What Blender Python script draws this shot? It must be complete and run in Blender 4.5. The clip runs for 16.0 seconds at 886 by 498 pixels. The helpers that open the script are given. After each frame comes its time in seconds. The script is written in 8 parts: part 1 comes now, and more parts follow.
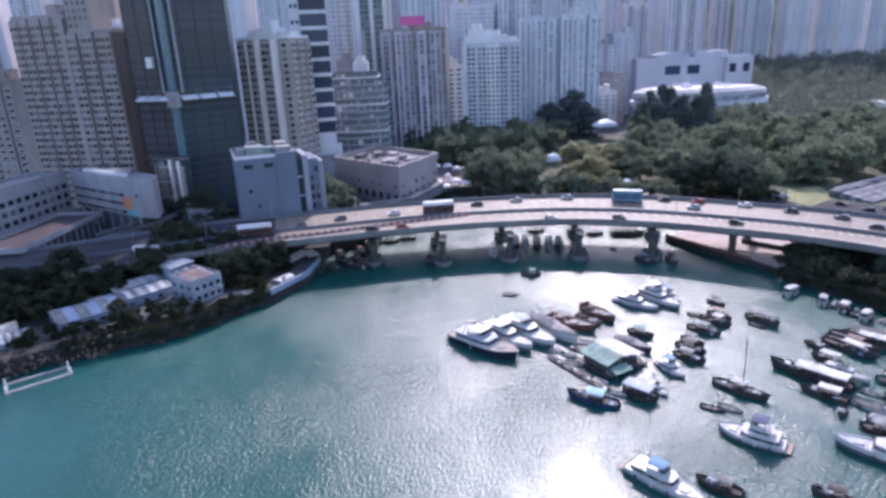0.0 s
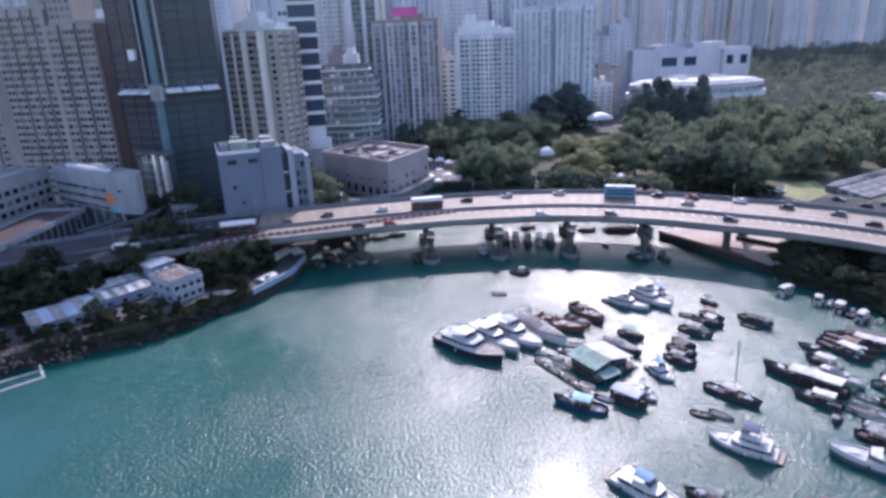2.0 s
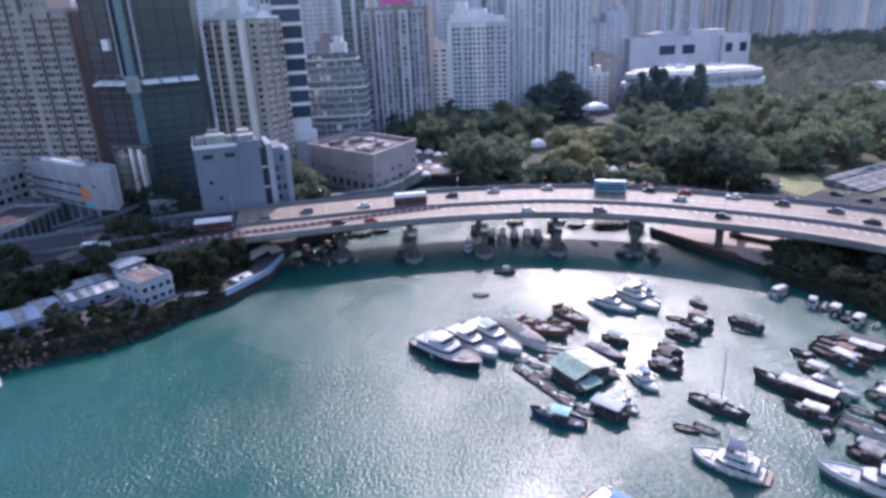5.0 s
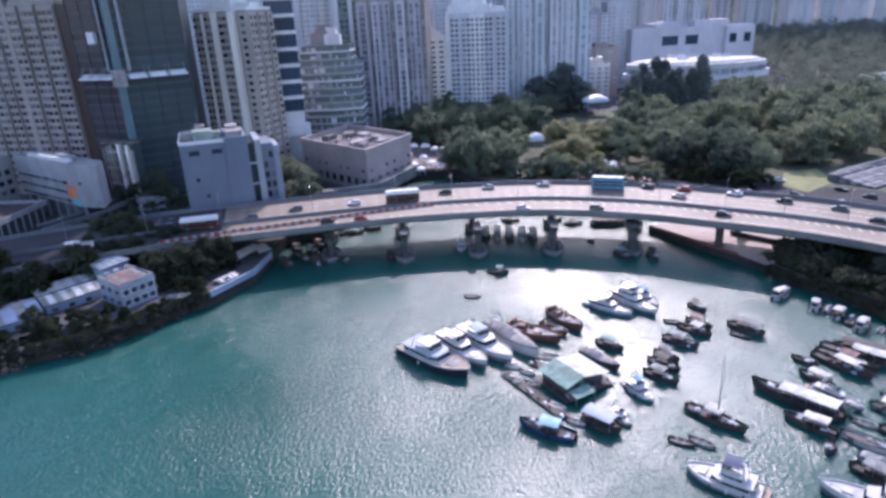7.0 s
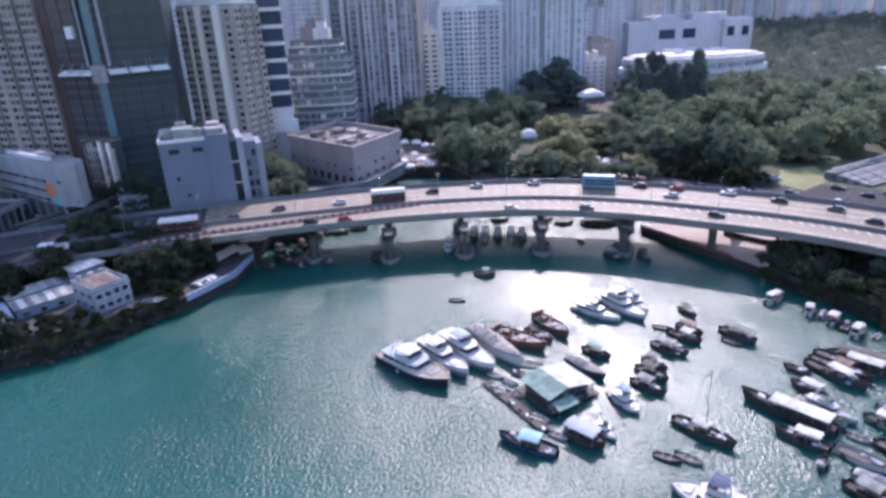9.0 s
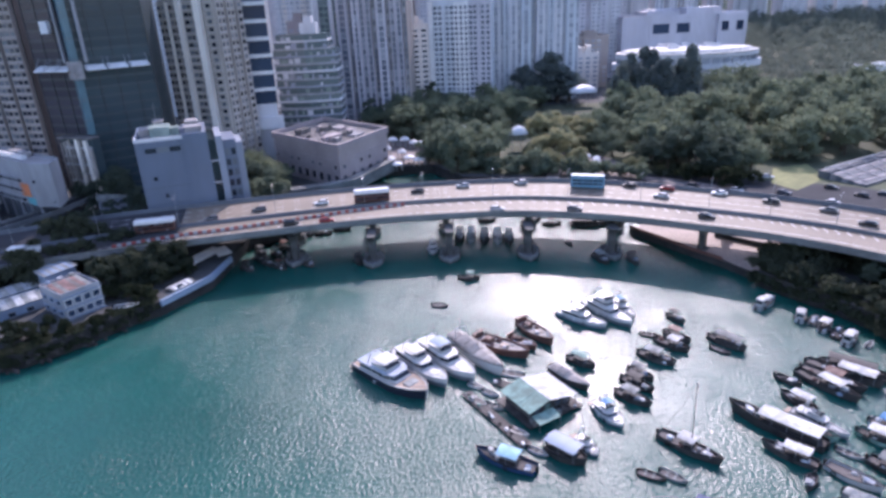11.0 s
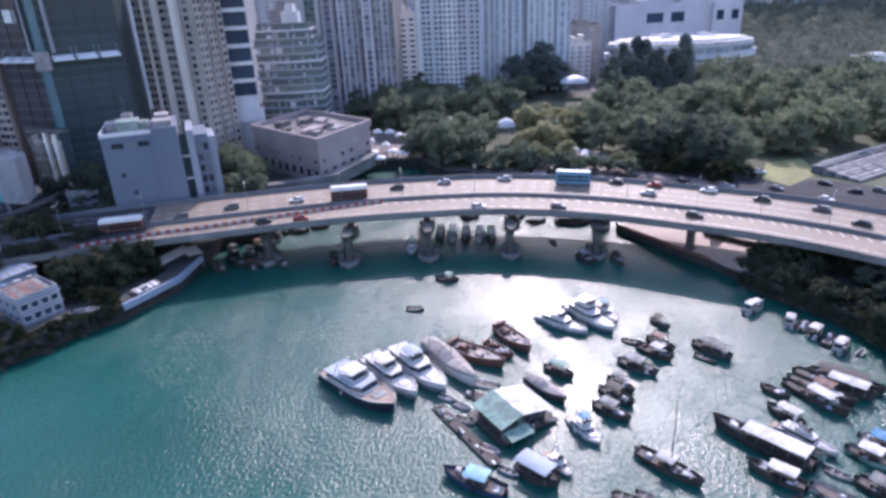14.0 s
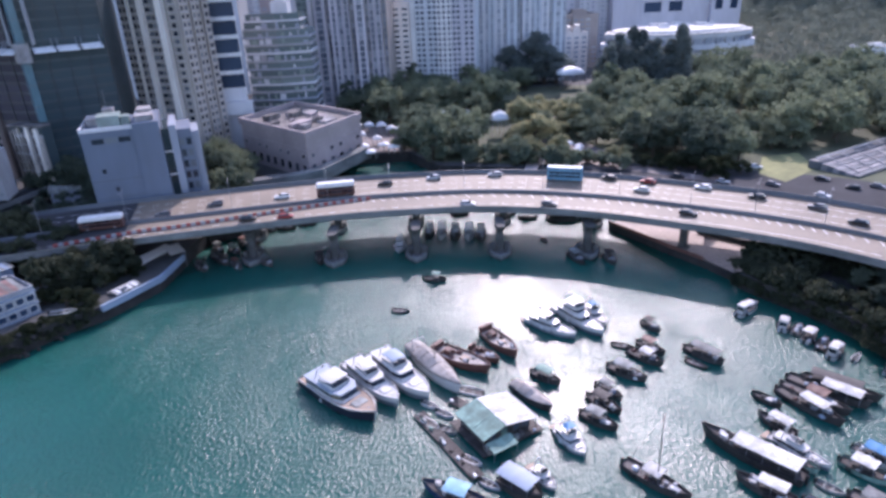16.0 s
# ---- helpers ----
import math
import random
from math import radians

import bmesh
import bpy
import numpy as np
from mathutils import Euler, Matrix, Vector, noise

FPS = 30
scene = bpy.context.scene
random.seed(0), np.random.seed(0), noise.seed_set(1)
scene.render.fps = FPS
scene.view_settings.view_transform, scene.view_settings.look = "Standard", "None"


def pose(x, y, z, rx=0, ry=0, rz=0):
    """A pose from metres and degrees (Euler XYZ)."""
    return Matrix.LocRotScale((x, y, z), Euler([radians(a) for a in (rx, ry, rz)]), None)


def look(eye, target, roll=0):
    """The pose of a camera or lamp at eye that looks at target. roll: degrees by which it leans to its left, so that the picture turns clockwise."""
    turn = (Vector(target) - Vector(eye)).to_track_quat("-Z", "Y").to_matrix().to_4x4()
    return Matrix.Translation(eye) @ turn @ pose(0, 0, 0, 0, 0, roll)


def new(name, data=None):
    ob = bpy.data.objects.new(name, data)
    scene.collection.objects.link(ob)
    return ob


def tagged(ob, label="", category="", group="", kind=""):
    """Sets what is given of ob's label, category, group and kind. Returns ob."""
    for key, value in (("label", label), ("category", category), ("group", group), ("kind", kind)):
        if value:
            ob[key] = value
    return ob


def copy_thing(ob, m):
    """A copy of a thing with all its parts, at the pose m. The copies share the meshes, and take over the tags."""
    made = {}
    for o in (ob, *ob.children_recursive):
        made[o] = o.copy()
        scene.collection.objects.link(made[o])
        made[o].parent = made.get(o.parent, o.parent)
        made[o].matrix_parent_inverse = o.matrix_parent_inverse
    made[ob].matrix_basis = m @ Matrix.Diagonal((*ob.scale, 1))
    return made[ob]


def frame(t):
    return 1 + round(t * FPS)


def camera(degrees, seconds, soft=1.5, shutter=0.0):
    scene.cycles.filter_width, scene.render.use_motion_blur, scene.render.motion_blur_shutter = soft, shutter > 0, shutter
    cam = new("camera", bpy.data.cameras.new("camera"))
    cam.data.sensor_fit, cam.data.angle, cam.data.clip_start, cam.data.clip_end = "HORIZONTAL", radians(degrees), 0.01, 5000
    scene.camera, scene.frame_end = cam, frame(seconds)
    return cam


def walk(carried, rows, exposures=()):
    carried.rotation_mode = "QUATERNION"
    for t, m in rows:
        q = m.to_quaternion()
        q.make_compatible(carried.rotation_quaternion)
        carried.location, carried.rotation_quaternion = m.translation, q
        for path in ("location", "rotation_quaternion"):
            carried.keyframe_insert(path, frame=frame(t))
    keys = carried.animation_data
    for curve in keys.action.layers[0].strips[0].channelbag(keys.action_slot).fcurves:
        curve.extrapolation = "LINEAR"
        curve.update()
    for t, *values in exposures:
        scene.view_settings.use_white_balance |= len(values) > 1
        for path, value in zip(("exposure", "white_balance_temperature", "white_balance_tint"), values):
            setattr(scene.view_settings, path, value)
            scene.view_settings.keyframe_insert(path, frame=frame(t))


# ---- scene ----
cam = camera(70.4, 16.0, soft=3.2)
METRES, EYE, TILT, LEAN, TURN = 49.57, 70.0, 0.0, 0.0, 0.0
ROWS = [
    (0.0, 0.0, 0.0, 0.0, -0.77, -18.03, 2.37),
    (0.5, 0.0153, 0.0239, -0.0013, -0.84, -18.18, 2.35),
    (1.0, 0.0326, 0.0484, -0.0006, -0.9, -18.37, 2.34),
    (1.5, 0.0482, 0.0723, 0.001, -0.95, -18.57, 2.36),
    (2.0, 0.0665, 0.0985, 0.0034, -0.96, -18.78, 2.37),
    (2.5, 0.0854, 0.1213, 0.0033, -0.95, -18.94, 2.4),
    (3.0, 0.1046, 0.1461, 0.004, -0.95, -19.1, 2.42),
    (3.5, 0.1241, 0.17, 0.0073, -0.95, -19.3, 2.43),
    (4.0, 0.1447, 0.1946, 0.0092, -0.96, -19.48, 2.43),
    (6.5, 0.2359, 0.3356, 0.0141, -0.75, -20.42, 2.56),
    (7.0, 0.2544, 0.3637, 0.016, -0.67, -20.62, 2.61),
    (7.5, 0.2743, 0.3915, 0.0154, -0.67, -20.77, 2.63),
    (8.0, 0.2946, 0.4177, 0.0153, -0.63, -20.93, 2.64),
    (8.5, 0.3149, 0.4442, 0.0186, -0.63, -21.1, 2.66),
    (9.0, 0.336, 0.4721, 0.0199, -0.75, -21.21, 2.62),
    (11.5, 0.426, 0.603, 0.0264, -1.12, -21.92, 2.52),
    (12.0, 0.4429, 0.6282, 0.0248, -1.15, -22.07, 2.5),
    (12.5, 0.4599, 0.6524, 0.0244, -1.18, -22.2, 2.48),
    (13.0, 0.4776, 0.6761, 0.0245, -1.23, -22.34, 2.47),
    (13.5, 0.4953, 0.7, 0.0237, -1.31, -22.51, 2.45),
    (14.0, 0.513, 0.7235, 0.023, -1.39, -22.73, 2.45),
    (14.5, 0.5302, 0.7456, 0.0247, -1.43, -22.93, 2.44),
    (15.0, 0.5475, 0.7683, 0.0289, -1.45, -23.19, 2.43),
    (15.5, 0.5621, 0.791, 0.0349, -1.5, -23.48, 2.4),
    (16.0, 0.5759, 0.8133, 0.0381, -1.49, -23.72, 2.41),
]
walk(cam, [(t, pose(0, 0, EYE, TILT, LEAN, TURN) @ pose(METRES * x, METRES * y, METRES * z, 90 + pitch, roll, yaw)) for t, x, y, z, yaw, pitch, roll in ROWS],
     exposures=[(0.0, 1.1, 5950, 28), (16.0, 1.2, 6050, 29)])

# ---- light: hazy sun low behind the city, a little to the right ----
SUN_AZ, SUN_EL = 13.2, 36.1
world = bpy.data.worlds.new("sky")
scene.world = world
world.use_nodes = True
wn = world.node_tree.nodes
sky = wn.new("ShaderNodeTexSky")
sky.sky_type = "NISHITA"
sky.sun_disc = False
sky.sun_elevation, sky.sun_rotation = radians(SUN_EL), radians(SUN_AZ)
sky.air_density, sky.dust_density, sky.ozone_density = 1.1, 1.2, 1.8
wn["Background"].inputs["Strength"].default_value = 0.155
world.node_tree.links.new(sky.outputs[0], wn["Background"].inputs["Color"])
sun_data = bpy.data.lights.new("sun", "SUN")
sun_data.energy, sun_data.angle, sun_data.color = 2.1, radians(1.0), (1.0, 0.93, 0.885)
sun = new("sun", sun_data)
sun_from = Vector((math.sin(radians(SUN_AZ)) * math.cos(radians(SUN_EL)), math.cos(radians(SUN_AZ)) * math.cos(radians(SUN_EL)), math.sin(radians(SUN_EL))))
sun.matrix_world = look(sun_from * 900, (0, 0, 0))


# ---- materials ----
def mat(name, color, rough=0.7, var=0.18, size=2.0, bump=0.0, metal=0.0, spread=0.0, stain=0.25, stain_size=14.0, streak=1.0, spec=0.5):
    """A weathered surface: grain of the given size, larger stains, and a spread of tone from object to object."""
    m = bpy.data.materials.new(name)
    m.use_nodes = True
    n, l = m.node_tree.nodes, m.node_tree.links
    b = n["Principled BSDF"]
    b.inputs["Metallic"].default_value = metal
    b.inputs["Specular IOR Level"].default_value = spec
    tc = n.new("ShaderNodeTexCoord")
    mp = n.new("ShaderNodeMapping")
    mp.inputs["Scale"].default_value = (1, 1, 1 / streak)
    l.new(tc.outputs["Object"], mp.inputs["Vector"])
    g = n.new("ShaderNodeTexNoise")
    g.inputs["Scale"].default_value, g.inputs["Detail"].default_value = 1 / size, 6
    s = n.new("ShaderNodeTexNoise")
    s.inputs["Scale"].default_value, s.inputs["Detail"].default_value = 1 / stain_size, 3
    l.new(mp.outputs[0], g.inputs["Vector"])
    l.new(mp.outputs[0], s.inputs["Vector"])
    r1, r2 = n.new("ShaderNodeMapRange"), n.new("ShaderNodeMapRange")
    for r, src, a, c in ((r1, g, 1 - var, 1 + var), (r2, s, 1 - stain, 1 + stain)):
        r.inputs["From Min"].default_value, r.inputs["From Max"].default_value = 0.3, 0.7
        r.inputs["To Min"].default_value, r.inputs["To Max"].default_value = a, c
        l.new(src.outputs["Fac"], r.inputs["Value"])
    mul = n.new("ShaderNodeMath")
    mul.operation = "MULTIPLY"
    l.new(r1.outputs[0], mul.inputs[0])
    l.new(r2.outputs[0], mul.inputs[1])
    fac = mul
    if spread:
        oi, r3, m3 = n.new("ShaderNodeObjectInfo"), n.new("ShaderNodeMapRange"), n.new("ShaderNodeMath")
        r3.inputs["To Min"].default_value, r3.inputs["To Max"].default_value = 1 - spread, 1 + spread
        l.new(oi.outputs["Random"], r3.inputs["Value"])
        m3.operation = "MULTIPLY"
        l.new(mul.outputs[0], m3.inputs[0])
        l.new(r3.outputs[0], m3.inputs[1])
        fac = m3
    v = n.new("ShaderNodeVectorMath")
    v.operation = "SCALE"
    v.inputs[0].default_value = color
    l.new(fac.outputs[0], v.inputs["Scale"])
    l.new(v.outputs[0], b.inputs["Base Color"])
    r4 = n.new("ShaderNodeMapRange")
    r4.inputs["To Min"].default_value, r4.inputs["To Max"].default_value = max(0.02, rough - 0.12), min(1, rough + 0.12)
    l.new(g.outputs["Fac"], r4.inputs["Value"])
    l.new(r4.outputs[0], b.inputs["Roughness"])
    if bump:
        bp = n.new("ShaderNodeBump")
        bp.inputs["Strength"].default_value, bp.inputs["Distance"].default_value = 0.7, bump
        l.new(g.outputs["Fac"], bp.inputs["Height"])
        l.new(bp.outputs[0], b.inputs["Normal"])
    return m


def water_material():
    m = bpy.data.materials.new("harbour_water")
    m.use_nodes = True
    n, l = m.node_tree.nodes, m.node_tree.links
    b = n["Principled BSDF"]
    tc = n.new("ShaderNodeTexCoord")
    big = n.new("ShaderNodeTexNoise")
    big.inputs["Scale"].default_value, big.inputs["Detail"].default_value = 0.018, 4
    l.new(tc.outputs["Object"], big.inputs["Vector"])
    ramp = n.new("ShaderNodeValToRGB")
    ramp.color_ramp.elements[0].position, ramp.color_ramp.elements[0].color = 0.3, (0.004, 0.063, 0.050, 1)
    ramp.color_ramp.elements[1].position, ramp.color_ramp.elements[1].color = 0.72, (0.006, 0.092, 0.073, 1)
    l.new(big.outputs["Fac"], ramp.inputs[0])
    l.new(ramp.outputs[0], b.inputs["Base Color"])
    b.inputs["Roughness"].default_value = 0.265
    b.inputs["IOR"].default_value = 1.38
    mp = n.new("ShaderNodeMapping")
    mp.inputs["Rotation"].default_value = (0, 0, radians(-14))
    mp.inputs["Scale"].default_value = (1.0, 0.65, 1)
    l.new(tc.outputs["Object"], mp.inputs["Vector"])
    chop, swell = n.new("ShaderNodeTexNoise"), n.new("ShaderNodeTexNoise")
    chop.inputs["Scale"].default_value, chop.inputs["Detail"].default_value, chop.inputs["Roughness"].default_value = 1.6, 3, 0.6
    swell.inputs["Scale"].default_value, swell.inputs["Detail"].default_value = 0.16, 3
    l.new(mp.outputs[0], chop.inputs["Vector"])
    l.new(mp.outputs[0], swell.inputs["Vector"])
    add = n.new("ShaderNodeMath")
    add.operation = "MULTIPLY_ADD"
    add.inputs[1].default_value = 0.7
    l.new(swell.outputs["Fac"], add.inputs[0])
    l.new(chop.outputs["Fac"], add.inputs[2])
    bp = n.new("ShaderNodeBump")
    bp.inputs["Strength"].default_value, bp.inputs["Distance"].default_value = 1.0, 0.29
    # gusts: rougher and calmer streaks some tens of metres long
    gust, gr, gm = n.new("ShaderNodeTexNoise"), n.new("ShaderNodeMapRange"), n.new("ShaderNodeMath")
    gust.inputs["Scale"].default_value, gust.inputs["Detail"].default_value = 0.034, 4
    l.new(mp.outputs[0], gust.inputs["Vector"])
    gr.inputs["From Min"].default_value, gr.inputs["From Max"].default_value = 0.36, 0.62
    gr.inputs["To Min"].default_value, gr.inputs["To Max"].default_value = 0.5, 1.3
    l.new(gust.outputs["Fac"], gr.inputs["Value"])
    gm.operation = "MULTIPLY"
    l.new(add.outputs[0], gm.inputs[0])
    l.new(gr.outputs[0], gm.inputs[1])
    l.new(gm.outputs[0], bp.inputs["Height"])
    l.new(bp.outputs[0], b.inputs["Normal"])
    return m


def leaf_material(name, color, light):
    m = bpy.data.materials.new(name)
    m.use_nodes = True
    n, l = m.node_tree.nodes, m.node_tree.links
    b = n["Principled BSDF"]
    geo, oi = n.new("ShaderNodeNewGeometry"), n.new("ShaderNodeObjectInfo")
    add = n.new("ShaderNodeMath")
    add.operation = "MULTIPLY_ADD"
    add.inputs[1].default_value = 0.5
    l.new(geo.outputs["Random Per Island"], add.inputs[0])
    half = n.new("ShaderNodeMath")
    half.operation = "MULTIPLY"
    half.inputs[1].default_value = 0.5
    l.new(oi.outputs["Random"], half.inputs[0])
    l.new(half.outputs[0], add.inputs[2])
    ramp = n.new("ShaderNodeValToRGB")
    ramp.color_ramp.elements[0].position, ramp.color_ramp.elements[0].color = 0.1, (*color, 1)
    ramp.color_ramp.elements[1].position, ramp.color_ramp.elements[1].color = 0.9, (*light, 1)
    l.new(add.outputs[0], ramp.inputs[0])
    l.new(ramp.outputs[0], b.inputs["Base Color"])
    b.inputs["Roughness"].default_value = 0.75
    b.inputs["Specular IOR Level"].default_value = 0.2
    tr, mix = n.new("ShaderNodeBsdfTranslucent"), n.new("ShaderNodeMixShader")
    l.new(ramp.outputs[0], tr.inputs["Color"])
    mix.inputs[0].default_value = 0.5
    l.new(b.outputs[0], mix.inputs[1])
    l.new(tr.outputs[0], mix.inputs[2])
    l.new(mix.outputs[0], n["Material Output"].inputs["Surface"])
    return m


def glass_material(name, dark, light, rough=0.12, spec=0.5):
    """Window glass over curtained or dark rooms, its tone varying from window to window."""
    m = bpy.data.materials.new(name)
    m.use_nodes = True
    n, l = m.node_tree.nodes, m.node_tree.links
    b = n["Principled BSDF"]
    oi = n.new("ShaderNodeObjectInfo")
    geo = n.new("ShaderNodeNewGeometry")
    add = n.new("ShaderNodeMath")
    add.operation = "ADD"
    l.new(oi.outputs["Random"], add.inputs[0])
    l.new(geo.outputs["Random Per Island"], add.inputs[1])
    fr = n.new("ShaderNodeMath")
    fr.operation = "FRACT"
    l.new(add.outputs[0], fr.inputs[0])
    ramp = n.new("ShaderNodeValToRGB")
    ramp.color_ramp.elements[0].position, ramp.color_ramp.elements[0].color = 0.45, (*dark, 1)
    ramp.color_ramp.elements[1].position, ramp.color_ramp.elements[1].color = 1.0, (*light, 1)
    l.new(fr.outputs[0], ramp.inputs[0])
    l.new(ramp.outputs[0], b.inputs["Base Color"])
    b.inputs["Roughness"].default_value = rough
    b.inputs["Specular IOR Level"].default_value = spec
    b.inputs["IOR"].default_value = 1.5
    return m


WATER = water_material()
CONCRETE = mat("concrete", (0.36, 0.35, 0.33), 0.85, bump=0.02, streak=2.5)
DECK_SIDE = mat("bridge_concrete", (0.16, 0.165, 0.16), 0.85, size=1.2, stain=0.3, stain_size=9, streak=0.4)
ROAD = mat("sunlit_concrete_road", (0.205, 0.160, 0.115), 0.66, var=0.16, size=0.8, stain=0.2, stain_size=18)
ASPHALT = mat("asphalt", (0.045, 0.045, 0.048), 0.9, size=0.7, stain=0.3, spec=0.2)
PAVING = mat("paving", (0.20, 0.165, 0.15), 0.8, size=0.9, stain=0.25)
PROMENADE = mat("promenade_paving", (0.46, 0.38, 0.335), 0.8, size=0.9, stain=0.2)
GROUND = mat("city_ground", (0.06, 0.06, 0.058), 0.9, size=3, stain=0.4, stain_size=25)
SOIL = mat("park_ground", (0.075, 0.085, 0.045), 0.95, size=3, stain=0.4, stain_size=20)
GRASS = mat("lawn_grass", (0.24, 0.24, 0.10), 0.95, size=1.5, stain=0.25, stain_size=12, bump=0.05)
# left-end rubble: warm sunlight is put into the rock colour
ROCK_SUNLIT = mat("sunlit_brown_rock", (0.16, 0.115, 0.092), 0.9, size=0.8, bump=0.1, stain=0.4, stain_size=5)
# near-black: the water side's shade is put in beside the stains
SEAWALL = mat("stained_shaded_sea_wall", (0.030, 0.027, 0.025), 0.9, size=0.8, stain=0.4, stain_size=3)
# dark wet rock, with the bank's shade put into its colour
ROCK = mat("shore_rock", (0.055, 0.046, 0.042), 0.9, size=0.8, stain=0.5, stain_size=6, bump=0.1, spread=0.4)
# weathered white, dimmed: the shade on these walls is put into the colour
DIM_WHITE = mat("weathered_shade_white_wall", (0.30, 0.305, 0.315), 0.7, var=0.08, size=2, stain=0.15, stain_size=8, streak=3)
AGED_BLUE = mat("weathered_pale_blue_sheet", (0.24, 0.30, 0.38), 0.6, var=0.08, size=2, stain=0.15, stain_size=6)
# sun glint put into a near-white tile colour
PILASTER = mat("sun_glint_tile", (0.86, 0.79, 0.70), 0.35, var=0.06, size=2, stain=0.1, stain_size=9, streak=3)
WHITE = mat("white_paint", (0.70, 0.695, 0.68), 0.45, var=0.06, size=1.5, stain=0.1, stain_size=6)
GEL = mat("white_gelcoat", (0.51, 0.495, 0.47), 0.42, var=0.04, size=1.5, stain=0.06, stain_size=5)
PALE_ROOF = mat("pale_blue_grey_deck", (0.33, 0.37, 0.42), 0.6, var=0.1, size=1.0, stain=0.1, stain_size=4)
BLUE_HULL = mat("blue_hull_paint", (0.018, 0.045, 0.115), 0.5, var=0.2, size=1.0)
PALE_CYAN = mat("pale_cyan_canvas", (0.22, 0.42, 0.52), 0.65, var=0.15, size=0.8, stain=0.2, stain_size=2)
# dark waterline, with the backlit hull side's shade put into the grey
HULL_GREY = mat("grey_waterline_shade_hull", (0.12, 0.135, 0.155), 0.5, var=0.15, size=1.0, spread=0.3)
NAVY = mat("navy_hull_paint", (0.010, 0.013, 0.026), 0.5, var=0.2, size=1.0)
DARKWOOD = mat("dark_boat_timber", (0.046, 0.039, 0.036), 0.7, var=0.35, size=0.8, spread=0.4)
REDWOOD = mat("red_brown_boat_timber", (0.125, 0.052, 0.038), 0.6, var=0.3, size=0.7, spread=0.2)
WORKDECK = mat("worn_work_deck", (0.11, 0.095, 0.085), 0.8, var=0.3, size=0.5, spread=0.4)
TEAK = mat("teak_deck", (0.34, 0.24, 0.17), 0.6, var=0.2, size=0.4)
TARP = mat("grey_tarpaulin", (0.22, 0.225, 0.21), 0.75, var=0.35, size=0.5, stain=0.4, stain_size=1.8, spread=0.25, bump=0.06)
COVER_TAN = mat("tan_grey_cover", (0.34, 0.30, 0.265), 0.75, var=0.2, size=0.6, stain=0.3, stain_size=3, bump=0.06)
BLUE_TARP = mat("blue_tarpaulin", (0.05, 0.22, 0.42), 0.6, var=0.15, size=0.8, spread=0.15, bump=0.05)
GREEN_SHEET = mat("green_sheet_roof", (0.17, 0.27, 0.22), 0.7, var=0.25, size=0.7, stain=0.4, stain_size=2.5)
PALE_SHEET = mat("pale_sheet_roof", (0.50, 0.485, 0.455), 0.72, var=0.25, size=0.45, stain=0.35, stain_size=2.2, spread=0.15)
NAVY_COVER = mat("faded_navy_canvas", (0.055, 0.075, 0.14), 0.75, var=0.2, size=0.6, stain=0.3, stain_size=2)
RUBBER = mat("black_rubber", (0.015, 0.015, 0.015), 0.9, var=0.2)
STEEL = mat("grey_steel", (0.34, 0.35, 0.36), 0.4, var=0.1, metal=0.7)
BOAT_GLASS = glass_material("boat_glass", (0.008, 0.012, 0.018), (0.03, 0.045, 0.06), 0.06)
WIN_GLASS = glass_material("window_glass", (0.015, 0.022, 0.035), (0.20, 0.22, 0.24), 0.12)
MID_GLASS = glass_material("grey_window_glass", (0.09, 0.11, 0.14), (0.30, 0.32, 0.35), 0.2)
GREEN_GLASS = glass_material("grey_green_office_glass", (0.095, 0.13, 0.13), (0.20, 0.245, 0.235), 0.2, 0.3)
# far panes: distance haze is put into the glass colour
HAZE_GLASS = glass_material("haze_pale_window_glass", (0.26, 0.285, 0.32), (0.45, 0.47, 0.50), 0.3)
BLUE_GLASS = glass_material("blue_office_glass", (0.025, 0.042, 0.075), (0.06, 0.09, 0.14), 0.15, 0.2)
DARK_GLASS = glass_material("dark_curtain_glass", (0.036, 0.056, 0.064), (0.050, 0.074, 0.082), 0.15, 0.3)
BROWN_GLASS = glass_material("dark_brown_curtain_glass", (0.040, 0.041, 0.053), (0.062, 0.060, 0.074), 0.2, 0.3)
BEIGE = mat("beige_wall_tile", (0.325, 0.287, 0.264), 0.7, var=0.06, size=3, stain=0.12, stain_size=12, streak=3)
SHADED_SIDE = mat("shaded_side_brown", (0.05, 0.045, 0.048), 0.6, var=0.1, size=3, stain=0.2, stain_size=10, streak=3)
TILE_PALE = mat("pale_ledge_tile", (0.41, 0.368, 0.345), 0.6, var=0.08, size=2, stain=0.2, stain_size=6, streak=3)
CREAM = mat("cream_wall_tile", (0.72, 0.655, 0.60), 0.6, var=0.06, size=3, stain=0.12, stain_size=12, streak=3)
OLDCREAM = mat("aged_cream_tile", (0.405, 0.365, 0.318), 0.7, var=0.08, size=3, stain=0.15, stain_size=12, streak=3)
OLDWALL = mat("grey_brown_wall", (0.265, 0.236, 0.214), 0.8, var=0.1, size=3, stain=0.2, stain_size=12, streak=3)
BLUEGREY = mat("blue_grey_panel_wall", (0.130, 0.157, 0.205), 0.6, var=0.05, size=3, stain=0.08, stain_size=12, streak=3)
PANELGREY = mat("grey_panel_wall", (0.27, 0.295, 0.34), 0.6, var=0.06, size=3, stain=0.1, stain_size=10, streak=3)
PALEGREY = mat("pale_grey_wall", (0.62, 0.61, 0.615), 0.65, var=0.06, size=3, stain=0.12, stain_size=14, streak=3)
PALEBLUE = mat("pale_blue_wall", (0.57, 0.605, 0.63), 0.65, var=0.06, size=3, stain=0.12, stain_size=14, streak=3)
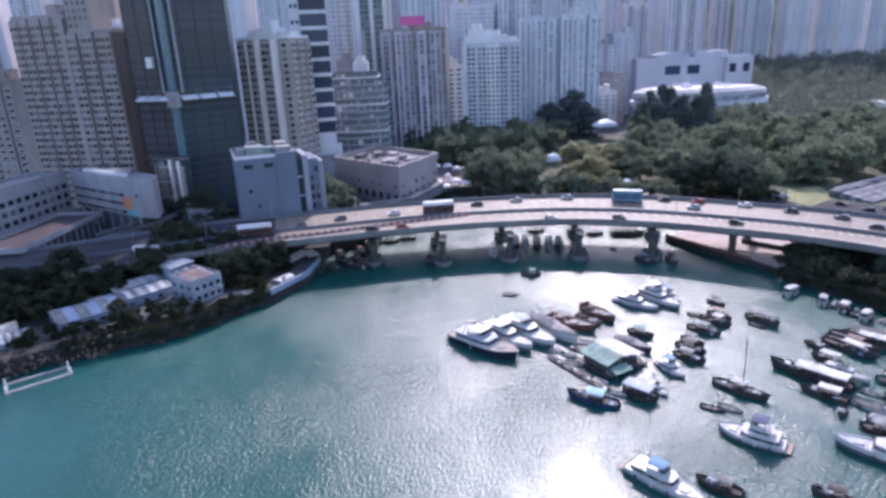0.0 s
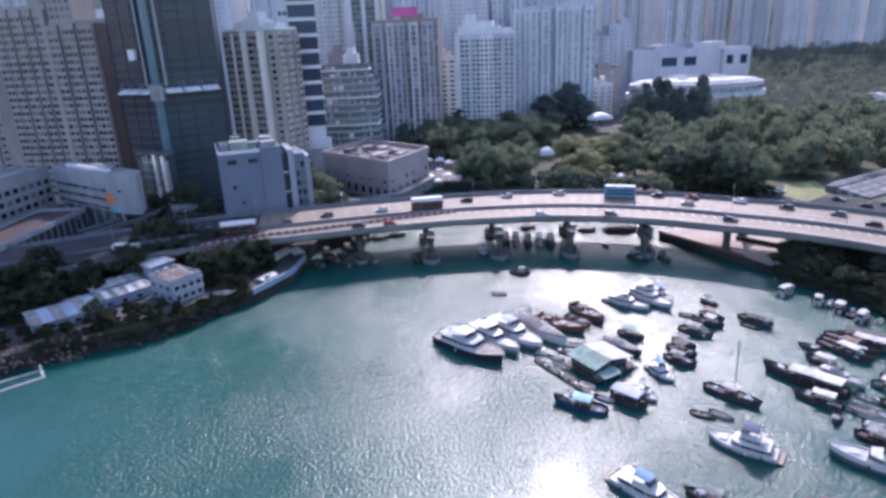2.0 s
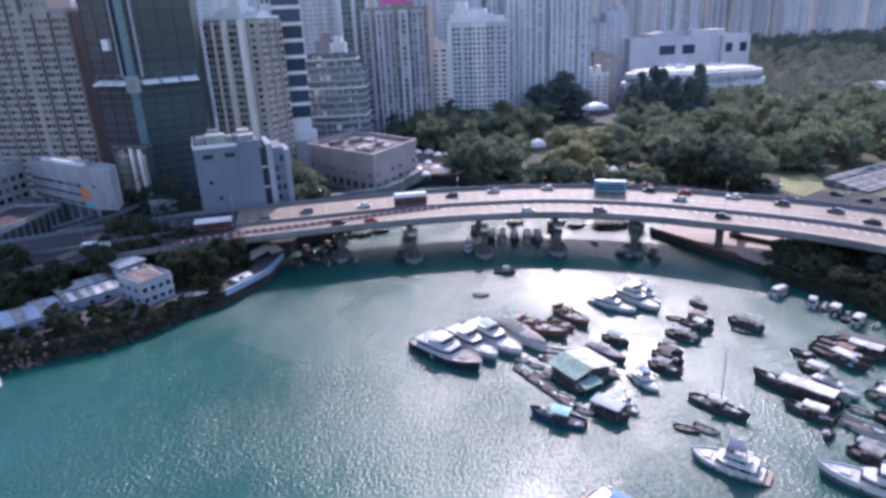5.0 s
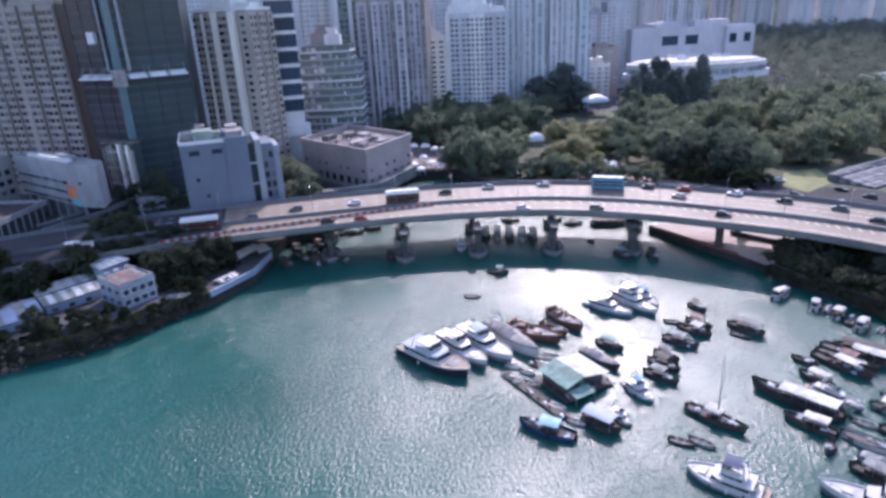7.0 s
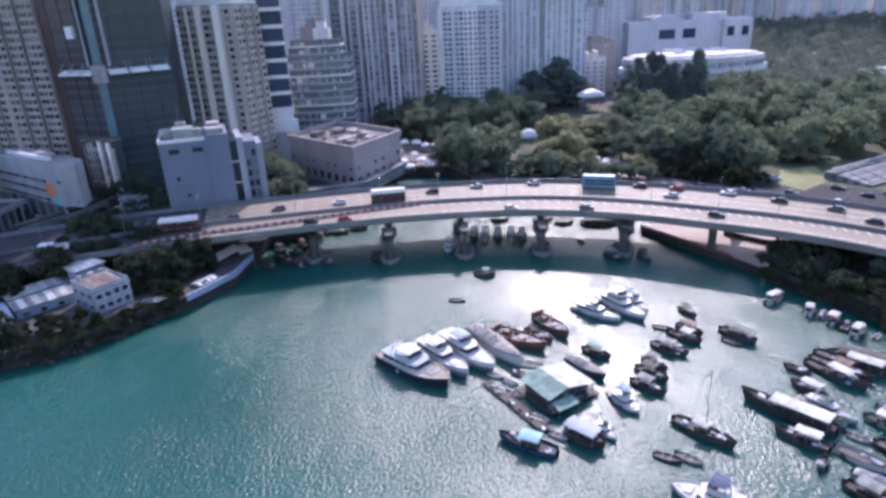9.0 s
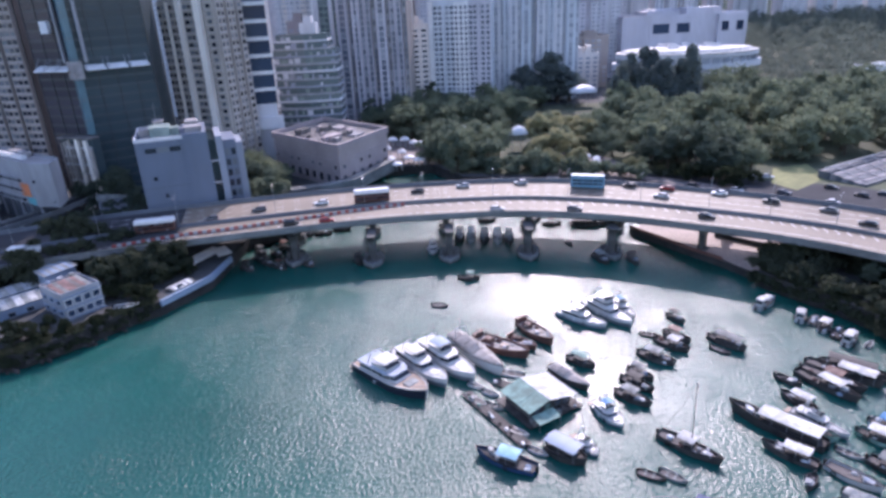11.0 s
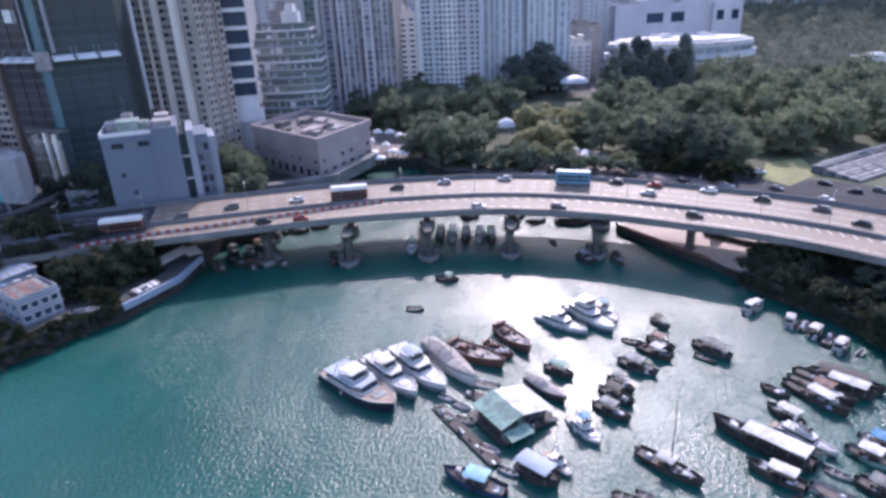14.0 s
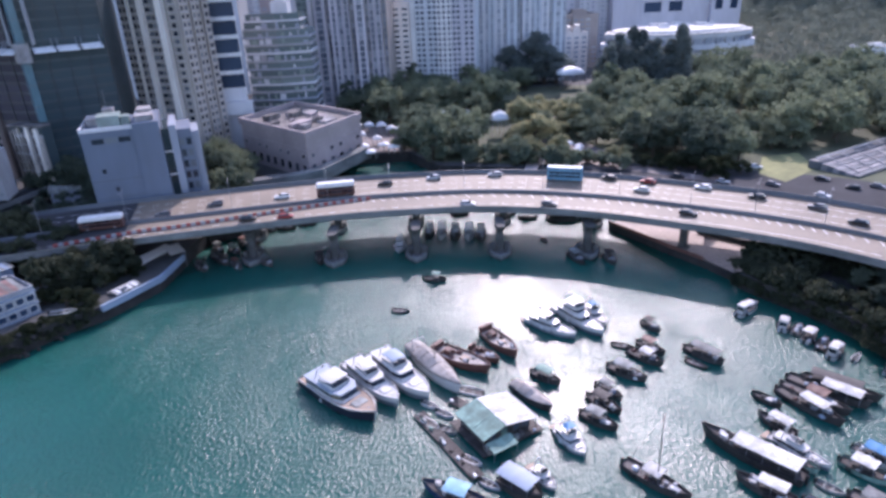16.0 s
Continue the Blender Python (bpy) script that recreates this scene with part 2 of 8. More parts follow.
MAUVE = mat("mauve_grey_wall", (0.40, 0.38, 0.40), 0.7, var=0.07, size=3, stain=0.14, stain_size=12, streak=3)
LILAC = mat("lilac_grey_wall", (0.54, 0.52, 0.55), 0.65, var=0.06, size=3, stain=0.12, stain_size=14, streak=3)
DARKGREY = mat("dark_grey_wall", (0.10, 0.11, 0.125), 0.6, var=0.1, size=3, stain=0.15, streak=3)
TEAL = mat("teal_glass_fin", (0.10, 0.180, 0.205), 0.2, var=0.1, size=4, stain=0.15)
COURT = mat("brown_court_surface", (0.075, 0.052, 0.052), 0.85, var=0.1, size=1.5, stain=0.2)
PINKSTONE = mat("pink_stone", (0.335, 0.278, 0.27), 0.75, var=0.08, size=1.5, stain=0.15)
# recess shade put into this wall tone, a step below the bays
RECESS = mat("shaded_recess_wall", (0.53, 0.535, 0.55), 0.7, var=0.08, size=3, stain=0.12, stain_size=14, streak=3)
# dark from wet staining and from under-deck shade put into the colour
PIER_CONCRETE = mat("stained_shaded_pier_concrete", (0.09, 0.088, 0.082), 0.85, size=0.8, stain=0.4, stain_size=3, bump=0.03)
AGED_GREEN = mat("faded_green_roof_paint", (0.21, 0.265, 0.235), 0.8, var=0.15, size=1.5, stain=0.25, stain_size=4)
ROOFGREY = mat("roof_felt", (0.30, 0.28, 0.27), 0.9, var=0.2, size=1.2, stain=0.35, stain_size=5)
ROOFDARK = mat("dark_roof_felt", (0.15, 0.135, 0.125), 0.9, var=0.3, size=1.5, stain=0.4, stain_size=6)
DARKTEAL = mat("dark_teal_spandrel", (0.035, 0.052, 0.058), 0.4, var=0.1, size=3, stain=0.25, stain_size=16)
DARK_MULLION = mat("dark_window_mullion", (0.03, 0.036, 0.042), 0.4, var=0.1)
RED_SHEET = mat("faded_red_roof_sheet", (0.20, 0.115, 0.10), 0.8, var=0.3, size=0.7, stain=0.4, stain_size=3)
SIGN_PINK = mat("pink_sign_panel", (0.55, 0.10, 0.28), 0.5, var=0.05)
ORANGE = mat("orange_plastic", (0.28, 0.05, 0.04), 0.5, var=0.1, spread=0.1)
MURAL_ORANGE = mat("orange_mural_paint", (0.62, 0.20, 0.08), 0.6)
MURAL_TEAL = mat("teal_mural_paint", (0.10, 0.33, 0.36), 0.6)
BARK = mat("bark", (0.10, 0.075, 0.05), 0.9, size=0.4, bump=0.05)
LEAF = leaf_material("park_leaves", (0.105, 0.138, 0.103), (0.25, 0.28, 0.175))
LEAF_DARK = leaf_material("dark_leaves", (0.062, 0.086, 0.068), (0.13, 0.158, 0.112))
# distance haze put into the next two leaf colours, paler and greyer
LEAF_HAZE = leaf_material("haze_slate_leaves", (0.11, 0.138, 0.135), (0.20, 0.235, 0.215))
LEAF_FAR = leaf_material("haze_woods_leaves", (0.105, 0.13, 0.108), (0.22, 0.245, 0.195))
# near-black green: the bank's shade is put into these leaves
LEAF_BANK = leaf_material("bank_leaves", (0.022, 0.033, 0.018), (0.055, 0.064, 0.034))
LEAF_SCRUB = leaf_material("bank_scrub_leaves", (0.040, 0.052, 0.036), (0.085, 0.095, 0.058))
LEAF_YELLOW = leaf_material("yellow_green_leaves", (0.20, 0.20, 0.11), (0.42, 0.40, 0.23))
HILL = mat("far_wooded_hill", (0.06, 0.085, 0.06), 1.0, var=0.3, size=25, stain=0.3, stain_size=120)


# ---- mesh helpers ----
def finish(name, bm, material):
    me = bpy.data.meshes.new(name)
    bmesh.ops.recalc_face_normals(bm, faces=bm.faces)
    bm.to_mesh(me)
    bm.free()
    for m in (material if isinstance(material, (list, tuple)) else [material]):
        me.materials.append(m)
    return me


def part(name, bm, material, parent, label="", kind=""):
    ob = new(name, finish(name, bm, material))
    ob.parent = parent
    return tagged(ob, label=label, kind=kind)


def share(name, me, parent, m):
    ob = new(name, me)
    ob.parent = parent
    ob.matrix_basis = m
    return ob


def thing(name, m, label, category, group="", kind=""):
    ob = new(name)
    ob.matrix_basis = m
    return tagged(ob, label, category, group, kind)


def box(bm, x0, x1, y0, y1, z0, z1, mi=0, m=None):
    vs = [bm.verts.new((x, y, z)) for z in (z0, z1) for x, y in ((x0, y0), (x1, y0), (x1, y1), (x0, y1))]
    if m is not None:
        for v in vs:
            v.co = m @ v.co
    for q in ((3, 2, 1, 0), (4, 5, 6, 7), (0, 1, 5, 4), (1, 2, 6, 5), (2, 3, 7, 6), (3, 0, 4, 7)):
        bm.faces.new([vs[i] for i in q]).material_index = mi
    return vs


def prism(bm, pts, z0, z1, mi=0):
    lo, hi = [bm.verts.new((x, y, z0)) for x, y in pts], [bm.verts.new((x, y, z1)) for x, y in pts]
    n = len(pts)
    bm.faces.new(lo[::-1]).material_index = mi
    bm.faces.new(hi).material_index = mi
    for i in range(n):
        bm.faces.new((lo[i], lo[(i + 1) % n], hi[(i + 1) % n], hi[i])).material_index = mi


def tube(bm, a, b, r0, r1=None, n=8, mi=0):
    a, b = Vector(a), Vector(b)
    r1 = r0 if r1 is None else r1
    q = (b - a).to_track_quat("Z", "Y")
    rings = [[bm.verts.new(p + q @ Vector((r * math.cos(6.28319 * i / n), r * math.sin(6.28319 * i / n), 0))) for i in range(n)] for p, r in ((a, r0), (b, r1))]
    for i in range(n):
        bm.faces.new((rings[0][i], rings[0][(i + 1) % n], rings[1][(i + 1) % n], rings[1][i])).material_index = mi
    bm.faces.new(rings[0][::-1]).material_index = mi
    bm.faces.new(rings[1]).material_index = mi


def loft(bm, rings, closed=True, caps=True, mi=0):
    vr = [[bm.verts.new(p) for p in r] for r in rings]
    n = len(vr[0])
    for a, b in zip(vr, vr[1:]):
        for i in range(n if closed else n - 1):
            bm.faces.new((a[i], a[(i + 1) % n], b[(i + 1) % n], b[i])).material_index = mi
    if caps and closed:
        bm.faces.new(vr[0][::-1]).material_index = mi
        bm.faces.new(vr[-1]).material_index = mi


def catmull(pts, per=8):
    out = []
    p = [2 * Vector(pts[0]) - Vector(pts[1])] + [Vector(q) for q in pts] + [2 * Vector(pts[-1]) - Vector(pts[-2])]
    for i in range(1, len(p) - 2):
        for k in range(per):
            t = k / per
            out.append(0.5 * ((2 * p[i]) + (p[i + 1] - p[i - 1]) * t + (2 * p[i - 1] - 5 * p[i] + 4 * p[i + 1] - p[i + 2]) * t * t + (3 * p[i] - p[i - 1] - 3 * p[i + 1] + p[i + 2]) * t ** 3))
    out.append(Vector(pts[-1]))
    return out


# ---- water and land ----
LAND = 4.0
bm = bmesh.new()
bmesh.ops.create_grid(bm, x_segments=8, y_segments=8, size=2500)
water = tagged(part("water", bm, WATER, None), "teal harbour water with wind ripples and sun glitter", "water", kind="structure")

SHORE = [(-900, -300), (-300, 20), (-130, 117), (-105, 132), (-95, 139), (-84, 144), (-72.4, 148.8), (-63.4, 157.2), (-57, 166.2), (-51.0, 171.2), (-47.6, 177.2), (-43.0, 186.0), (-41.6, 206), (-40, 216), (-24, 226),
         (-22, 262), (-20, 296), (18, 298), (30, 276), (58, 268), (92, 250), (112, 226), (119, 204), (119, 187), (106, 180.5), (99.5, 172.2), (103.6, 165), (108.8, 156.8), (112.8, 147.4), (114.4, 138), (124, 118), (170, 70), (300, -60), (900, -300)]


def ground_sheet():
    bm = bmesh.new()
    inner = [bm.verts.new((x, y, LAND)) for x, y in SHORE]
    outer = [bm.verts.new((x, y, LAND)) for x, y in ((900, -400), (4000, -400), (4000, 4500), (-4000, 4500), (-4000, -400), (-900, -400))]
    ring = inner + outer
    edges = [bm.edges.new((ring[i], ring[(i + 1) % len(ring)])) for i in range(len(ring))]
    bmesh.ops.triangle_fill(bm, use_beauty=True, edges=edges)
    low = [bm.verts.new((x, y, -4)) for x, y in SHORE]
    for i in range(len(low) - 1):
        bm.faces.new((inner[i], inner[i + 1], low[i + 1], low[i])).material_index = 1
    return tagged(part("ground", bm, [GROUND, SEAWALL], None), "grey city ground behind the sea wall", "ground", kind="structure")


ground_sheet()


def patch(name, pts, z, material, label, category):
    bm = bmesh.new()
    prism(bm, pts, z - 0.3, z)
    return tagged(part(name, bm, material, None), label, category, kind="structure")


patch("ground_park", [(26, 282), (60, 272), (96, 254), (125, 232), (150, 212), (330, 190), (520, 380), (300, 440), (60, 440), (-22, 400), (-2, 320), (20, 302)], LAND + 0.06, SOIL, "dark park soil and grass under the trees", "ground")
patch("lawn", [(140, 246), (151, 266), (166, 269), (162, 249), (144, 236)], LAND + 0.12, GRASS, "dry yellow-green open lawn in the park", "lawn")
patch("road_lower", [(60, 262), (100, 246), (128, 222), (152, 194), (172, 160), (215, 172), (204, 200), (164, 237), (147, 247), (112, 262), (64, 277)], LAND + 0.10, ASPHALT, "dark asphalt slip road behind the flyover", "road")
patch("road_left", [(-260, 170), (-140, 196), (-100, 212), (-70, 222), (-70, 245), (-110, 232), (-150, 214), (-260, 190)], LAND + 0.1, ASPHALT, "dark asphalt road beside the waterfront", "road")

# ---- flyover ----
NEAR = [(-190, 158, 6.0), (-140, 173, 7.5), (-105, 181, 9.5), (-75, 187, 11.2), (-45.8, 193.2, 11.6), (-8, 201.4, 11.6), (15.7, 204, 11.6), (42.9, 203.5, 11.6), (68, 196.2, 11.6), (89.3, 184.6, 11.6), (105.5, 174.2, 11.6), (120, 161, 11.6), (138, 138, 11.6), (150, 112, 11.6), (158, 70, 11.4)]
LINE = catmull(NEAR, 8)
WIDE, MEDIAN = 34.0, 14.8


def deck_frame(i):
    a, b = LINE[max(0, i - 1)], LINE[min(len(LINE) - 1, i + 1)]
    d = (b - a)
    d.z = 0
    d.normalize()
    return LINE[i], d, Vector((-d.y, d.x, 0))


def on_deck(i, off, up=0.0):
    # the road leans inwards: the far side lies higher
    p, d, nrm = deck_frame(i)
    return p + nrm * off * 0.822 + Vector((0, 0, up + 0.0535 * off))


def sweep(name, profile, material, parent, label="", i0=0, i1=None, kind=""):
    """Carries a closed outline of (offset from the near edge, height over the road) along the deck."""
    bm = bmesh.new()
    i1 = len(LINE) - 1 if i1 is None else i1
    loft(bm, [[on_deck(i, o, u) for o, u in profile] for i in range(i0, i1 + 1)])
    return part(name, bm, material, parent, label, kind)


flyover = thing("flyover", Matrix(), "curved pale concrete road flyover across the harbour mouth", "bridge", kind="structure")
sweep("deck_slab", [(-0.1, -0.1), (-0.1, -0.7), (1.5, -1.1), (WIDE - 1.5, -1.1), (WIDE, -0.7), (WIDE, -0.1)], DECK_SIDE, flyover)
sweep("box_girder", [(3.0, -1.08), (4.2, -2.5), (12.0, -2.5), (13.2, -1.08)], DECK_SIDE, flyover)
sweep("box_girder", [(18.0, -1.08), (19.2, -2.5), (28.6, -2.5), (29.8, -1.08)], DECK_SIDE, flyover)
for near_off, far_off in ((0.35, MEDIAN - 0.4), (MEDIAN + 0.4, WIDE - 0.4)):
    outline = [(near_off, -0.099), (near_off, 0.0), (far_off, 0.0), (far_off, -0.099)]
    sweep("carriageway", outline, ROAD, flyover, "pale concrete carriageway", 30)
    sweep("ramp_carriageway", outline, ASPHALT, flyover, "dark asphalt carriageway", 0, 30)
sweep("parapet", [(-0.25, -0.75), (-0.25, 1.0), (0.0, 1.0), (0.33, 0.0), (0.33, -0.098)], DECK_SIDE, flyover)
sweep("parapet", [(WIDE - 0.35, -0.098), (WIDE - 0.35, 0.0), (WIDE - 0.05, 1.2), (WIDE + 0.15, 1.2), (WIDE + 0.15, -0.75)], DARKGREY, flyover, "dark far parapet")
sweep("median_barrier", [(MEDIAN - 0.38, -0.098), (MEDIAN - 0.38, 0.1), (MEDIAN - 0.15, 0.95), (MEDIAN + 0.15, 0.95), (MEDIAN + 0.38, 0.1), (MEDIAN + 0.38, -0.098)], DARKGREY, flyover, "dark median barrier")


def pier(x, y, cap):
    """A hammerhead pier on a boat-shaped pile cap with a pale rim."""
    p = thing("bridge_pier", pose(x, y, 0, 0, 0, 0), "stained concrete flyover pier, shade put into its colour, on a boat-shaped pile cap", "bridge pier", "flyover piers")

    def outline(r, z):
        pts = [(r * math.cos(a), 0.35 * cap + r * math.sin(a), z) for a in [math.pi * k / 10 for k in range(11)]]
        return pts + [(-r * 0.98, -0.4 * r, z), (-r * 0.7, -1.05 * r, z), (0, -1.7 * r, z), (r * 0.7, -1.05 * r, z), (r * 0.98, -0.4 * r, z)]
    bm = bmesh.new()
    loft(bm, [outline(cap, -2.0), outline(cap, 1.1)])
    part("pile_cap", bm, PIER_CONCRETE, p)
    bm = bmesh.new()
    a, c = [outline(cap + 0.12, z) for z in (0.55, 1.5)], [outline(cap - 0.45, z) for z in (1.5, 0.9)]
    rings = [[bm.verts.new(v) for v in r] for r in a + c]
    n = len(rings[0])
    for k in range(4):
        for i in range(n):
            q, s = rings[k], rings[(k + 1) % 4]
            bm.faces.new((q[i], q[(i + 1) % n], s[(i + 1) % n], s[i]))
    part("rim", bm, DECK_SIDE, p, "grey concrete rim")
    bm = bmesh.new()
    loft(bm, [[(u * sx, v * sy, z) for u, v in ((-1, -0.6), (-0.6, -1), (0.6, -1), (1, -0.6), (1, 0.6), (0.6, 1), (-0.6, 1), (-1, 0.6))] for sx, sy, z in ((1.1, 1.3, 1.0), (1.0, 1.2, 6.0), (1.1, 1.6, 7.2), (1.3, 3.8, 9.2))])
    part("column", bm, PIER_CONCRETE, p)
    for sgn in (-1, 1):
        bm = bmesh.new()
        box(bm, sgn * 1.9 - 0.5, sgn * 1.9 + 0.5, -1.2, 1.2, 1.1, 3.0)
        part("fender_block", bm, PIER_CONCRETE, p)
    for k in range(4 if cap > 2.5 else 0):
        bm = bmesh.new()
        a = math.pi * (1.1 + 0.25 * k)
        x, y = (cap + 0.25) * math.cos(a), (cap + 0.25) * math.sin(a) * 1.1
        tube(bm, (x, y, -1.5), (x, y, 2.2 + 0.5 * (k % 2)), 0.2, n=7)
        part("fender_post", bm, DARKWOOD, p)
    return p


PIER_AT = [(-23.5, 203), (0, 199.5), (22.5, 200.5), (45.5, 199.5), (69, 196.5)]
for x, y in PIER_AT:
    pier(x, y, 3.0)
for x, y in [(-26, 219), (-2, 222), (22, 224), (49, 223), (76, 217)]:
    pier(x, y, 2.4)


def land_pier(x, y, turn):
    """A pier on the promenade: plinth, column and flared head."""
    p = thing("bridge_pier", pose(x, y, 1.7, 0, 0, turn), "grey concrete bridge pier standing on the promenade", "pier", "bridge piers")
    bm = bmesh.new()
    box(bm, -1.5, 1.5, -1.8, 1.8, 0, 0.35)
    part("plinth", bm, DECK_SIDE, p)
    bm = bmesh.new()
    loft(bm, [[(u * sx, v * sy, z) for u, v in ((-1, -0.6), (-0.6, -1), (0.6, -1), (1, -0.6), (1, 0.6), (0.6, 1), (-0.6, 1), (-1, 0.6))] for sx, sy, z in ((1.0, 1.3, 0.351), (0.95, 1.2, 4.6), (1.05, 1.6, 5.6), (1.2, 3.2, 7.4))])
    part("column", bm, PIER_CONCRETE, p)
    return p


land_pier(94, 193.3, -40)
land_pier(105, 206, -40)


# ---- buildings ----
WINDOW_MESHES = {}


def window_mesh(w, h, glass, frame_mat, hood=0.25):
    """A window with a proud frame, set-back glass and a small hood, on the wall plane y = 0 facing -y."""
    key = (round(w, 2), round(h, 2), glass.name, frame_mat.name, hood)
    if key not in WINDOW_MESHES:
        bm = bmesh.new()
        f = 0.1
        o = [(-w / 2, 0), (w / 2, 0), (w / 2, h), (-w / 2, h)]
        i = [(-w / 2 + f, f), (w / 2 - f, f), (w / 2 - f, h - f), (-w / 2 + f, h - f)]
        vo0, vo1 = [bm.verts.new((x, 0, z)) for x, z in o], [bm.verts.new((x, -0.14, z)) for x, z in o]
        vi1, vi0 = [bm.verts.new((x, -0.14, z)) for x, z in i], [bm.verts.new((x, -0.03, z)) for x, z in i]
        for k in range(4):
            j = (k + 1) % 4
            for q in ((vo0[k], vo0[j], vo1[j], vo1[k]), (vo1[k], vo1[j], vi1[j], vi1[k]), (vi1[k], vi1[j], vi0[j], vi0[k])):
                bm.faces.new(q)
        if hood:
            box(bm, -w / 2 - 0.1, w / 2 + 0.1, -0.14 - hood, -0.141, h - 0.05, h + 0.12)
        bmesh.ops.recalc_face_normals(bm, faces=bm.faces)
        g = [bm.verts.new((x, -0.03, z)) for x, z in i]
        bm.faces.new(g).material_index = 1
        me = bpy.data.meshes.new("window")
        bm.to_mesh(me)
        bm.free()
        me.materials.append(frame_mat)
        me.materials.append(glass)
        WINDOW_MESHES[key] = me
    return WINDOW_MESHES[key]


def base_pose(a, b, z0):
    return pose(a[0], a[1], z0, 0, 0, math.degrees(math.atan2(b[1] - a[1], b[0] - a[0])))


FACES = {  # a face's left end, direction and outward turn in the building's own frame
    "front": lambda w, d: Matrix.Identity(4),
    "right": lambda w, d: Matrix.Translation((w, 0, 0)) @ Matrix.Rotation(math.pi / 2, 4, "Z"),
    "left": lambda w, d: Matrix.Translation((0, d, 0)) @ Matrix.Rotation(-math.pi / 2, 4, "Z"),
}


def facade(ob, m, length, h, bays, floor, start, glass, wall, frame_mat, hood, limit, win_h, joined=False, ledge=None):
    """Projecting bays and their windows along one face. bays: (share of the width, projection, windows a floor, window share, material or None)."""
    total, x = sum(b[0] for b in bays), 0.0
    count = 0
    rows = bmesh.new() if joined else None
    for share_w, proj, wins, win_w, bay_mat in bays:
        w = length * share_w / total
        if proj > 0:
            bm = bmesh.new()
            box(bm, x + 0.02, x + w - 0.02, -proj, 0.3, 0, h - (0.6 if proj < 2 else 0.2), m=m)
            part("bay", bm, bay_mat or wall, ob)
        if ledge and proj > 0 and wins:
            bm, z = bmesh.new(), start - 0.55
            while z < h - 1.6:
                box(bm, x + 0.05, x + w - 0.05, -proj - 0.32, -proj - 0.003, z, z + 0.42, m=m)
                z += floor
            part("wall_banding", bm, ledge, ob, kind="stuff")
        for k in range(wins):
            ww = w / wins * win_w
            me = None if joined else window_mesh(ww, win_h, glass, frame_mat, hood)
            z = start
            while z + win_h < h - 0.8 and count < limit:
                cx = x + w * (k + 0.5) / wins
                if joined:
                    box(rows, cx - ww / 2, cx + ww / 2, -proj - 0.1, -proj - 0.004, z, z + win_h, m=m)
                else:
                    share("window", me, ob, m @ Matrix.Translation((cx, -proj - 0.004, z)))
                z += floor
                count += 1
        x += w
    if joined:
        part("glazing", rows, glass, ob, kind="stuff")


def tower(name, label, category, a, b, depth, z1, floor, wall, bays, side_bays=(), glass=None, frame_mat=None, z0=LAND, start=4.0, hood=0.25, limit=300, win_h=1.5, roof=True, side="right", top_mat=None, group="", plant=3, joined=False, ledge=None):
    ob = thing(name, base_pose(a, b, z0), label, category, group)
    w, h = math.dist(a, b), z1 - z0
    glass, frame_mat = glass or WIN_GLASS, frame_mat or WHITE
    bm = bmesh.new()
    box(bm, 0, w, 0, depth, 0, h)
    part("wall", bm, wall, ob)
    facade(ob, FACES["front"](w, depth), w, h, bays, floor, start, glass, wall, frame_mat, hood, limit, win_h, joined, ledge)
    if side_bays:
        facade(ob, FACES[side](w, depth), depth, h, side_bays, floor, start, glass, wall, frame_mat, hood, limit // 2, win_h, ledge=ledge)
    if roof:
        bm = bmesh.new()
        for x0, x1, y0, y1 in ((-0.1, w + 0.1, -0.1, 0.25), (-0.1, w + 0.1, depth - 0.25, depth + 0.1), (-0.1, 0.25, 0.251, depth - 0.251), (w - 0.25, w + 0.1, 0.251, depth - 0.251)):
            box(bm, x0, x1, y0, y1, h, h + 1.2)
        part("parapet", bm, top_mat or wall, ob)
        bm = bmesh.new()
        box(bm, 0.26, w - 0.26, 0.26, depth - 0.26, h, h + 0.15)
        part("roof", bm, ROOFGREY, ob)
        rnd = random.Random(round(a[0] * 7 + a[1]))
        for k in range(plant):
            bm = bmesh.new()
            pw, pd, ph = rnd.uniform(0.14, 0.3) * w, rnd.uniform(0.2, 0.4) * depth, rnd.uniform(2.2, 5.5)
            px, py = rnd.uniform(0.08, 0.62) * w, rnd.uniform(0.15, 0.5) * depth
            box(bm, px, px + pw, py, py + pd, h + 0.15, h + 0.15 + ph)
            box(bm, px - 0.2, px + pw + 0.2, py - 0.2, py + pd + 0.2, h + 0.15 + ph, h + 0.4 + ph)
            part("rooftop_plant", bm, top_mat or wall, ob)
    return ob


# residential tower on the far left: two wings
# OLDWALL behind the bays is darker: groove shade put into its colour
left_bays = [(1.5, 1.8, 2, 0.82, BEIGE), (0.2, 0.0, 0, 0, None), (1.5, 2.1, 2, 0.82, BEIGE), (0.7, 1.3, 1, 0.8, BEIGE), (1.6, 2.2, 2, 0.82, BEIGE), (0.22, 0.0, 0, 0, None), (1.5, 2.0, 2, 0.82, BEIGE), (0.6, 1.2, 1, 0.8, OLDWALL), (1.5, 1.9, 2, 0.82, BEIGE)]
tower("apartment_tower", "tall beige tiled apartment tower with rows of dark windows", "building", (-184, 293.5), (-158.5, 289.5), 24, 88, 3.0, OLDWALL, left_bays, limit=290, top_mat=BEIGE, win_h=1.75, frame_mat=BEIGE, hood=0, ledge=TILE_PALE)
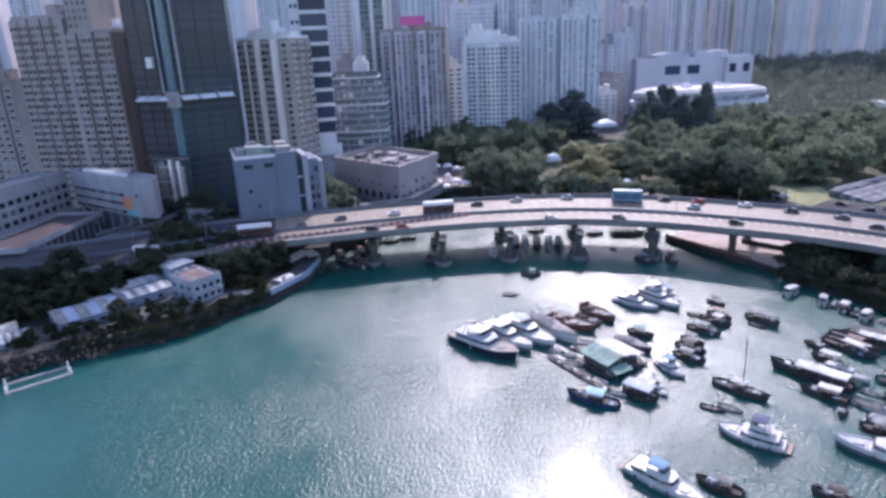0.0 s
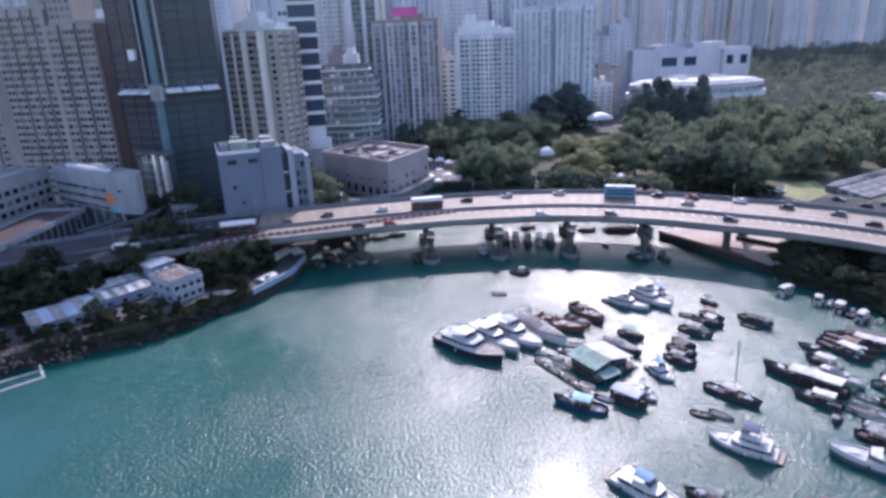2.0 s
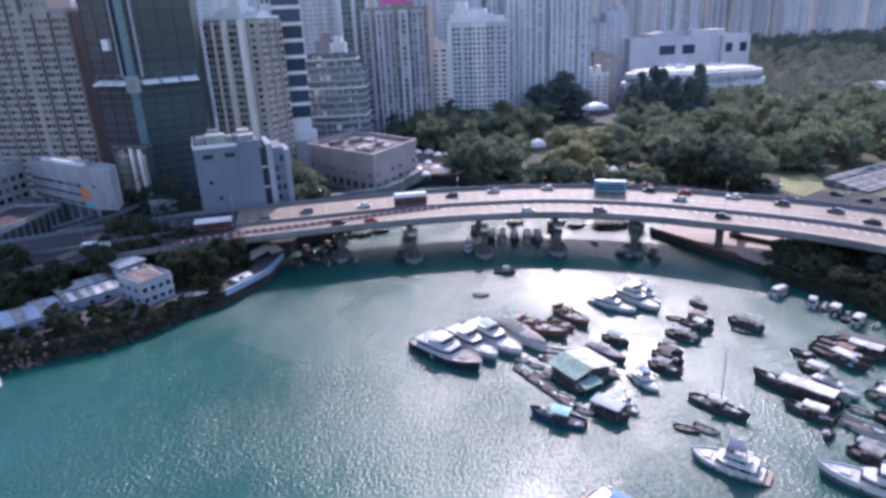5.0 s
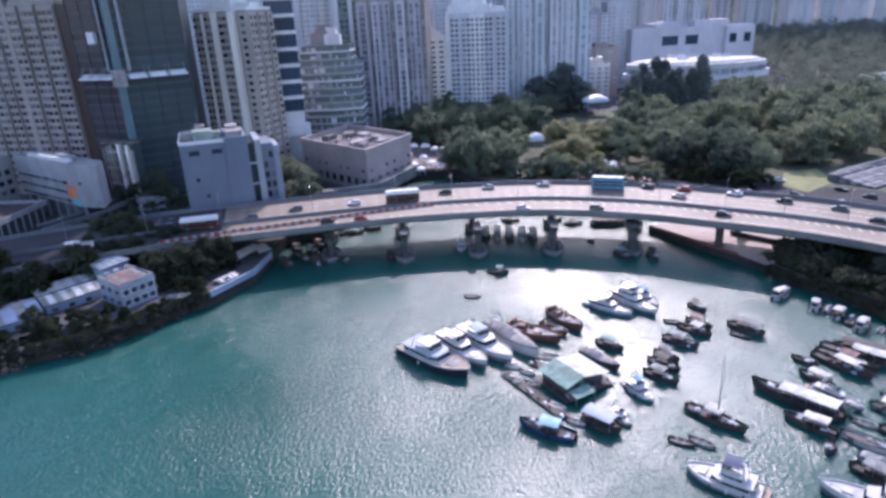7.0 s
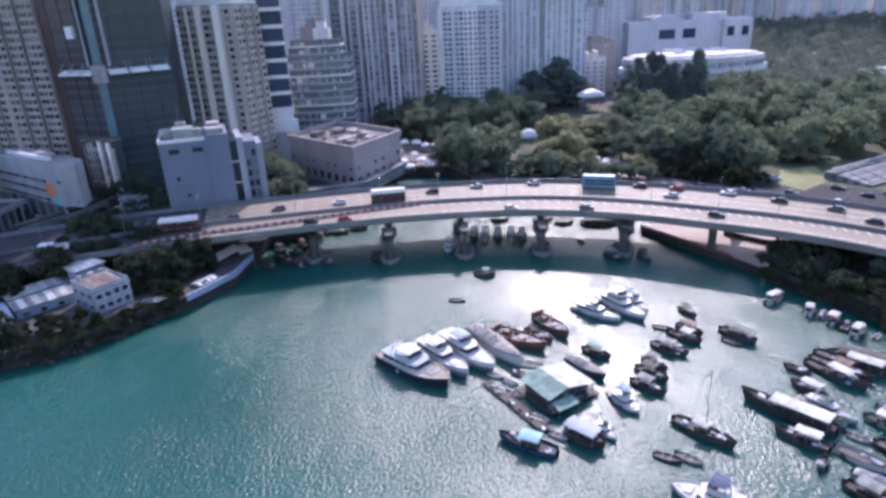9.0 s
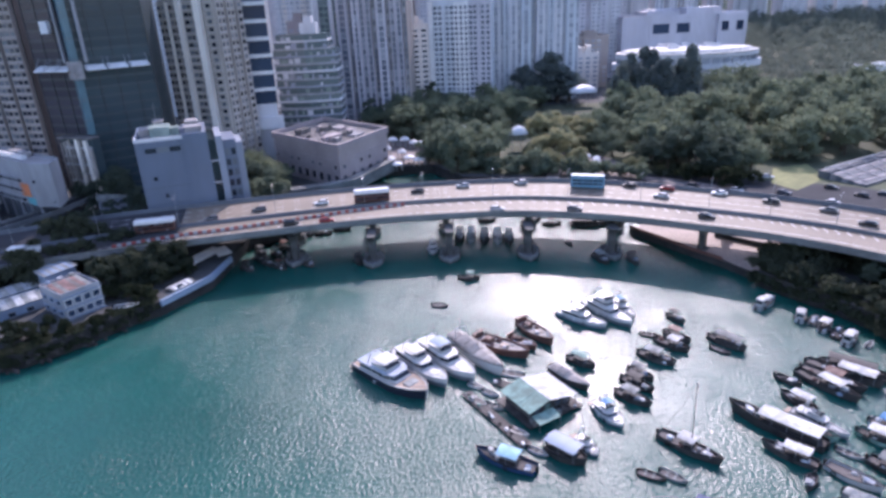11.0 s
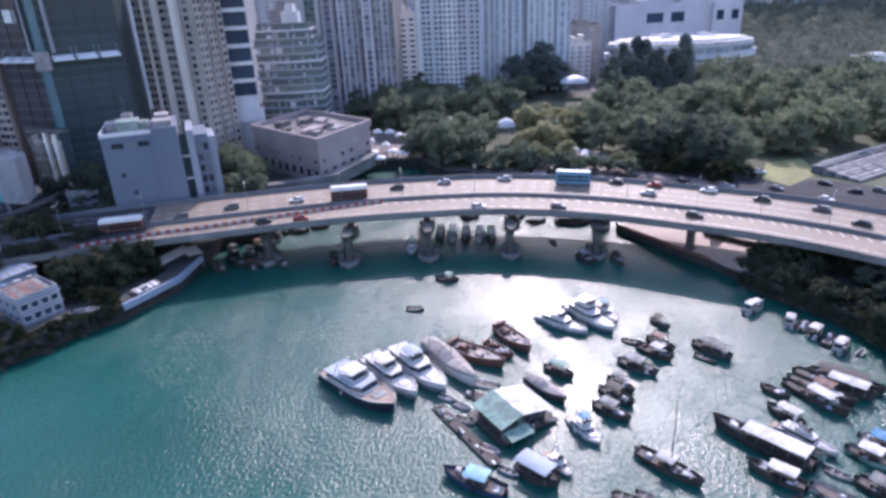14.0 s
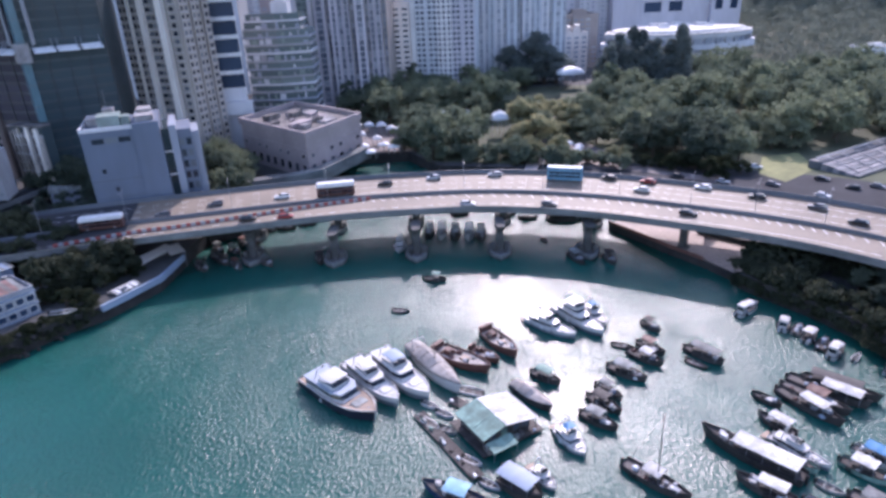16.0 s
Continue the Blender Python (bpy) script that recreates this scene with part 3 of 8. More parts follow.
bw = tower("apartment_tower", "tall beige tiled apartment tower with stepped bays and dark windows", "building", (-158, 288.8), (-137.5, 285.6), 22, 81.5, 3.0, OLDWALL,
           [(1.6, 1.9, 2, 0.82, BEIGE), (0.2, 0.0, 0, 0, None), (0.8, 1.2, 1, 0.8, OLDWALL), (1.6, 2.1, 2, 0.82, BEIGE), (0.2, 0.0, 0, 0, None), (0.9, 1.3, 1, 0.8, BEIGE), (1.6, 1.9, 2, 0.82, BEIGE)], limit=290, top_mat=BEIGE, win_h=1.75, frame_mat=BEIGE, hood=0, plant=1, ledge=TILE_PALE)
bm = bmesh.new()
box(bm, 0.4, 11.6, 0.4, 15, 81.5 - LAND + 1.21, 99 - LAND)
part("core_block", bm, BEIGE, bw)
# end wall darkened: the shade on this side is put into its colour
bm = bmesh.new()
side_w = math.dist((-158, 288.8), (-137.5, 285.6))
box(bm, side_w + 0.003, side_w + 0.3, 0.3, 22, 0, 81.0 - LAND)
part("side_wall", bm, SHADED_SIDE, bw, "end wall with its shade put into a dark brown colour")
for k in range(24):
    share("window", window_mesh(1.2, 1.5, WIN_GLASS, SHADED_SIDE, 0), bw, Matrix.Translation((side_w + 0.304, 8.0, 4.0 + 3 * k)) @ Matrix.Rotation(math.pi / 2, 4, "Z"))
for k in range(5):
    for x in (2.2, 4.8, 7.4, 10.0):
        share("window", window_mesh(1.5, 1.6, WIN_GLASS, BEIGE, 0), bw, Matrix.Translation((x, 0.396, 81.5 - LAND + 2.0 + 3 * k)))
tower("old_apartment_block", "older grey-brown apartment block behind the school", "building", (-212, 300), (-186, 298), 20, 62, 3.1, OLDWALL, [(1, 0, 1, 0.6, None), (1.5, 1.0, 2, 0.7, None), (1, 0, 1, 0.6, None), (1.5, 1.0, 2, 0.7, None)], limit=70)


# dark glass tower with a teal corner fin
def glass_tower():
    ob = thing("glass_tower", pose(-105, 259.5, LAND), "dark curtain-glass office tower with a teal corner fin and white canopies", "building")
    right, left = Vector((20.0, 15.4)), Vector((-17.5, 6.2))
    h = 135.0
    foot = [(0, 0), tuple(right), tuple(right + Vector((-6, 26))), tuple(left + Vector((2, 30))), tuple(left)]
    bm = bmesh.new()
    prism(bm, foot, 0, h)
    part("wall", bm, DARKTEAL, ob)
    for vec, cols in ((right, 8), (left, 6)):
        d = vec.normalized()
        ln = vec.length
        ang = math.atan2(d.y, d.x) if d.x > 0 else math.atan2(-d.y, -d.x)
        org = Vector((0, 0)) if d.x > 0 else vec
        m = Matrix.Translation((org.x, org.y, 0)) @ Matrix.Rotation(ang, 4, "Z")
        glass = DARK_GLASS if d.x > 0 else BROWN_GLASS
        z = 0.6
        while z < 86:
            # one storey of glass, then the spandrel above it
            bm = bmesh.new()
            box(bm, 0.06, ln - 0.06, -0.10, -0.004, z, z + 2.35, m=m)
            part("glass_band", bm, glass, ob)
            bm = bmesh.new()
            box(bm, 0, ln, -0.16, -0.004, z + 2.36, z + 3.28, m=m)
            part("spandrel", bm, DARK_MULLION if d.x < 0 else DARKTEAL, ob)
            z += 3.3
        for k in range(0, cols + 1, 2):
            bm = bmesh.new()
            box(bm, ln * k / cols - 0.14, ln * k / cols + 0.14, -0.34, -0.165, 0.6, 88, m=m)
            part("mullion", bm, DARK_MULLION, ob)
        # white sloping canopies
        for k in range(3):
            bm = bmesh.new()
            x0 = ln * (0.1 + 0.29 * k)
            vs = [m @ Vector(p) for p in ((x0, -0.2, 50.6), (x0 + ln * 0.26, -0.2, 50.6), (x0 + ln * 0.26, -3.4, 49.2), (x0, -3.4, 49.2))]
            loft(bm, [[v + Vector((0, 0, dz)) for v in vs] for dz in (0, 0.35)])
            part("canopy", bm, WHITE, ob, "white sloping canopy")
            for x in (x0 + 0.4, x0 + ln * 0.26 - 0.4):
                bm = bmesh.new()
                tube(bm, m @ Vector((x, -3.0, 49.5)), m @ Vector((x, -0.2, 53.5)), 0.12, n=6)
                part("canopy_stay", bm, STEEL, ob)
    bm = bmesh.new()
    prism(bm, [(-1.75, -0.35), (0.0, -2.0), (1.6, -0.5), (0, 0.5)], 27, h)
    part("corner_fin", bm, TEAL, ob, "teal glass corner fin")
    for x, y in ((-3.6, 0.6), (3.4, 1.4)):
        bm = bmesh.new()
        box(bm, x - 0.35, x + 0.35, y - 0.9, y + 0.4, 52, h)
        part("edge_fin", bm, DIM_WHITE, ob, "thin pale edge fin")
    for z in range(32, 130, 7):
        bm = bmesh.new()
        prism(bm, [(-1.9, -0.4), (0.0, -2.2), (1.75, -0.55), (0, 0.5)], z, z + 0.18)
        part("fin_band", bm, DARKGREY, ob)
    bm = bmesh.new()
    prism(bm, [(-3.0, -0.6), (0.0, -3.0), (2.8, -0.8), (0, 0.5)], 46.5, 52.5)
    part("fin_knuckle", bm, ROOFGREY, ob, "grey collar round the fin")
    bm = bmesh.new()
    box(bm, -8.0, -5.6, -2.0, 0.5, 62, 66)
    part("white_panel", bm, WHITE, ob)
    return ob


glass_tower()
# podium at the foot of the glass tower, sun glow put into its pale columns
def podium():
    a, b = (-117.6, 258.9), (-103.6, 253.6)
    ob = thing("podium_block", base_pose(a, b, LAND), "low glazed podium behind a column lattice, sun glow put into its pale tones", "building")
    w = math.dist(a, b)
    bm = bmesh.new()
    box(bm, 0, w, 0.6, 4.2, 0, 26.0)
    part("wall", bm, DARK_GLASS, ob)
    rnd = random.Random(31)
    for x, wide, top, mt in ((0.3, 0.5, 24.0, OLDWALL), (2.2, 0.4, 25.0, OLDCREAM), (4.0, 0.6, 25.5, OLDCREAM), (5.9, 0.4, 24.0, OLDWALL), (7.6, 1.3, 25.9, PILASTER), (9.9, 0.4, 25.9, OLDWALL), (11.6, 1.5, 25.5, PILASTER), (14.0, 0.5, 23.5, OLDCREAM)):
        bm = bmesh.new()
        box(bm, x, x + wide, -0.3, 0.6, 0, top)
        part("column", bm, mt, ob)
    for k in range(6):
        bm = bmesh.new()
        box(bm, rnd.uniform(0, 3.0), w - rnd.uniform(0, 2.5), 0.0, 0.598, 7.0 + 3.1 * k, 7.5 + 3.1 * k)
        part("floor_slab", bm, (OLDCREAM, PALEGREY)[k % 2], ob)
    bm = bmesh.new()
    box(bm, -0.4, w + 0.4, -0.5, 4.4, 26.001, 26.5)
    part("roof", bm, ROOFDARK, ob)
    return ob


podium()

# white apartment tower; its pilasters' sun glint is put into their pale colour
white_bays = [(0.9, 1.0, 2, 0.8, OLDCREAM), (0.25, 1.5, 0, 0, PILASTER), (0.95, 0.8, 2, 0.8, OLDCREAM), (0.45, 2.2, 0, 0, PILASTER), (0.7, 0.5, 1, 0.8, OLDCREAM), (0.75, 1.0, 2, 0.8, OLDCREAM), (0.6, 2.5, 0, 0, PILASTER), (0.3, 0.0, 0, 0, None), (0.9, 0.9, 1, 0.55, OLDCREAM)]
wt = tower("apartment_tower", "slim cream apartment tower with bright vertical pilasters", "building", (-89, 300.8), (-64, 292), 17, 75.5, 2.9, OLDWALL, white_bays, [(1.3, 0.9, 2, 0.6, OLDCREAM), (0.4, 0, 0, 0, None), (1.3, 0.9, 2, 0.6, OLDCREAM), (0.4, 0, 0, 0, None), (1.0, 0.9, 1, 0.6, OLDCREAM)], limit=290, top_mat=WHITE, win_h=1.7, plant=2, frame_mat=OLDCREAM, hood=0, glass=WIN_GLASS, ledge=TILE_PALE)
for x0, x1, y0, y1, z0, z1 in ((9, 18, 2, 13, 71.66, 76.5), (11, 16, 4, 11, 76.501, 79.5), (3, 8, 3, 10, 71.66, 74.0), (20, 26, 3, 10, 71.66, 74.4)):
    bm = bmesh.new()
    box(bm, x0, x1, y0, y1, z0, z1)
    part("crown_block", bm, WHITE, wt)

# nearly blank blue-grey slab beside the flyover
def slab():
    a, b = (-70.8, 217.2), (-51.2, 224.4)
    w = math.dist(a, b)
    ob = thing("slab_building", base_pose(a, b, LAND), "nearly windowless blue-grey slab building beside the flyover", "building")
    h = 31.6
    split = w * 0.66
    bm = bmesh.new()
    box(bm, 0, split, 0, 24, 0, h - 0.8)
    part("wall", bm, BLUEGREY, ob)
    bm = bmesh.new()
    box(bm, split + 0.002, w, -0.5, 20, 0, h + 0.6)
    part("stair_tower", bm, BLUEGREY, ob, "blank blue-grey stair tower")
    bm = bmesh.new()
    for x0, x1, y0, y1 in ((-0.1, split, -0.1, 0.25), (-0.1, 0.25, 0.251, 24)):
        box(bm, x0, x1, y0, y1, h - 0.799, h + 0.3)
    part("parapet", bm, PALEGREY, ob, "pale roof parapet")
    for z in (6.0, 11.2, 16.4):
        bm = bmesh.new()
        box(bm, 0.05, split - 0.05, -0.035, -0.003, z, z + 0.12)
        part("wall_joint", bm, DARKGREY, ob)
    me = window_mesh(3.3, 1.7, WIN_GLASS, BLUEGREY, 0.2)
    for x in (4.2, 7.7, 11.2):
        share("window", me, ob, Matrix.Translation((x, -0.004, h - 4.4)))
    small = window_mesh(1.3, 1.5, WIN_GLASS, BLUEGREY, 0)
    for x, z in ((6.3, 13.0), (5.4, 6.6), (4.0, 18.6)):
        share("window", small, ob, Matrix.Translation((x, -0.004, z)))
    # side: deep glazed recess between pale fins, then a windowed bay
    for x0, x1, y0, top, mt, nm in ((0.01, 2.3, 3.0, h - 2.6, DARK_GLASS, "side_glazing"), (2.31, 4.3, 1.2, h - 1.4, PANELGREY, "side_fin"), (4.31, 8.3, 3.2, h - 3.2, BLUEGREY, "side_bay"), (8.31, 10.4, 5.4, h - 4.6, PANELGREY, "side_fin")):
        bm = bmesh.new()
        box(bm, w + x0, w + x1, y0, 19, 0, top)
        part(nm, bm, mt, ob)
    glass = window_mesh(1.5, 2.3, WIN_GLASS, BLUEGREY, 0.15)
    for k in range(7):
        for x in (5.35, 7.25):
            share("window", glass, ob, Matrix.Translation((w + x, 3.196, 3.0 + 3.4 * k)))
    for z in (8, 15, 22):
        bm = bmesh.new()
        box(bm, w + 0.05, w + 2.28, 2.4, 2.997, z, z + 0.5)
        part("landing", bm, PALEGREY, ob)
    for x0, x1, y0, y1, z0, hh, mt in ((4.5, 10.5, 5, 12, h - 0.79, h + 2.2, AGED_GREEN), (1.2, 4.0, 9, 16, h - 0.79, h + 1.2, ROOFGREY), (10.7, 13.0, 6, 10, h - 0.79, h + 1.6, AGED_GREEN), (5.5, 8.5, 14, 19, h - 0.79, h + 2.8, ROOFGREY), (split + 1.0, w - 1.2, 2, 7, h + 0.601, h + 1.9, ROOFGREY), (split + 1.4, w - 2.0, 9, 15, h + 0.601, h + 2.6, ROOFGREY)):
        bm = bmesh.new()
        box(bm, x0, x1, y0, y1, z0, hh)
        box(bm, x0 - 0.15, x1 + 0.15, y0 - 0.15, y1 + 0.15, hh, hh + 0.25)
        part("rooftop_plant", bm, mt, ob)
    bm = bmesh.new()
    tube(bm, (6.5, 17, h + 3.0), (6.5, 17, h + 8.5), 0.08, n=6)
    part("antenna", bm, STEEL, ob)
    return ob


slab()

# white-banded office with deep blue bays
def striped():
    ob = tower("office_tower", "white office tower with wide dark blue glass bays", "building", (-67.0, 311.5), (-50.5, 315.5), 12, 135, 3.6, PALEGREY, [(1, 0, 0, 0, None)], plant=0, limit=0)
    w = 17.5
    z = 27.0
    while z < 118:
        for x0, x1 in ((w * 0.27, w * 0.995),):
            me = window_mesh(x1 - x0, 5.6, BLUE_GLASS, WHITE, 0)
            share("window", me, ob, Matrix.Translation(((x0 + x1) / 2, -0.05, z)))
        bm = bmesh.new()
        box(bm, w * 0.28, w + 0.2, -0.9, -0.003, z + 5.7, z + 7.0)
        part("spandrel", bm, WHITE, ob)
        for k in range(2):
            share("window", window_mesh(1.6, 2.0, BLUE_GLASS, PALEGREY, 0), ob, Matrix.Translation((1.4 + 2.2 * k, -0.004, z + 1.0)))
        z += 7.1
    bm = bmesh.new()
    box(bm, 1, w + 1.5, -2.6, 0.3, 16, 21.5)
    part("podium", bm, PALEGREY, ob)
    return ob


striped()


# stepped office with glass floors and white bands
def green_office():
    a, b = (-59, 350), (-27, 350)
    ob = thing("office_block", base_pose(a, b, LAND), "mid-rise office with grey-green glass floors and white bands", "building")
    w = 32.0
    rnd_o = random.Random(41)
    for k in range(15):
        z = 3.6 * k
        inset = (0.0, 0.5, 0.2, 0.7)[k % 4] if k < 13 else (k - 12) * 1.0
        x1 = w - (0.0 if k < 13 else 3.0)
        lip = rnd_o.uniform(0.0, 0.5)
        bm = bmesh.new()
        prism(bm, [(inset, 2 + inset * 0.5), (w * 0.52, inset * 0.3), (x1 - inset * 0.5, 3 + inset * 0.4), (x1 - inset * 0.5, 22), (inset, 22)], z, z + 0.75 + lip)
        part("floor_band", bm, (PANELGREY, DIM_WHITE, RECESS, DIM_WHITE)[k % 4], ob)
        bm = bmesh.new()
        prism(bm, [(inset + 0.7, 2.7 + inset * 0.5), (w * 0.52, inset * 0.3 + 0.8), (x1 - inset * 0.5 - 0.7, 3.8 + inset * 0.4), (x1 - inset * 0.5 - 0.7, 21.5), (inset + 0.7, 21.5)], z + 0.751 + lip, z + 3.599)
        part("glass_band", bm, GREEN_GLASS, ob)
        for j in range(9):
            if rnd_o.random() < 0.45:
                continue
            x = inset + (x1 - 2 * inset) * (j + 0.5) / 9
            y = 2.2 + inset * 0.5 + (inset * 0.3 - 1.9 - inset * 0.5) * min(1, x / (w * 0.52)) if x < w * 0.52 else 0.3 + inset * 0.3 + 2.9 * (x - w * 0.52) / (w * 0.48)
            wide = rnd_o.uniform(0.2, 1.5)
            bm = bmesh.new()
            box(bm, x - wide, x + wide, y + 0.2, y + 1.0, z + 0.751 + lip, z + rnd_o.uniform(2.0, 3.599))
            part("wall_panel", bm, rnd_o.choice((RECESS, PANELGREY, DIM_WHITE, AGED_GREEN, PANELGREY)), ob)
    bm = bmesh.new()
    box(bm, 14, 22, 8, 16, 54, 59)
    box(bm, 16, 20, 9, 14, 59.001, 62)
    part("rooftop_plant", bm, PALEGREY, ob)
    bm = bmesh.new()
    tube(bm, (21, 10, 59), (21, 10, 75), 0.35, 0.15, n=6)
    part("mast", bm, WHITE, ob)
    return ob


green_office()


# low pinkish clubhouse with a cluttered roof
def clubhouse():
    near, right, left = Vector((-17.5, 265)), Vector((0.46, 0.888)), Vector((-0.70, 0.714))
    ob = thing("clubhouse", pose(near.x, near.y, LAND), "low pinkish stone clubhouse with a cluttered flat roof", "building")
    r, l_ = right * 36, left * 46
    foot = [Vector((0, 0)), r, r + l_, l_]
    h = 15.0
    bm = bmesh.new()
    prism(bm, [tuple(p) for p in foot], 0, h)
    part("wall", bm, PINKSTONE, ob)
    cen = (r + l_) / 2
    for z0, z1, g in ((h, h + 2.6, 1.03), (h - 4.4, h - 4.0, 1.01)):
        pts = [cen + (p - cen) * g for p in foot]
        inn = [cen + (p - cen) * (g - 0.05) for p in foot]
        for i in range(4):
            j = (i + 1) % 4
            bm = bmesh.new()
            prism(bm, [tuple(pts[i]), tuple(pts[j]), tuple(inn[j]), tuple(inn[i])], z0, z1)
            part("parapet" if z0 == h else "string_course", bm, PINKSTONE, ob)
    bm = bmesh.new()
    prism(bm, [tuple(cen + (p - cen) * 0.97) for p in foot], h + 0.01, h + 0.9)
    part("roof", bm, ROOFDARK, ob)
    rnd = random.Random(5)
    for k in range(20):
        u, v = rnd.uniform(0.15, 0.8), rnd.uniform(0.15, 0.8)
        c = r * u + l_ * v
        s = rnd.uniform(1.2, 3.8)
        bm = bmesh.new()
        m = Matrix.Translation((c.x, c.y, h + 0.9)) @ Matrix.Rotation(math.atan2(right.y, right.x), 4, "Z")
        box(bm, -s, s, -s * 0.6, s * 0.6, 0, rnd.uniform(0.8, 2.2), m=m)
        part("rooftop_plant", bm, (ROOFDARK, PINKSTONE, ROOFGREY)[k % 3], ob)
    for vec, n, org in ((left, 9, Vector((0, 0))), (right, 6, Vector((0, 0)))):
        ln = 46 if vec is left else 36
        if vec is left:
            m = Matrix.Translation((l_.x, l_.y, 0)) @ Matrix.Rotation(math.atan2(-left.y, -left.x), 4, "Z")
        else:
            m = Matrix.Rotation(math.atan2(right.y, right.x), 4, "Z")
        me = window_mesh(2.6, 3.2, WIN_GLASS, PINKSTONE, 0)
        for k in range(n):
            share("window", me, ob, m @ Matrix.Translation((ln * (k + 0.5) / n, -0.01, 1.8)))
            if k % 3 != 1:
                share("window", window_mesh(1.8, 1.5, WIN_GLASS, PINKSTONE, 0.3), ob, m @ Matrix.Translation((ln * (k + 0.5) / n, -0.01, 7.6)))
    return ob


clubhouse()


# school by the road: two white wings with window bands over a dark undercroft
def school():
    a, b = (-155.5, 263.4), (-117.0, 236.5)
    ob = thing("school", base_pose(a, b, LAND), "white L-shaped school with window bands and a painted mural", "building")
    ln, dp, low, h = math.dist(a, b), 9.5, 7.2, 21.3
    foot = [(0, 0), (ln, 0), (ln + 8.9, 3.0), (ln + 1.5, dp), (0, dp)]
    bm = bmesh.new()
    prism(bm, foot, low, h)
    part("wall", bm, DIM_WHITE, ob)
    bm = bmesh.new()
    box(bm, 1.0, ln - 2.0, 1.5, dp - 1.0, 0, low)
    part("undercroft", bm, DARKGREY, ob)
    for k in range(7):
        bm = bmesh.new()
        box(bm, 3 + k * 7.2, 3.7 + k * 7.2, 0.5, 1.2, 0, low)
        part("column", bm, DIM_WHITE, ob)
    for z in (7.9, 11.2, 14.7):
        for j in range(11):
            share("window", window_mesh(3.3, 1.35, WIN_GLASS, DIM_WHITE, 0.5), ob, Matrix.Translation((3.0 + j * 3.45, -0.004, z)))
    cen = Vector((ln / 2, dp / 2))
    inner = [cen + (Vector(p) - cen) * Vector((0.985, 0.95)) for p in foot]
    for i in range(5):
        j = (i + 1) % 5
        bm = bmesh.new()
        prism(bm, [foot[i], foot[j], tuple(inner[j]), tuple(inner[i])], h, h + 1.0)
        part("parapet", bm, DIM_WHITE, ob)
    bm = bmesh.new()
    prism(bm, [tuple(p) for p in inner], h, h + 0.12)
    part("roof", bm, ROOFGREY, ob, "grey flat roof")
    bm = bmesh.new()
    box(bm, 4, ln - 12, 3.5, 5.5, h + 0.13, h + 1.4)
    part("roof_corridor", bm, WHITE, ob, "white roof corridor")
    bm = bmesh.new()
    box(bm, 20, 32, 6, 8.6, h + 0.13, h + 1.9)
    part("stair_head", bm, ROOFGREY, ob)
    end = Matrix.Translation((ln, 0, 0)) @ Matrix.Rotation(math.atan2(3.0, 8.9), 4, "Z")
    share("window", window_mesh(1.6, 1.1, WIN_GLASS, DIM_WHITE, 0.2), ob, end @ Matrix.Translation((1.0, -0.004, 15.4)))
    share("window", window_mesh(1.1, 1.1, WIN_GLASS, DIM_WHITE, 0.2), ob, end @ Matrix.Translation((7.6, -0.004, 8.6)))
    bm = bmesh.new()
    prism(bm, [(ln * 0.80, -0.06), (ln * 0.93, -0.06), (ln * 0.93, -0.003), (ln * 0.80, -0.003)], 10.0, 14.6)
    part("mural", bm, MURAL_ORANGE, ob, "orange painted mural")
    bm = bmesh.new()
    prism(bm, [(ln * 0.86, -0.06), (ln * 0.98, -0.06), (ln * 0.98, -0.003), (ln * 0.86, -0.003)], 7.4, 9.9)
    part("mural", bm, MURAL_TEAL, ob, "teal painted mural")
    return ob


def school_wing():
    a, b = (-164.5, 204.0), (-157.2, 263.4)
    ob = thing("school_wing", base_pose(a, b, LAND), "white school wing with rows of large dark windows", "building")
    ln, dp, h = math.dist(a, b), 12.0, 21.5
    bm = bmesh.new()
    box(bm, 0, ln, 0, dp, 0, h)
    part("wall", bm, DIM_WHITE, ob)
    for z in (7.6, 11.4, 15.2):
        for j in range(14):
            share("window", window_mesh(2.9, 2.2, WIN_GLASS, DIM_WHITE, 0.4), ob, Matrix.Translation((2.3 + j * 4.2, -0.004, z)))
    bm = bmesh.new()
    box(bm, 0, ln, -0.1, 0.2, h, h + 1.1)
    box(bm, 0, ln, dp - 0.2, dp + 0.1, h, h + 1.1)
    part("parapet", bm, DIM_WHITE, ob)
    bm = bmesh.new()
    box(bm, 0.1, ln, 0.25, dp - 0.25, h, h + 0.12)
    part("roof", bm, ROOFGREY, ob)
    return ob


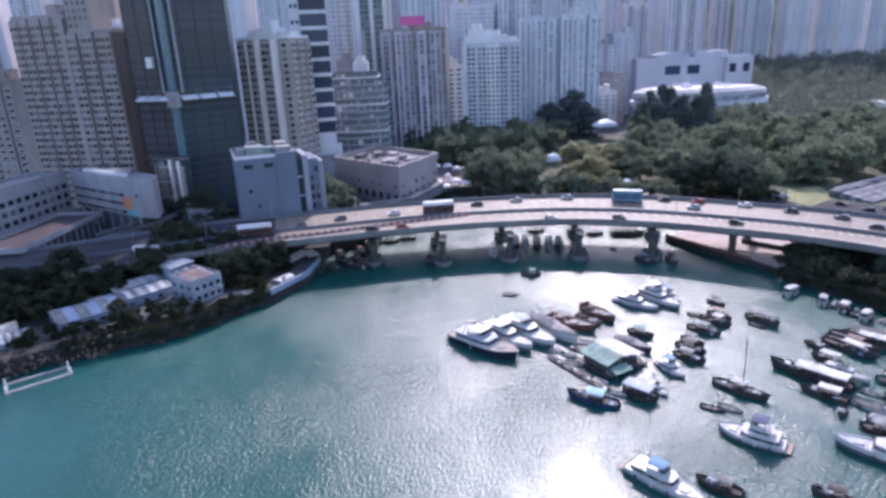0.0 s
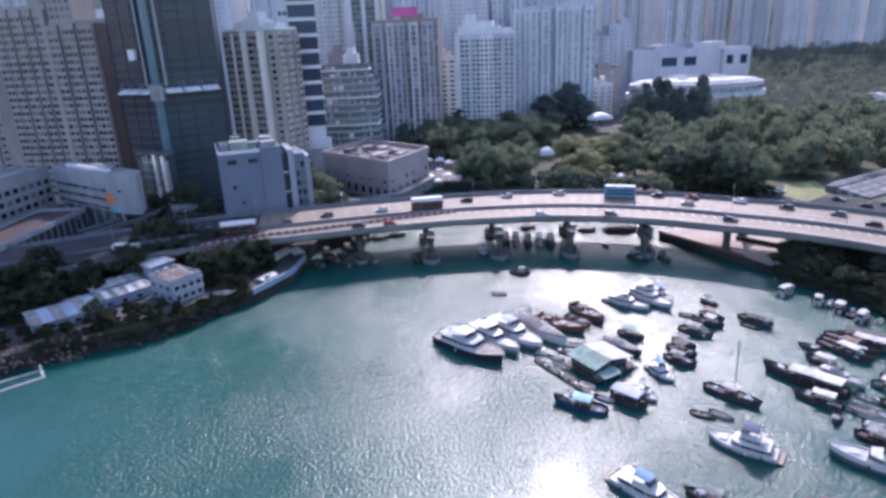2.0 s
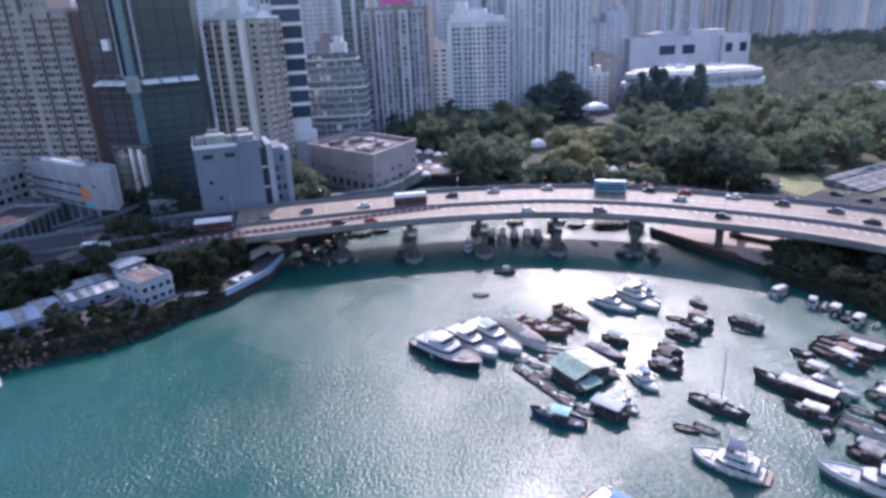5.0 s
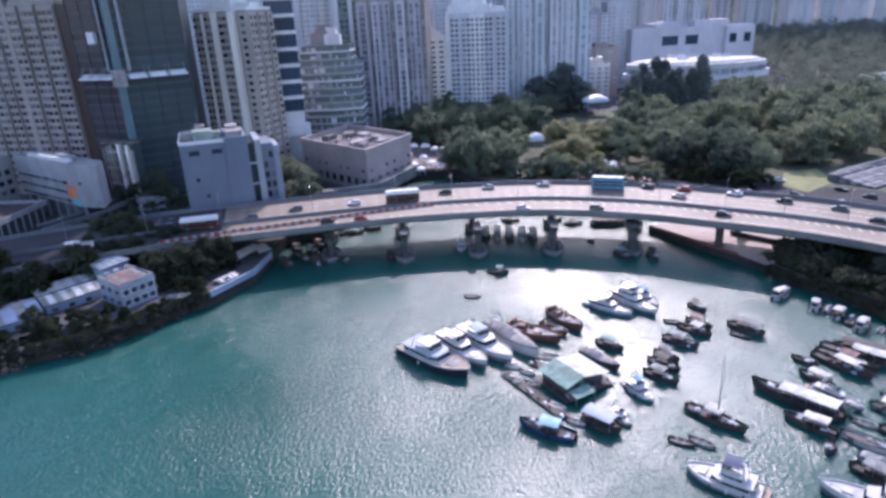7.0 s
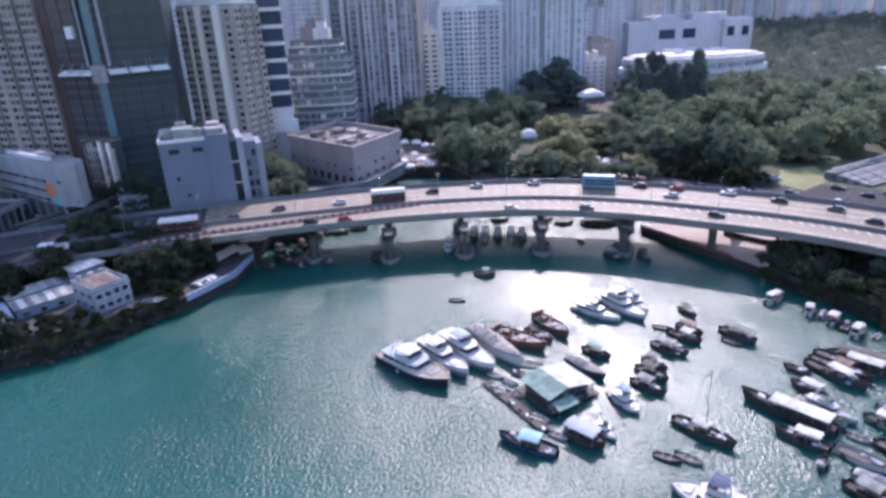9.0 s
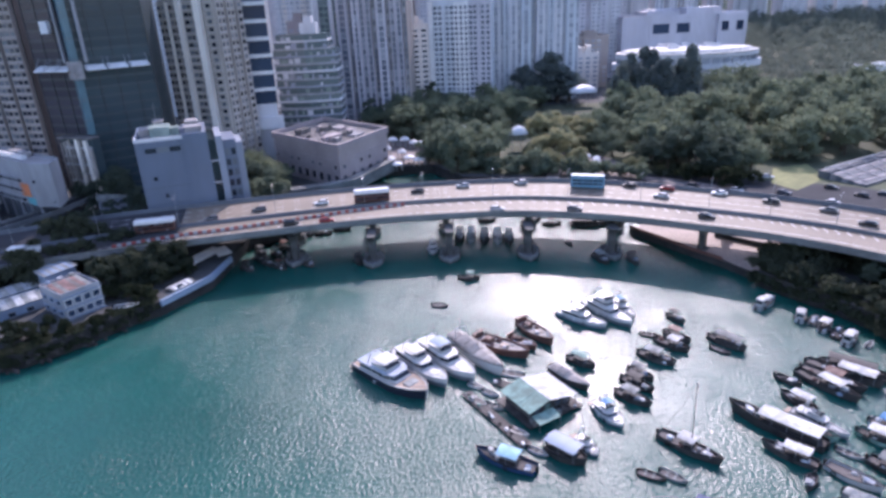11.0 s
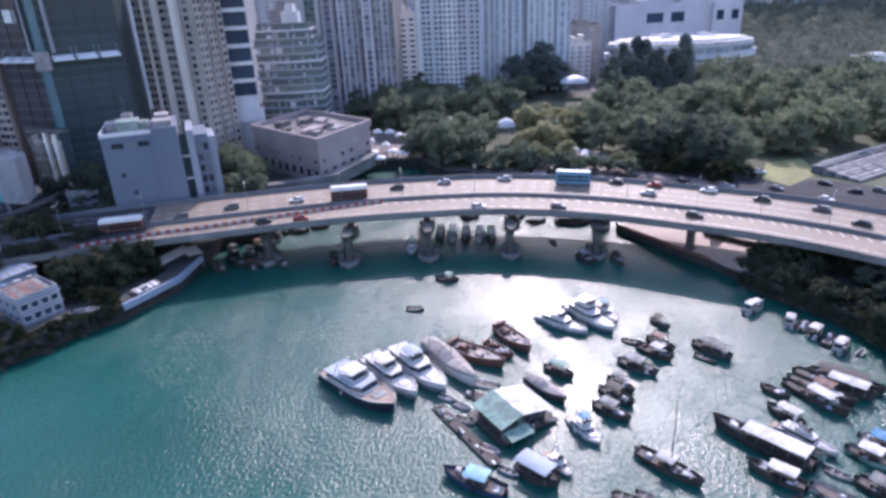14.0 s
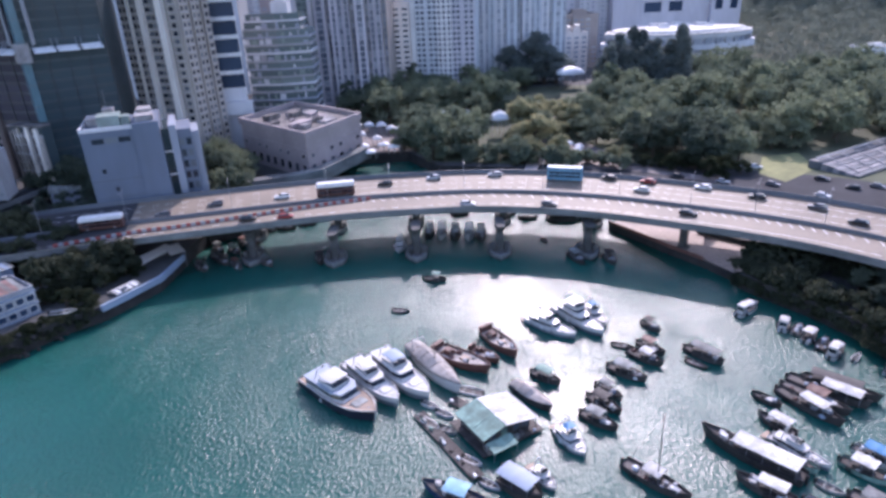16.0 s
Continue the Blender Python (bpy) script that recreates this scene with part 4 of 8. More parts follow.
def hall():
    a, b = (-139.0, 199.0), (-136.6, 247.0)
    ob = thing("school_hall", base_pose(a, b, LAND), "low flat-roofed school hall with a brown court on its roof", "building")
    ln, dp, h = math.dist(a, b), 18.5, 7.0
    bm = bmesh.new()
    box(bm, 0, ln, 0, dp, h - 1.0, h)
    part("roof", bm, DIM_WHITE, ob)
    bm = bmesh.new()
    box(bm, 1.4, ln - 1.4, 1.6, dp - 1.2, h + 0.001, h + 0.1)
    part("court", bm, COURT, ob, "brown rooftop court")
    for x0, x1, y0, y1 in ((0, ln, 0, 0.3), (0, ln, dp - 0.3, dp), (0, 0.3, 0.301, dp - 0.301), (ln - 0.3, ln, 0.301, dp - 0.301)):
        bm = bmesh.new()
        box(bm, x0, x1, y0, y1, h + 0.002, h + 1.0)
        part("parapet", bm, DIM_WHITE, ob)
    bm = bmesh.new()
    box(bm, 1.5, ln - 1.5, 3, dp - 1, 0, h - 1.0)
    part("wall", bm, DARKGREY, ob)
    for k in range(13):
        bm = bmesh.new()
        box(bm, 1 + k * 3.7, 1.5 + k * 3.7, 0.6, 1.1, 0, h - 1.0)
        part("column", bm, DIM_WHITE, ob)
    return ob


school()
school_wing()
hall()

# farther towers
# grooves show the darker OLDWALL, which carries their shade in its colour
grooves = [(1.4, 1.6, 1, 0.5, MAUVE), (0.5, 0.0, 1, 0.6, None), (0.9, 1.0, 1, 0.4, LILAC), (1.5, 1.8, 2, 0.5, MAUVE), (0.6, 0.0, 1, 0.6, None), (1.2, 1.4, 1, 0.5, LILAC), (0.5, 0.0, 1, 0.6, None), (1.5, 1.8, 2, 0.5, MAUVE), (0.6, 0.4, 1, 0.5, None)]
st = tower("apartment_tower", "grey grooved apartment tower under a pink rooftop sign", "building", (-32, 401), (7, 397), 24, 79, 3.0, OLDWALL, grooves, limit=2800, plant=2, glass=MID_GLASS, win_h=2.6, hood=0, frame_mat=LILAC, joined=True)
bm = bmesh.new()
box(bm, 12, 27, 2, 2.6, 78, 83)
part("rooftop_sign", bm, SIGN_PINK, st, "pink rooftop sign panel")
bm = bmesh.new()
for x in (13, 16.5, 20, 23.5, 26):
    tube(bm, (x, 2.9, 75.1), (x, 2.9, 82.8), 0.15, n=5)
part("sign_frame", bm, STEEL, st)
bt = tower("apartment_tower", "white and pale blue apartment tower with a stepped crown", "building", (18.5, 437), (56, 430), 24, 70, 3.0, PALEBLUE, [(0.5, 1.6, 0, 0, WHITE), (1.0, 0.3, 2, 0.7, None), (0.25, 1.2, 0, 0, PALEBLUE), (1.0, 0.3, 2, 0.7, None), (1.5, 1.9, 3, 0.5, WHITE), (0.9, 0.2, 2, 0.7, LILAC), (0.3, 1.2, 0, 0, LILAC), (1.1, 0.4, 2, 0.6, LILAC)], limit=2400, top_mat=WHITE, plant=0, glass=MID_GLASS, win_h=1.8, hood=0.3, joined=True)
for x0, x1, y0, y1, z0, z1 in ((1.5, 28, 1.5, 20, 66.16, 71.0), (4, 24, 3, 18, 71.001, 74.0), (6, 12, 4, 12, 74.001, 78.5), (29, 36, 3, 14, 66.16, 69.5)):
    bm = bmesh.new()
    box(bm, x0, x1, y0, y1, z0, z1)
    part("crown_block", bm, WHITE, bt)
twin = [(1.0, 1.8, 1, 0.4, PALEGREY), (0.5, 0.0, 1, 0.5, None), (0.7, 1.0, 1, 0.4, PALEBLUE), (1.0, 1.8, 1, 0.4, PALEGREY), (0.5, 0.0, 1, 0.5, None), (1.2, 2.0, 1, 0.4, PALEBLUE), (0.5, 0.0, 1, 0.5, None)]
tower("apartment_tower", "pale apartment slab with narrow vertical bays", "building", (60, 466), (88, 465), 24, 84, 3.0, RECESS, twin, limit=1700, plant=3, glass=HAZE_GLASS, win_h=2.7, hood=0, frame_mat=PALEGREY, joined=True)
tower("apartment_tower", "pale apartment slab with narrow vertical bays", "building", (88.6, 462), (117, 464), 24, 86, 3.0, RECESS, twin, limit=1700, plant=3, glass=HAZE_GLASS, win_h=2.7, hood=0, frame_mat=PALEGREY, joined=True)
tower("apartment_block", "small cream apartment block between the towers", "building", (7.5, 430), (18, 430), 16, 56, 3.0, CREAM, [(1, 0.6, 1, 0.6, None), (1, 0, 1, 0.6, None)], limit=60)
tower("stepped_block", "stepped pale block behind the park", "building", (121, 510), (150, 512), 30, 40, 3.2, BEIGE, [(1, 0, 2, 0.6, None), (1, 1.5, 2, 0.6, None), (1, 0, 2, 0.6, None)], limit=54, glass=HAZE_GLASS, joined=True)
tower("apartment_block", "older mauve-grey apartment block behind the park", "building", (132, 548), (153, 550), 24, 64, 3.1, MAUVE, [(1, 0.8, 2, 0.5, LILAC), (0.5, 0, 0, 0, None), (1, 0.8, 2, 0.5, RECESS)], joined=True, glass=HAZE_GLASS, limit=900, hood=0)
tower("apartment_block", "pale grey apartment block behind the park", "building", (153.5, 566), (172, 566), 24, 72, 3.1, RECESS, [(1, 0.8, 2, 0.5, LILAC), (0.5, 0, 0, 0, None), (1, 0.8, 2, 0.5, None)], joined=True, glass=HAZE_GLASS, limit=900, hood=0)
tower("apartment_block", "small cream low-rise block behind the park", "building", (122, 490), (138, 491), 16, 30, 3.1, CREAM, [(1, 0.4, 3, 0.5, None)], joined=True, glass=HAZE_GLASS, limit=900, hood=0)
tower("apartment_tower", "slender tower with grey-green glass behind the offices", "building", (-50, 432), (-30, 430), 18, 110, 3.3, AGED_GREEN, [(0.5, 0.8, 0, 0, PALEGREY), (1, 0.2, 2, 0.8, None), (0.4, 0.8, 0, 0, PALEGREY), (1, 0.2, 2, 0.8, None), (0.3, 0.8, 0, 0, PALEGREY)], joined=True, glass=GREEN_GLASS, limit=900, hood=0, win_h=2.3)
tower("apartment_block", "small brick-pink block beside the office tower", "building", (-60, 400), (-51, 400), 12, 62, 3.1, PINKSTONE, [(1, 0.3, 2, 0.5, None)], joined=True, glass=HAZE_GLASS, limit=900, hood=0)


# broad pale shopping block and its curved neighbour
tower("shopping_block", "broad pale block with large dark windows", "building", (172, 556), (276, 568), 60, 50, 14.0, LILAC, [(1.1, 0, 0, 0, None), (0.9, 0.5, 1, 0.75, None), (0.9, 0.5, 1, 0.6, None), (0.9, 0, 0, 0, None), (1.2, 3.0, 2, 0.5, None)], win_h=7.5, start=33, limit=12, plant=5, glass=BLUE_GLASS, frame_mat=LILAC)


def round_hall():
    ob = thing("round_hall", pose(192, 470, LAND) @ Matrix.Diagonal((1.12, 1, 0.97, 1)), "low curved white-roofed hall behind the park", "building")

    def ring(rx, ry, z, n=40):
        return [(rx * math.cos(6.28319 * k / n), ry * math.sin(6.28319 * k / n), z) for k in range(n)]
    bm = bmesh.new()
    loft(bm, [ring(38, 22, 0), ring(38, 22, 16), ring(45, 24, 17.5), ring(45, 24, 21.5), ring(41, 22.5, 21.6), ring(41, 22.5, 25), ring(43, 24, 25.1), ring(43, 24, 27)])
    part("wall", bm, RECESS, ob)
    bm = bmesh.new()
    loft(bm, [ring(42.6, 24.6, 27.001), ring(42.6, 24.6, 28.0), ring(40, 22.6, 28.3), ring(38, 21, 29.6), ring(20, 11, 30.6), ring(2, 1, 30.8)])
    part("roof", bm, PALE_SHEET, ob, "pale metal roof")
    for k in range(20, 40):
        a = 6.28319 * (k + 0.5) / 40
        bm = bmesh.new()
        m = Matrix.Translation((42.1 * math.cos(a), 24.1 * math.sin(a), 21)) @ Matrix.Rotation(a + math.pi / 2, 4, "Z")
        box(bm, -2.2, 2.2, -0.25, 0.25, 0, 3.4, m=m)
        part("window", bm, HAZE_GLASS, ob)
    rnd = random.Random(8)
    for k in range(9):
        a, q = rnd.uniform(0, 6.28), rnd.uniform(0.2, 0.75)
        bm = bmesh.new()
        box(bm, 38 * q * math.cos(a) - 3, 38 * q * math.cos(a) + rnd.uniform(1, 5), 20 * q * math.sin(a) - 1.5, 20 * q * math.sin(a) + 1.5, 29, rnd.uniform(31.2, 32.6))
        part("roof_light", bm, PALEGREY, ob)
    return ob


round_hall()

# hazy city behind: towers side by side, each with strips of windows
rnd = random.Random(11)
far_mats = [PALEGREY, LILAC, PALEBLUE, CREAM, BEIGE, DIM_WHITE, OLDWALL]
for row_y, x0, x1, hmin, hmax in ((480, -330, -60, 90, 150), (520, -60, 60, 95, 160), (560, 40, 120, 100, 170), (650, 120, 262, 90, 170), (720, -400, 140, 120, 200), (860, 180, 900, 95, 190)):
    x = x0
    while x < x1:
        w = rnd.uniform(18, 36)
        nb = rnd.choice((5, 7, 9))
        tone = rnd.choice(far_mats)
        second = rnd.choice((tone, tone, PALEGREY, LILAC, RECESS))
        strips = rnd.random() < 0.4
        bays = [(rnd.uniform(0.6, 1.6), rnd.uniform(0.5, 1.3) if k % 2 == 0 else 0.0, rnd.choice((1, 2)), rnd.uniform(0.3, 0.55), tone if k % 4 else second) for k in range(nb)]
        y = row_y + rnd.uniform(-18, 18)
        tower("apartment_tower", "hazy distant apartment tower", "building", (x, y), (x + w, y + rnd.uniform(-3, 3)), 22, rnd.uniform(hmin, hmax), 3.1, second, bays, limit=420, win_h=2.7 if strips else rnd.uniform(1.4, 1.9), start=12 if row_y < 600 else 30, hood=0, plant=1, group="distant towers", joined=True, glass=HAZE_GLASS)
        x += w + rnd.uniform(2, 12)


def hill():
    bm = bmesh.new()
    nx, ny = 60, 14
    grid = []
    for j in range(ny):
        row = []
        for i in range(nx):
            x, y = -1900 + 3800 * i / (nx - 1), 1150 + 1500 * j / (ny - 1)
            z = LAND - 6 + 330 * math.sin(min(1, j / 8) * math.pi / 2) * (0.75 + 0.35 * noise.noise(Vector((x / 420, y / 500, 3)))) + 25 * noise.noise(Vector((x / 90, y / 90, 1)))
            row.append(bm.verts.new((x, y, z if j else LAND - 6)))
        grid.append(row)
    for j in range(ny - 1):
        for i in range(nx - 1):
            bm.faces.new((grid[j][i], grid[j][i + 1], grid[j + 1][i + 1], grid[j + 1][i]))
    return tagged(part("backdrop_hill", bm, HILL, None), "wooded hills behind the city in haze", "hill", kind="structure")


hill()


# ---- boats (own frame: x ahead, waterline at z = 0) ----
def hull_rings(length, beam, free, bow, stern=0.85, fine=2.2, rake=0.08, n=11):
    rings = []
    for k in range(n):
        s = k / (n - 1)
        x = (s - 0.5) * length
        w = beam / 2 * (stern + (1 - stern) * min(1, s / 0.35))
        if s > 0.4:
            w = beam / 2 * max(0.03, 1 - ((s - 0.4) / 0.6) ** fine)
        zg = free + (bow - free) * max(0, (s - 0.25) / 0.75) ** 1.8
        over = rake * length * max(0, (s - 0.6) / 0.4)
        rings.append((x, w, zg, over))
    return rings


def hull(ob, length, beam, free, bow, top_mat, low_mat, stern=0.85, fine=2.2, rake=0.06, deck_mat=None, split=0.35, deck_drop=0.25):
    """The outer hull with a darker band below, its deck set down inside a bulwark."""
    rr = hull_rings(length, beam, free, bow, stern, fine, rake)
    bm = bmesh.new()
    cols = []
    for x, w, zg, over in rr:
        zs = zg * split
        pts = [(x + over, -w, zg), (x + over * 0.45, -w * 0.985, zs), (x, -w * 0.92, -0.15), (x, -w * 0.3, -0.5), (x, w * 0.3, -0.5), (x, w * 0.92, -0.15), (x + over * 0.45, w * 0.985, zs), (x + over, w, zg)]
        cols.append([bm.verts.new(p) for p in pts])
    for a, b in zip(cols, cols[1:]):
        for i in range(7):
            bm.faces.new((a[i], a[i + 1], b[i + 1], b[i])).material_index = 0 if i in (0, 6) else 1
    bm.faces.new(cols[0]).material_index = 0
    bm.faces.new(cols[-1]).material_index = 0
    # bulwark: rim and inner side down to the deck
    inner, floor_v = [], []
    for (x, w, zg, over), c in zip(rr, cols):
        wi = max(0.02, w - 0.14)
        inner.append((bm.verts.new((x + over * 0.97, -wi, zg)), bm.verts.new((x + over * 0.97, wi, zg))))
        floor_v.append((bm.verts.new((x + over * 0.95, -wi, zg - deck_drop)), bm.verts.new((x + over * 0.95, wi, zg - deck_drop))))
    for k in range(len(rr) - 1):
        for side, ci in ((0, 0), (1, 7)):
            bm.faces.new((cols[k][ci], cols[k + 1][ci], inner[k + 1][side], inner[k][side]))
            bm.faces.new((inner[k][side], inner[k + 1][side], floor_v[k + 1][side], floor_v[k][side]))
    me = bpy.data.meshes.new("hull")
    bmesh.ops.recalc_face_normals(bm, faces=bm.faces)
    bm.to_mesh(me)
    bm.free()
    me.materials.append(top_mat)
    me.materials.append(low_mat)
    h = new("hull", me)
    h.parent = ob
    bm = bmesh.new()
    dv = [(bm.verts.new((x + over * 0.95, -max(0.02, w - 0.13), zg - deck_drop + 0.005)), bm.verts.new((x + over * 0.95, max(0.02, w - 0.13), zg - deck_drop + 0.005))) for x, w, zg, over in rr]
    for a, b in zip(dv, dv[1:]):
        bm.faces.new((a[0], b[0], b[1], a[1]))
    lo = [[bm.verts.new(v.co - Vector((0, 0, 0.06))) for v in p] for p in dv]
    for k in range(len(dv) - 1):
        bm.faces.new((lo[k][0], lo[k][1], lo[k + 1][1], lo[k + 1][0]))
        for s in (0, 1):
            bm.faces.new((dv[k][s], lo[k][s], lo[k + 1][s], dv[k + 1][s]))
    bm.faces.new((dv[0][0], dv[0][1], lo[0][1], lo[0][0]))
    part("deck", bm, deck_mat or top_mat, ob)
    return rr


def cabin(ob, name, x0, x1, w, z0, z1, material, front=0.5, back=0.1, tumble=0.9, band=True, glass=None, nose=0.72):
    """A deckhouse with raked front and a proud band of dark glass round it."""
    h = z1 - z0

    def ring(f, grow=0.0):
        xa, xb = x0 + back * h * f - grow, x1 - front * h * f + grow
        ww = w / 2 * (1 - (1 - tumble) * f) + grow
        return [Vector(p + (z0 + h * f,)) for p in ((xa, -ww), (xa + (xb - xa) * 0.78, -ww), (xb, -ww * nose), (xb, ww * nose), (xa + (xb - xa) * 0.78, ww), (xa, ww))]
    bm = bmesh.new()
    loft(bm, [ring(0), ring(0.9), [v * 1 for v in ring(1.0, -0.12)]])
    c = part(name, bm, material, ob)
    if band:
        bm = bmesh.new()
        a, b = ring(0.42, 0.025), ring(0.8, 0.025)
        loft(bm, [a, b])
        part("window_band", bm, glass or BOAT_GLASS, ob)
        # pillars that split the glass
        n = max(2, int((x1 - x0) / 2.6))
        for sgn in (0, 1):
            for k in range(n + 1):
                f = 0.02 + 0.74 * k / n
                i, j = (0, 1) if sgn == 0 else (5, 4)
                p, q = a[i].lerp(a[j], f / 0.78 * 0.98), b[i].lerp(b[j], f / 0.78 * 0.98)
                bm = bmesh.new()
                tube(bm, p, q, 0.07, n=4)
                part("window_pillar", bm, material, ob)
    return c


def rail(ob, pts, height, material, step=2):
    for a, b in zip(pts, pts[1:]):
        bm = bmesh.new()
        tube(bm, Vector(a) + Vector((0, 0, height)), Vector(b) + Vector((0, 0, height)), 0.035, n=5)
        part("hand_rail", bm, material, ob)
    for p in pts:
        bm = bmesh.new()
        tube(bm, p, Vector(p) + Vector((0, 0, height)), 0.03, n=5)
        part("stanchion", bm, material, ob)


def boat_pose(stern, bow_pt, share_of=1.0):
    dx, dy = bow_pt[0] - stern[0], bow_pt[1] - stern[1]
    return pose((stern[0] + bow_pt[0]) / 2, (stern[1] + bow_pt[1]) / 2, 0, 0, 0, math.degrees(math.atan2(dy, dx))), math.hypot(dx, dy) * share_of


def motor_yacht(label, stern, bow_pt, beam=None, navy=False, decks=2, canopy=None, hardtop=True, seats=True, name="motor_yacht", roof_mat=None):
    m, L = boat_pose(stern, bow_pt)
    B = beam or 0.27 * L
    ob = thing(name, m, label, "boat", "moored boats")
    free, bow = 0.085 * L + 0.15, 0.12 * L + 0.2
    rr = hull(ob, L, B, free, bow, GEL, NAVY if navy else HULL_GREY, deck_mat=TEAK if navy else GEL, split=0.82 if navy else 0.45, fine=3.6, rake=0.04)
    if navy:
        bm = bmesh.new()
        for sgn in (-1, 1):
            box(bm, -L * 0.30, L * 0.12, sgn * B / 2 * 0.985 - 0.03, sgn * B / 2 * 0.985 + 0.03, free * 0.86, free * 0.94)
        part("hull_window", bm, BOAT_GLASS, ob)
    h1 = 0.055 * L + 0.5
    z = free - 0.25
    cabin(ob, "main_cabin", -L * 0.36, L * 0.20, B * 0.84, z, z + h1, GEL, front=1.0, back=0.0)
    z2 = z + h1
    bm = bmesh.new()
    loft(bm, [[(x, y, zz) for x, y in ((-L * 0.40, -B * 0.41), (L * 0.06, -B * 0.41), (L * 0.15, -B * 0.26), (L * 0.15, B * 0.26), (L * 0.06, B * 0.41), (-L * 0.40, B * 0.41))] for zz in (z2 + 0.004, z2 + 0.16)])
    part("upper_deck", bm, roof_mat or GEL, ob)
    top = z2 + 0.16
    if decks > 1:
        h2 = 0.036 * L + 0.55
        cabin(ob, "upper_cabin", -L * 0.26, L * 0.08, B * 0.68, top, top + h2, GEL, front=0.9, back=0.0)
        bm = bmesh.new()
        loft(bm, [[(x, y, zz) for x, y in ((-L * 0.30, -B * 0.34), (L * 0.02, -B * 0.34), (L * 0.05, -B * 0.2), (L * 0.05, B * 0.2), (L * 0.02, B * 0.34), (-L * 0.30, B * 0.34))] for zz in (top + h2 + 0.004, top + h2 + 0.14)])
        part("flybridge_deck", bm, GEL, ob)
        top += h2 + 0.14
    # flybridge coaming, screen, helm seat
    bm = bmesh.new()
    for x0, x1, y0, y1 in ((-L * 0.2, L * 0.02, -B * 0.3, -B * 0.27), (-L * 0.2, L * 0.02, B * 0.27, B * 0.3), (L * 0.02, L * 0.035, -B * 0.3, B * 0.3)):
        box(bm, x0, x1, y0, y1, top + 0.003, top + 0.55)
    part("coaming", bm, GEL, ob)
    bm = bmesh.new()
    loft(bm, [[(L * 0.03, -B * 0.27, top + 0.55), (L * 0.03, B * 0.27, top + 0.55), (L * 0.045, B * 0.27, top + 0.55), (L * 0.045, -B * 0.27, top + 0.55)], [(L * 0.01, -B * 0.25, top + 0.95), (L * 0.01, B * 0.25, top + 0.95), (L * 0.016, B * 0.25, top + 0.95), (L * 0.016, -B * 0.25, top + 0.95)]])
    part("windscreen", bm, BOAT_GLASS, ob)
    for y in (-B * 0.14, B * 0.06):
        bm = bmesh.new()
        box(bm, -L * 0.05, -L * 0.01, y, y + B * 0.1, top + 0.003, top + 0.5)
        box(bm, -L * 0.06, -L * 0.05, y, y + B * 0.1, top + 0.003, top + 1.0)
        part("helm_seat", bm, TARP, ob)
    roof_z = top + 1.45
    if hardtop or canopy:
        mt = canopy or GEL
        bm = bmesh.new()
        arch = 0.18 if canopy else 0.07
        ring = []
        for xx in (-L * 0.19, -L * 0.1, 0.0, L * 0.02):
            ring.append([(xx, y, roof_z + arch * (1 - (y / (B * 0.3)) ** 2)) for y in (-B * 0.3, -B * 0.15, 0, B * 0.15, B * 0.3)] + [(xx, y, roof_z - 0.1 + arch * (1 - (y / (B * 0.3)) ** 2)) for y in (B * 0.3, B * 0.15, 0, -B * 0.15, -B * 0.3)])
        loft(bm, ring)
        part("canopy" if canopy else "hardtop", bm, mt, ob, "fabric canopy" if canopy else "")
        for x, y in ((-L * 0.18, -B * 0.27), (-L * 0.18, B * 0.27), (L * 0.0, -B * 0.27), (L * 0.0, B * 0.27)):
            bm = bmesh.new()
            tube(bm, (x - 0.15, y, top), (x, y, roof_z), 0.05, n=5)
            part("post", bm, STEEL, ob)
    # radar arch, mast, antenna
    bm = bmesh.new()
    ax = -L * 0.24
    for sgn in (-1, 1):
        tube(bm, (ax - 0.3, sgn * B * 0.3, top), (ax, sgn * B * 0.22, roof_z + 0.5), 0.1, n=6)
    tube(bm, (ax, -B * 0.22, roof_z + 0.5), (ax, B * 0.22, roof_z + 0.5), 0.1, n=6)
    part("radar_arch", bm, GEL, ob)
    bm = bmesh.new()
    tube(bm, (ax, 0, roof_z + 0.5), (ax, 0, roof_z + 0.9), 0.25, 0.18, 8)
    part("radar_dome", bm, GEL, ob)
    bm = bmesh.new()
    tube(bm, (ax, B * 0.15, roof_z + 0.5), (ax - 0.4, B * 0.15, roof_z + 3.0), 0.03, 0.015, 5)
    part("antenna", bm, STEEL, ob)
    # foredeck: sun pad, hatch, seats, windlass
    fz = free + (bow - free) * 0.30 - 0.22
    bm = bmesh.new()
    box(bm, L * 0.24, L * 0.34, -B * 0.2, B * 0.2, fz - 0.2, fz + 0.35)
    part("sun_pad", bm, TARP if navy else GEL, ob)
    if seats:
        for y in (-B * 0.2, B * 0.08):
            bm = bmesh.new()
            box(bm, -L * 0.42, -L * 0.34, y, y + B * 0.14, free - 0.24, free + 0.25)
            box(bm, -L * 0.43, -L * 0.42, y, y + B * 0.14, free - 0.24, free + 0.65)
            part("cockpit_seat", bm, TARP, ob)
    bm = bmesh.new()
    tube(bm, (L * 0.43, -0.15, bow - 0.35), (L * 0.43, 0.15, bow - 0.35), 0.14, n=8)
    part("windlass", bm, STEEL, ob)
    pts = [(x + over * 0.97, -max(0.03, w - 0.07), zg) for x, w, zg, over in rr[5:]] + [(x + over * 0.97, max(0.03, w - 0.07), zg) for x, w, zg, over in rr[5:][::-1]]
    rail(ob, pts, 0.65, STEEL)
    bm = bmesh.new()
    box(bm, -L * 0.5 - 1.0, -L * 0.5 - 0.01, -B * 0.38, B * 0.38, 0.28, 0.42)
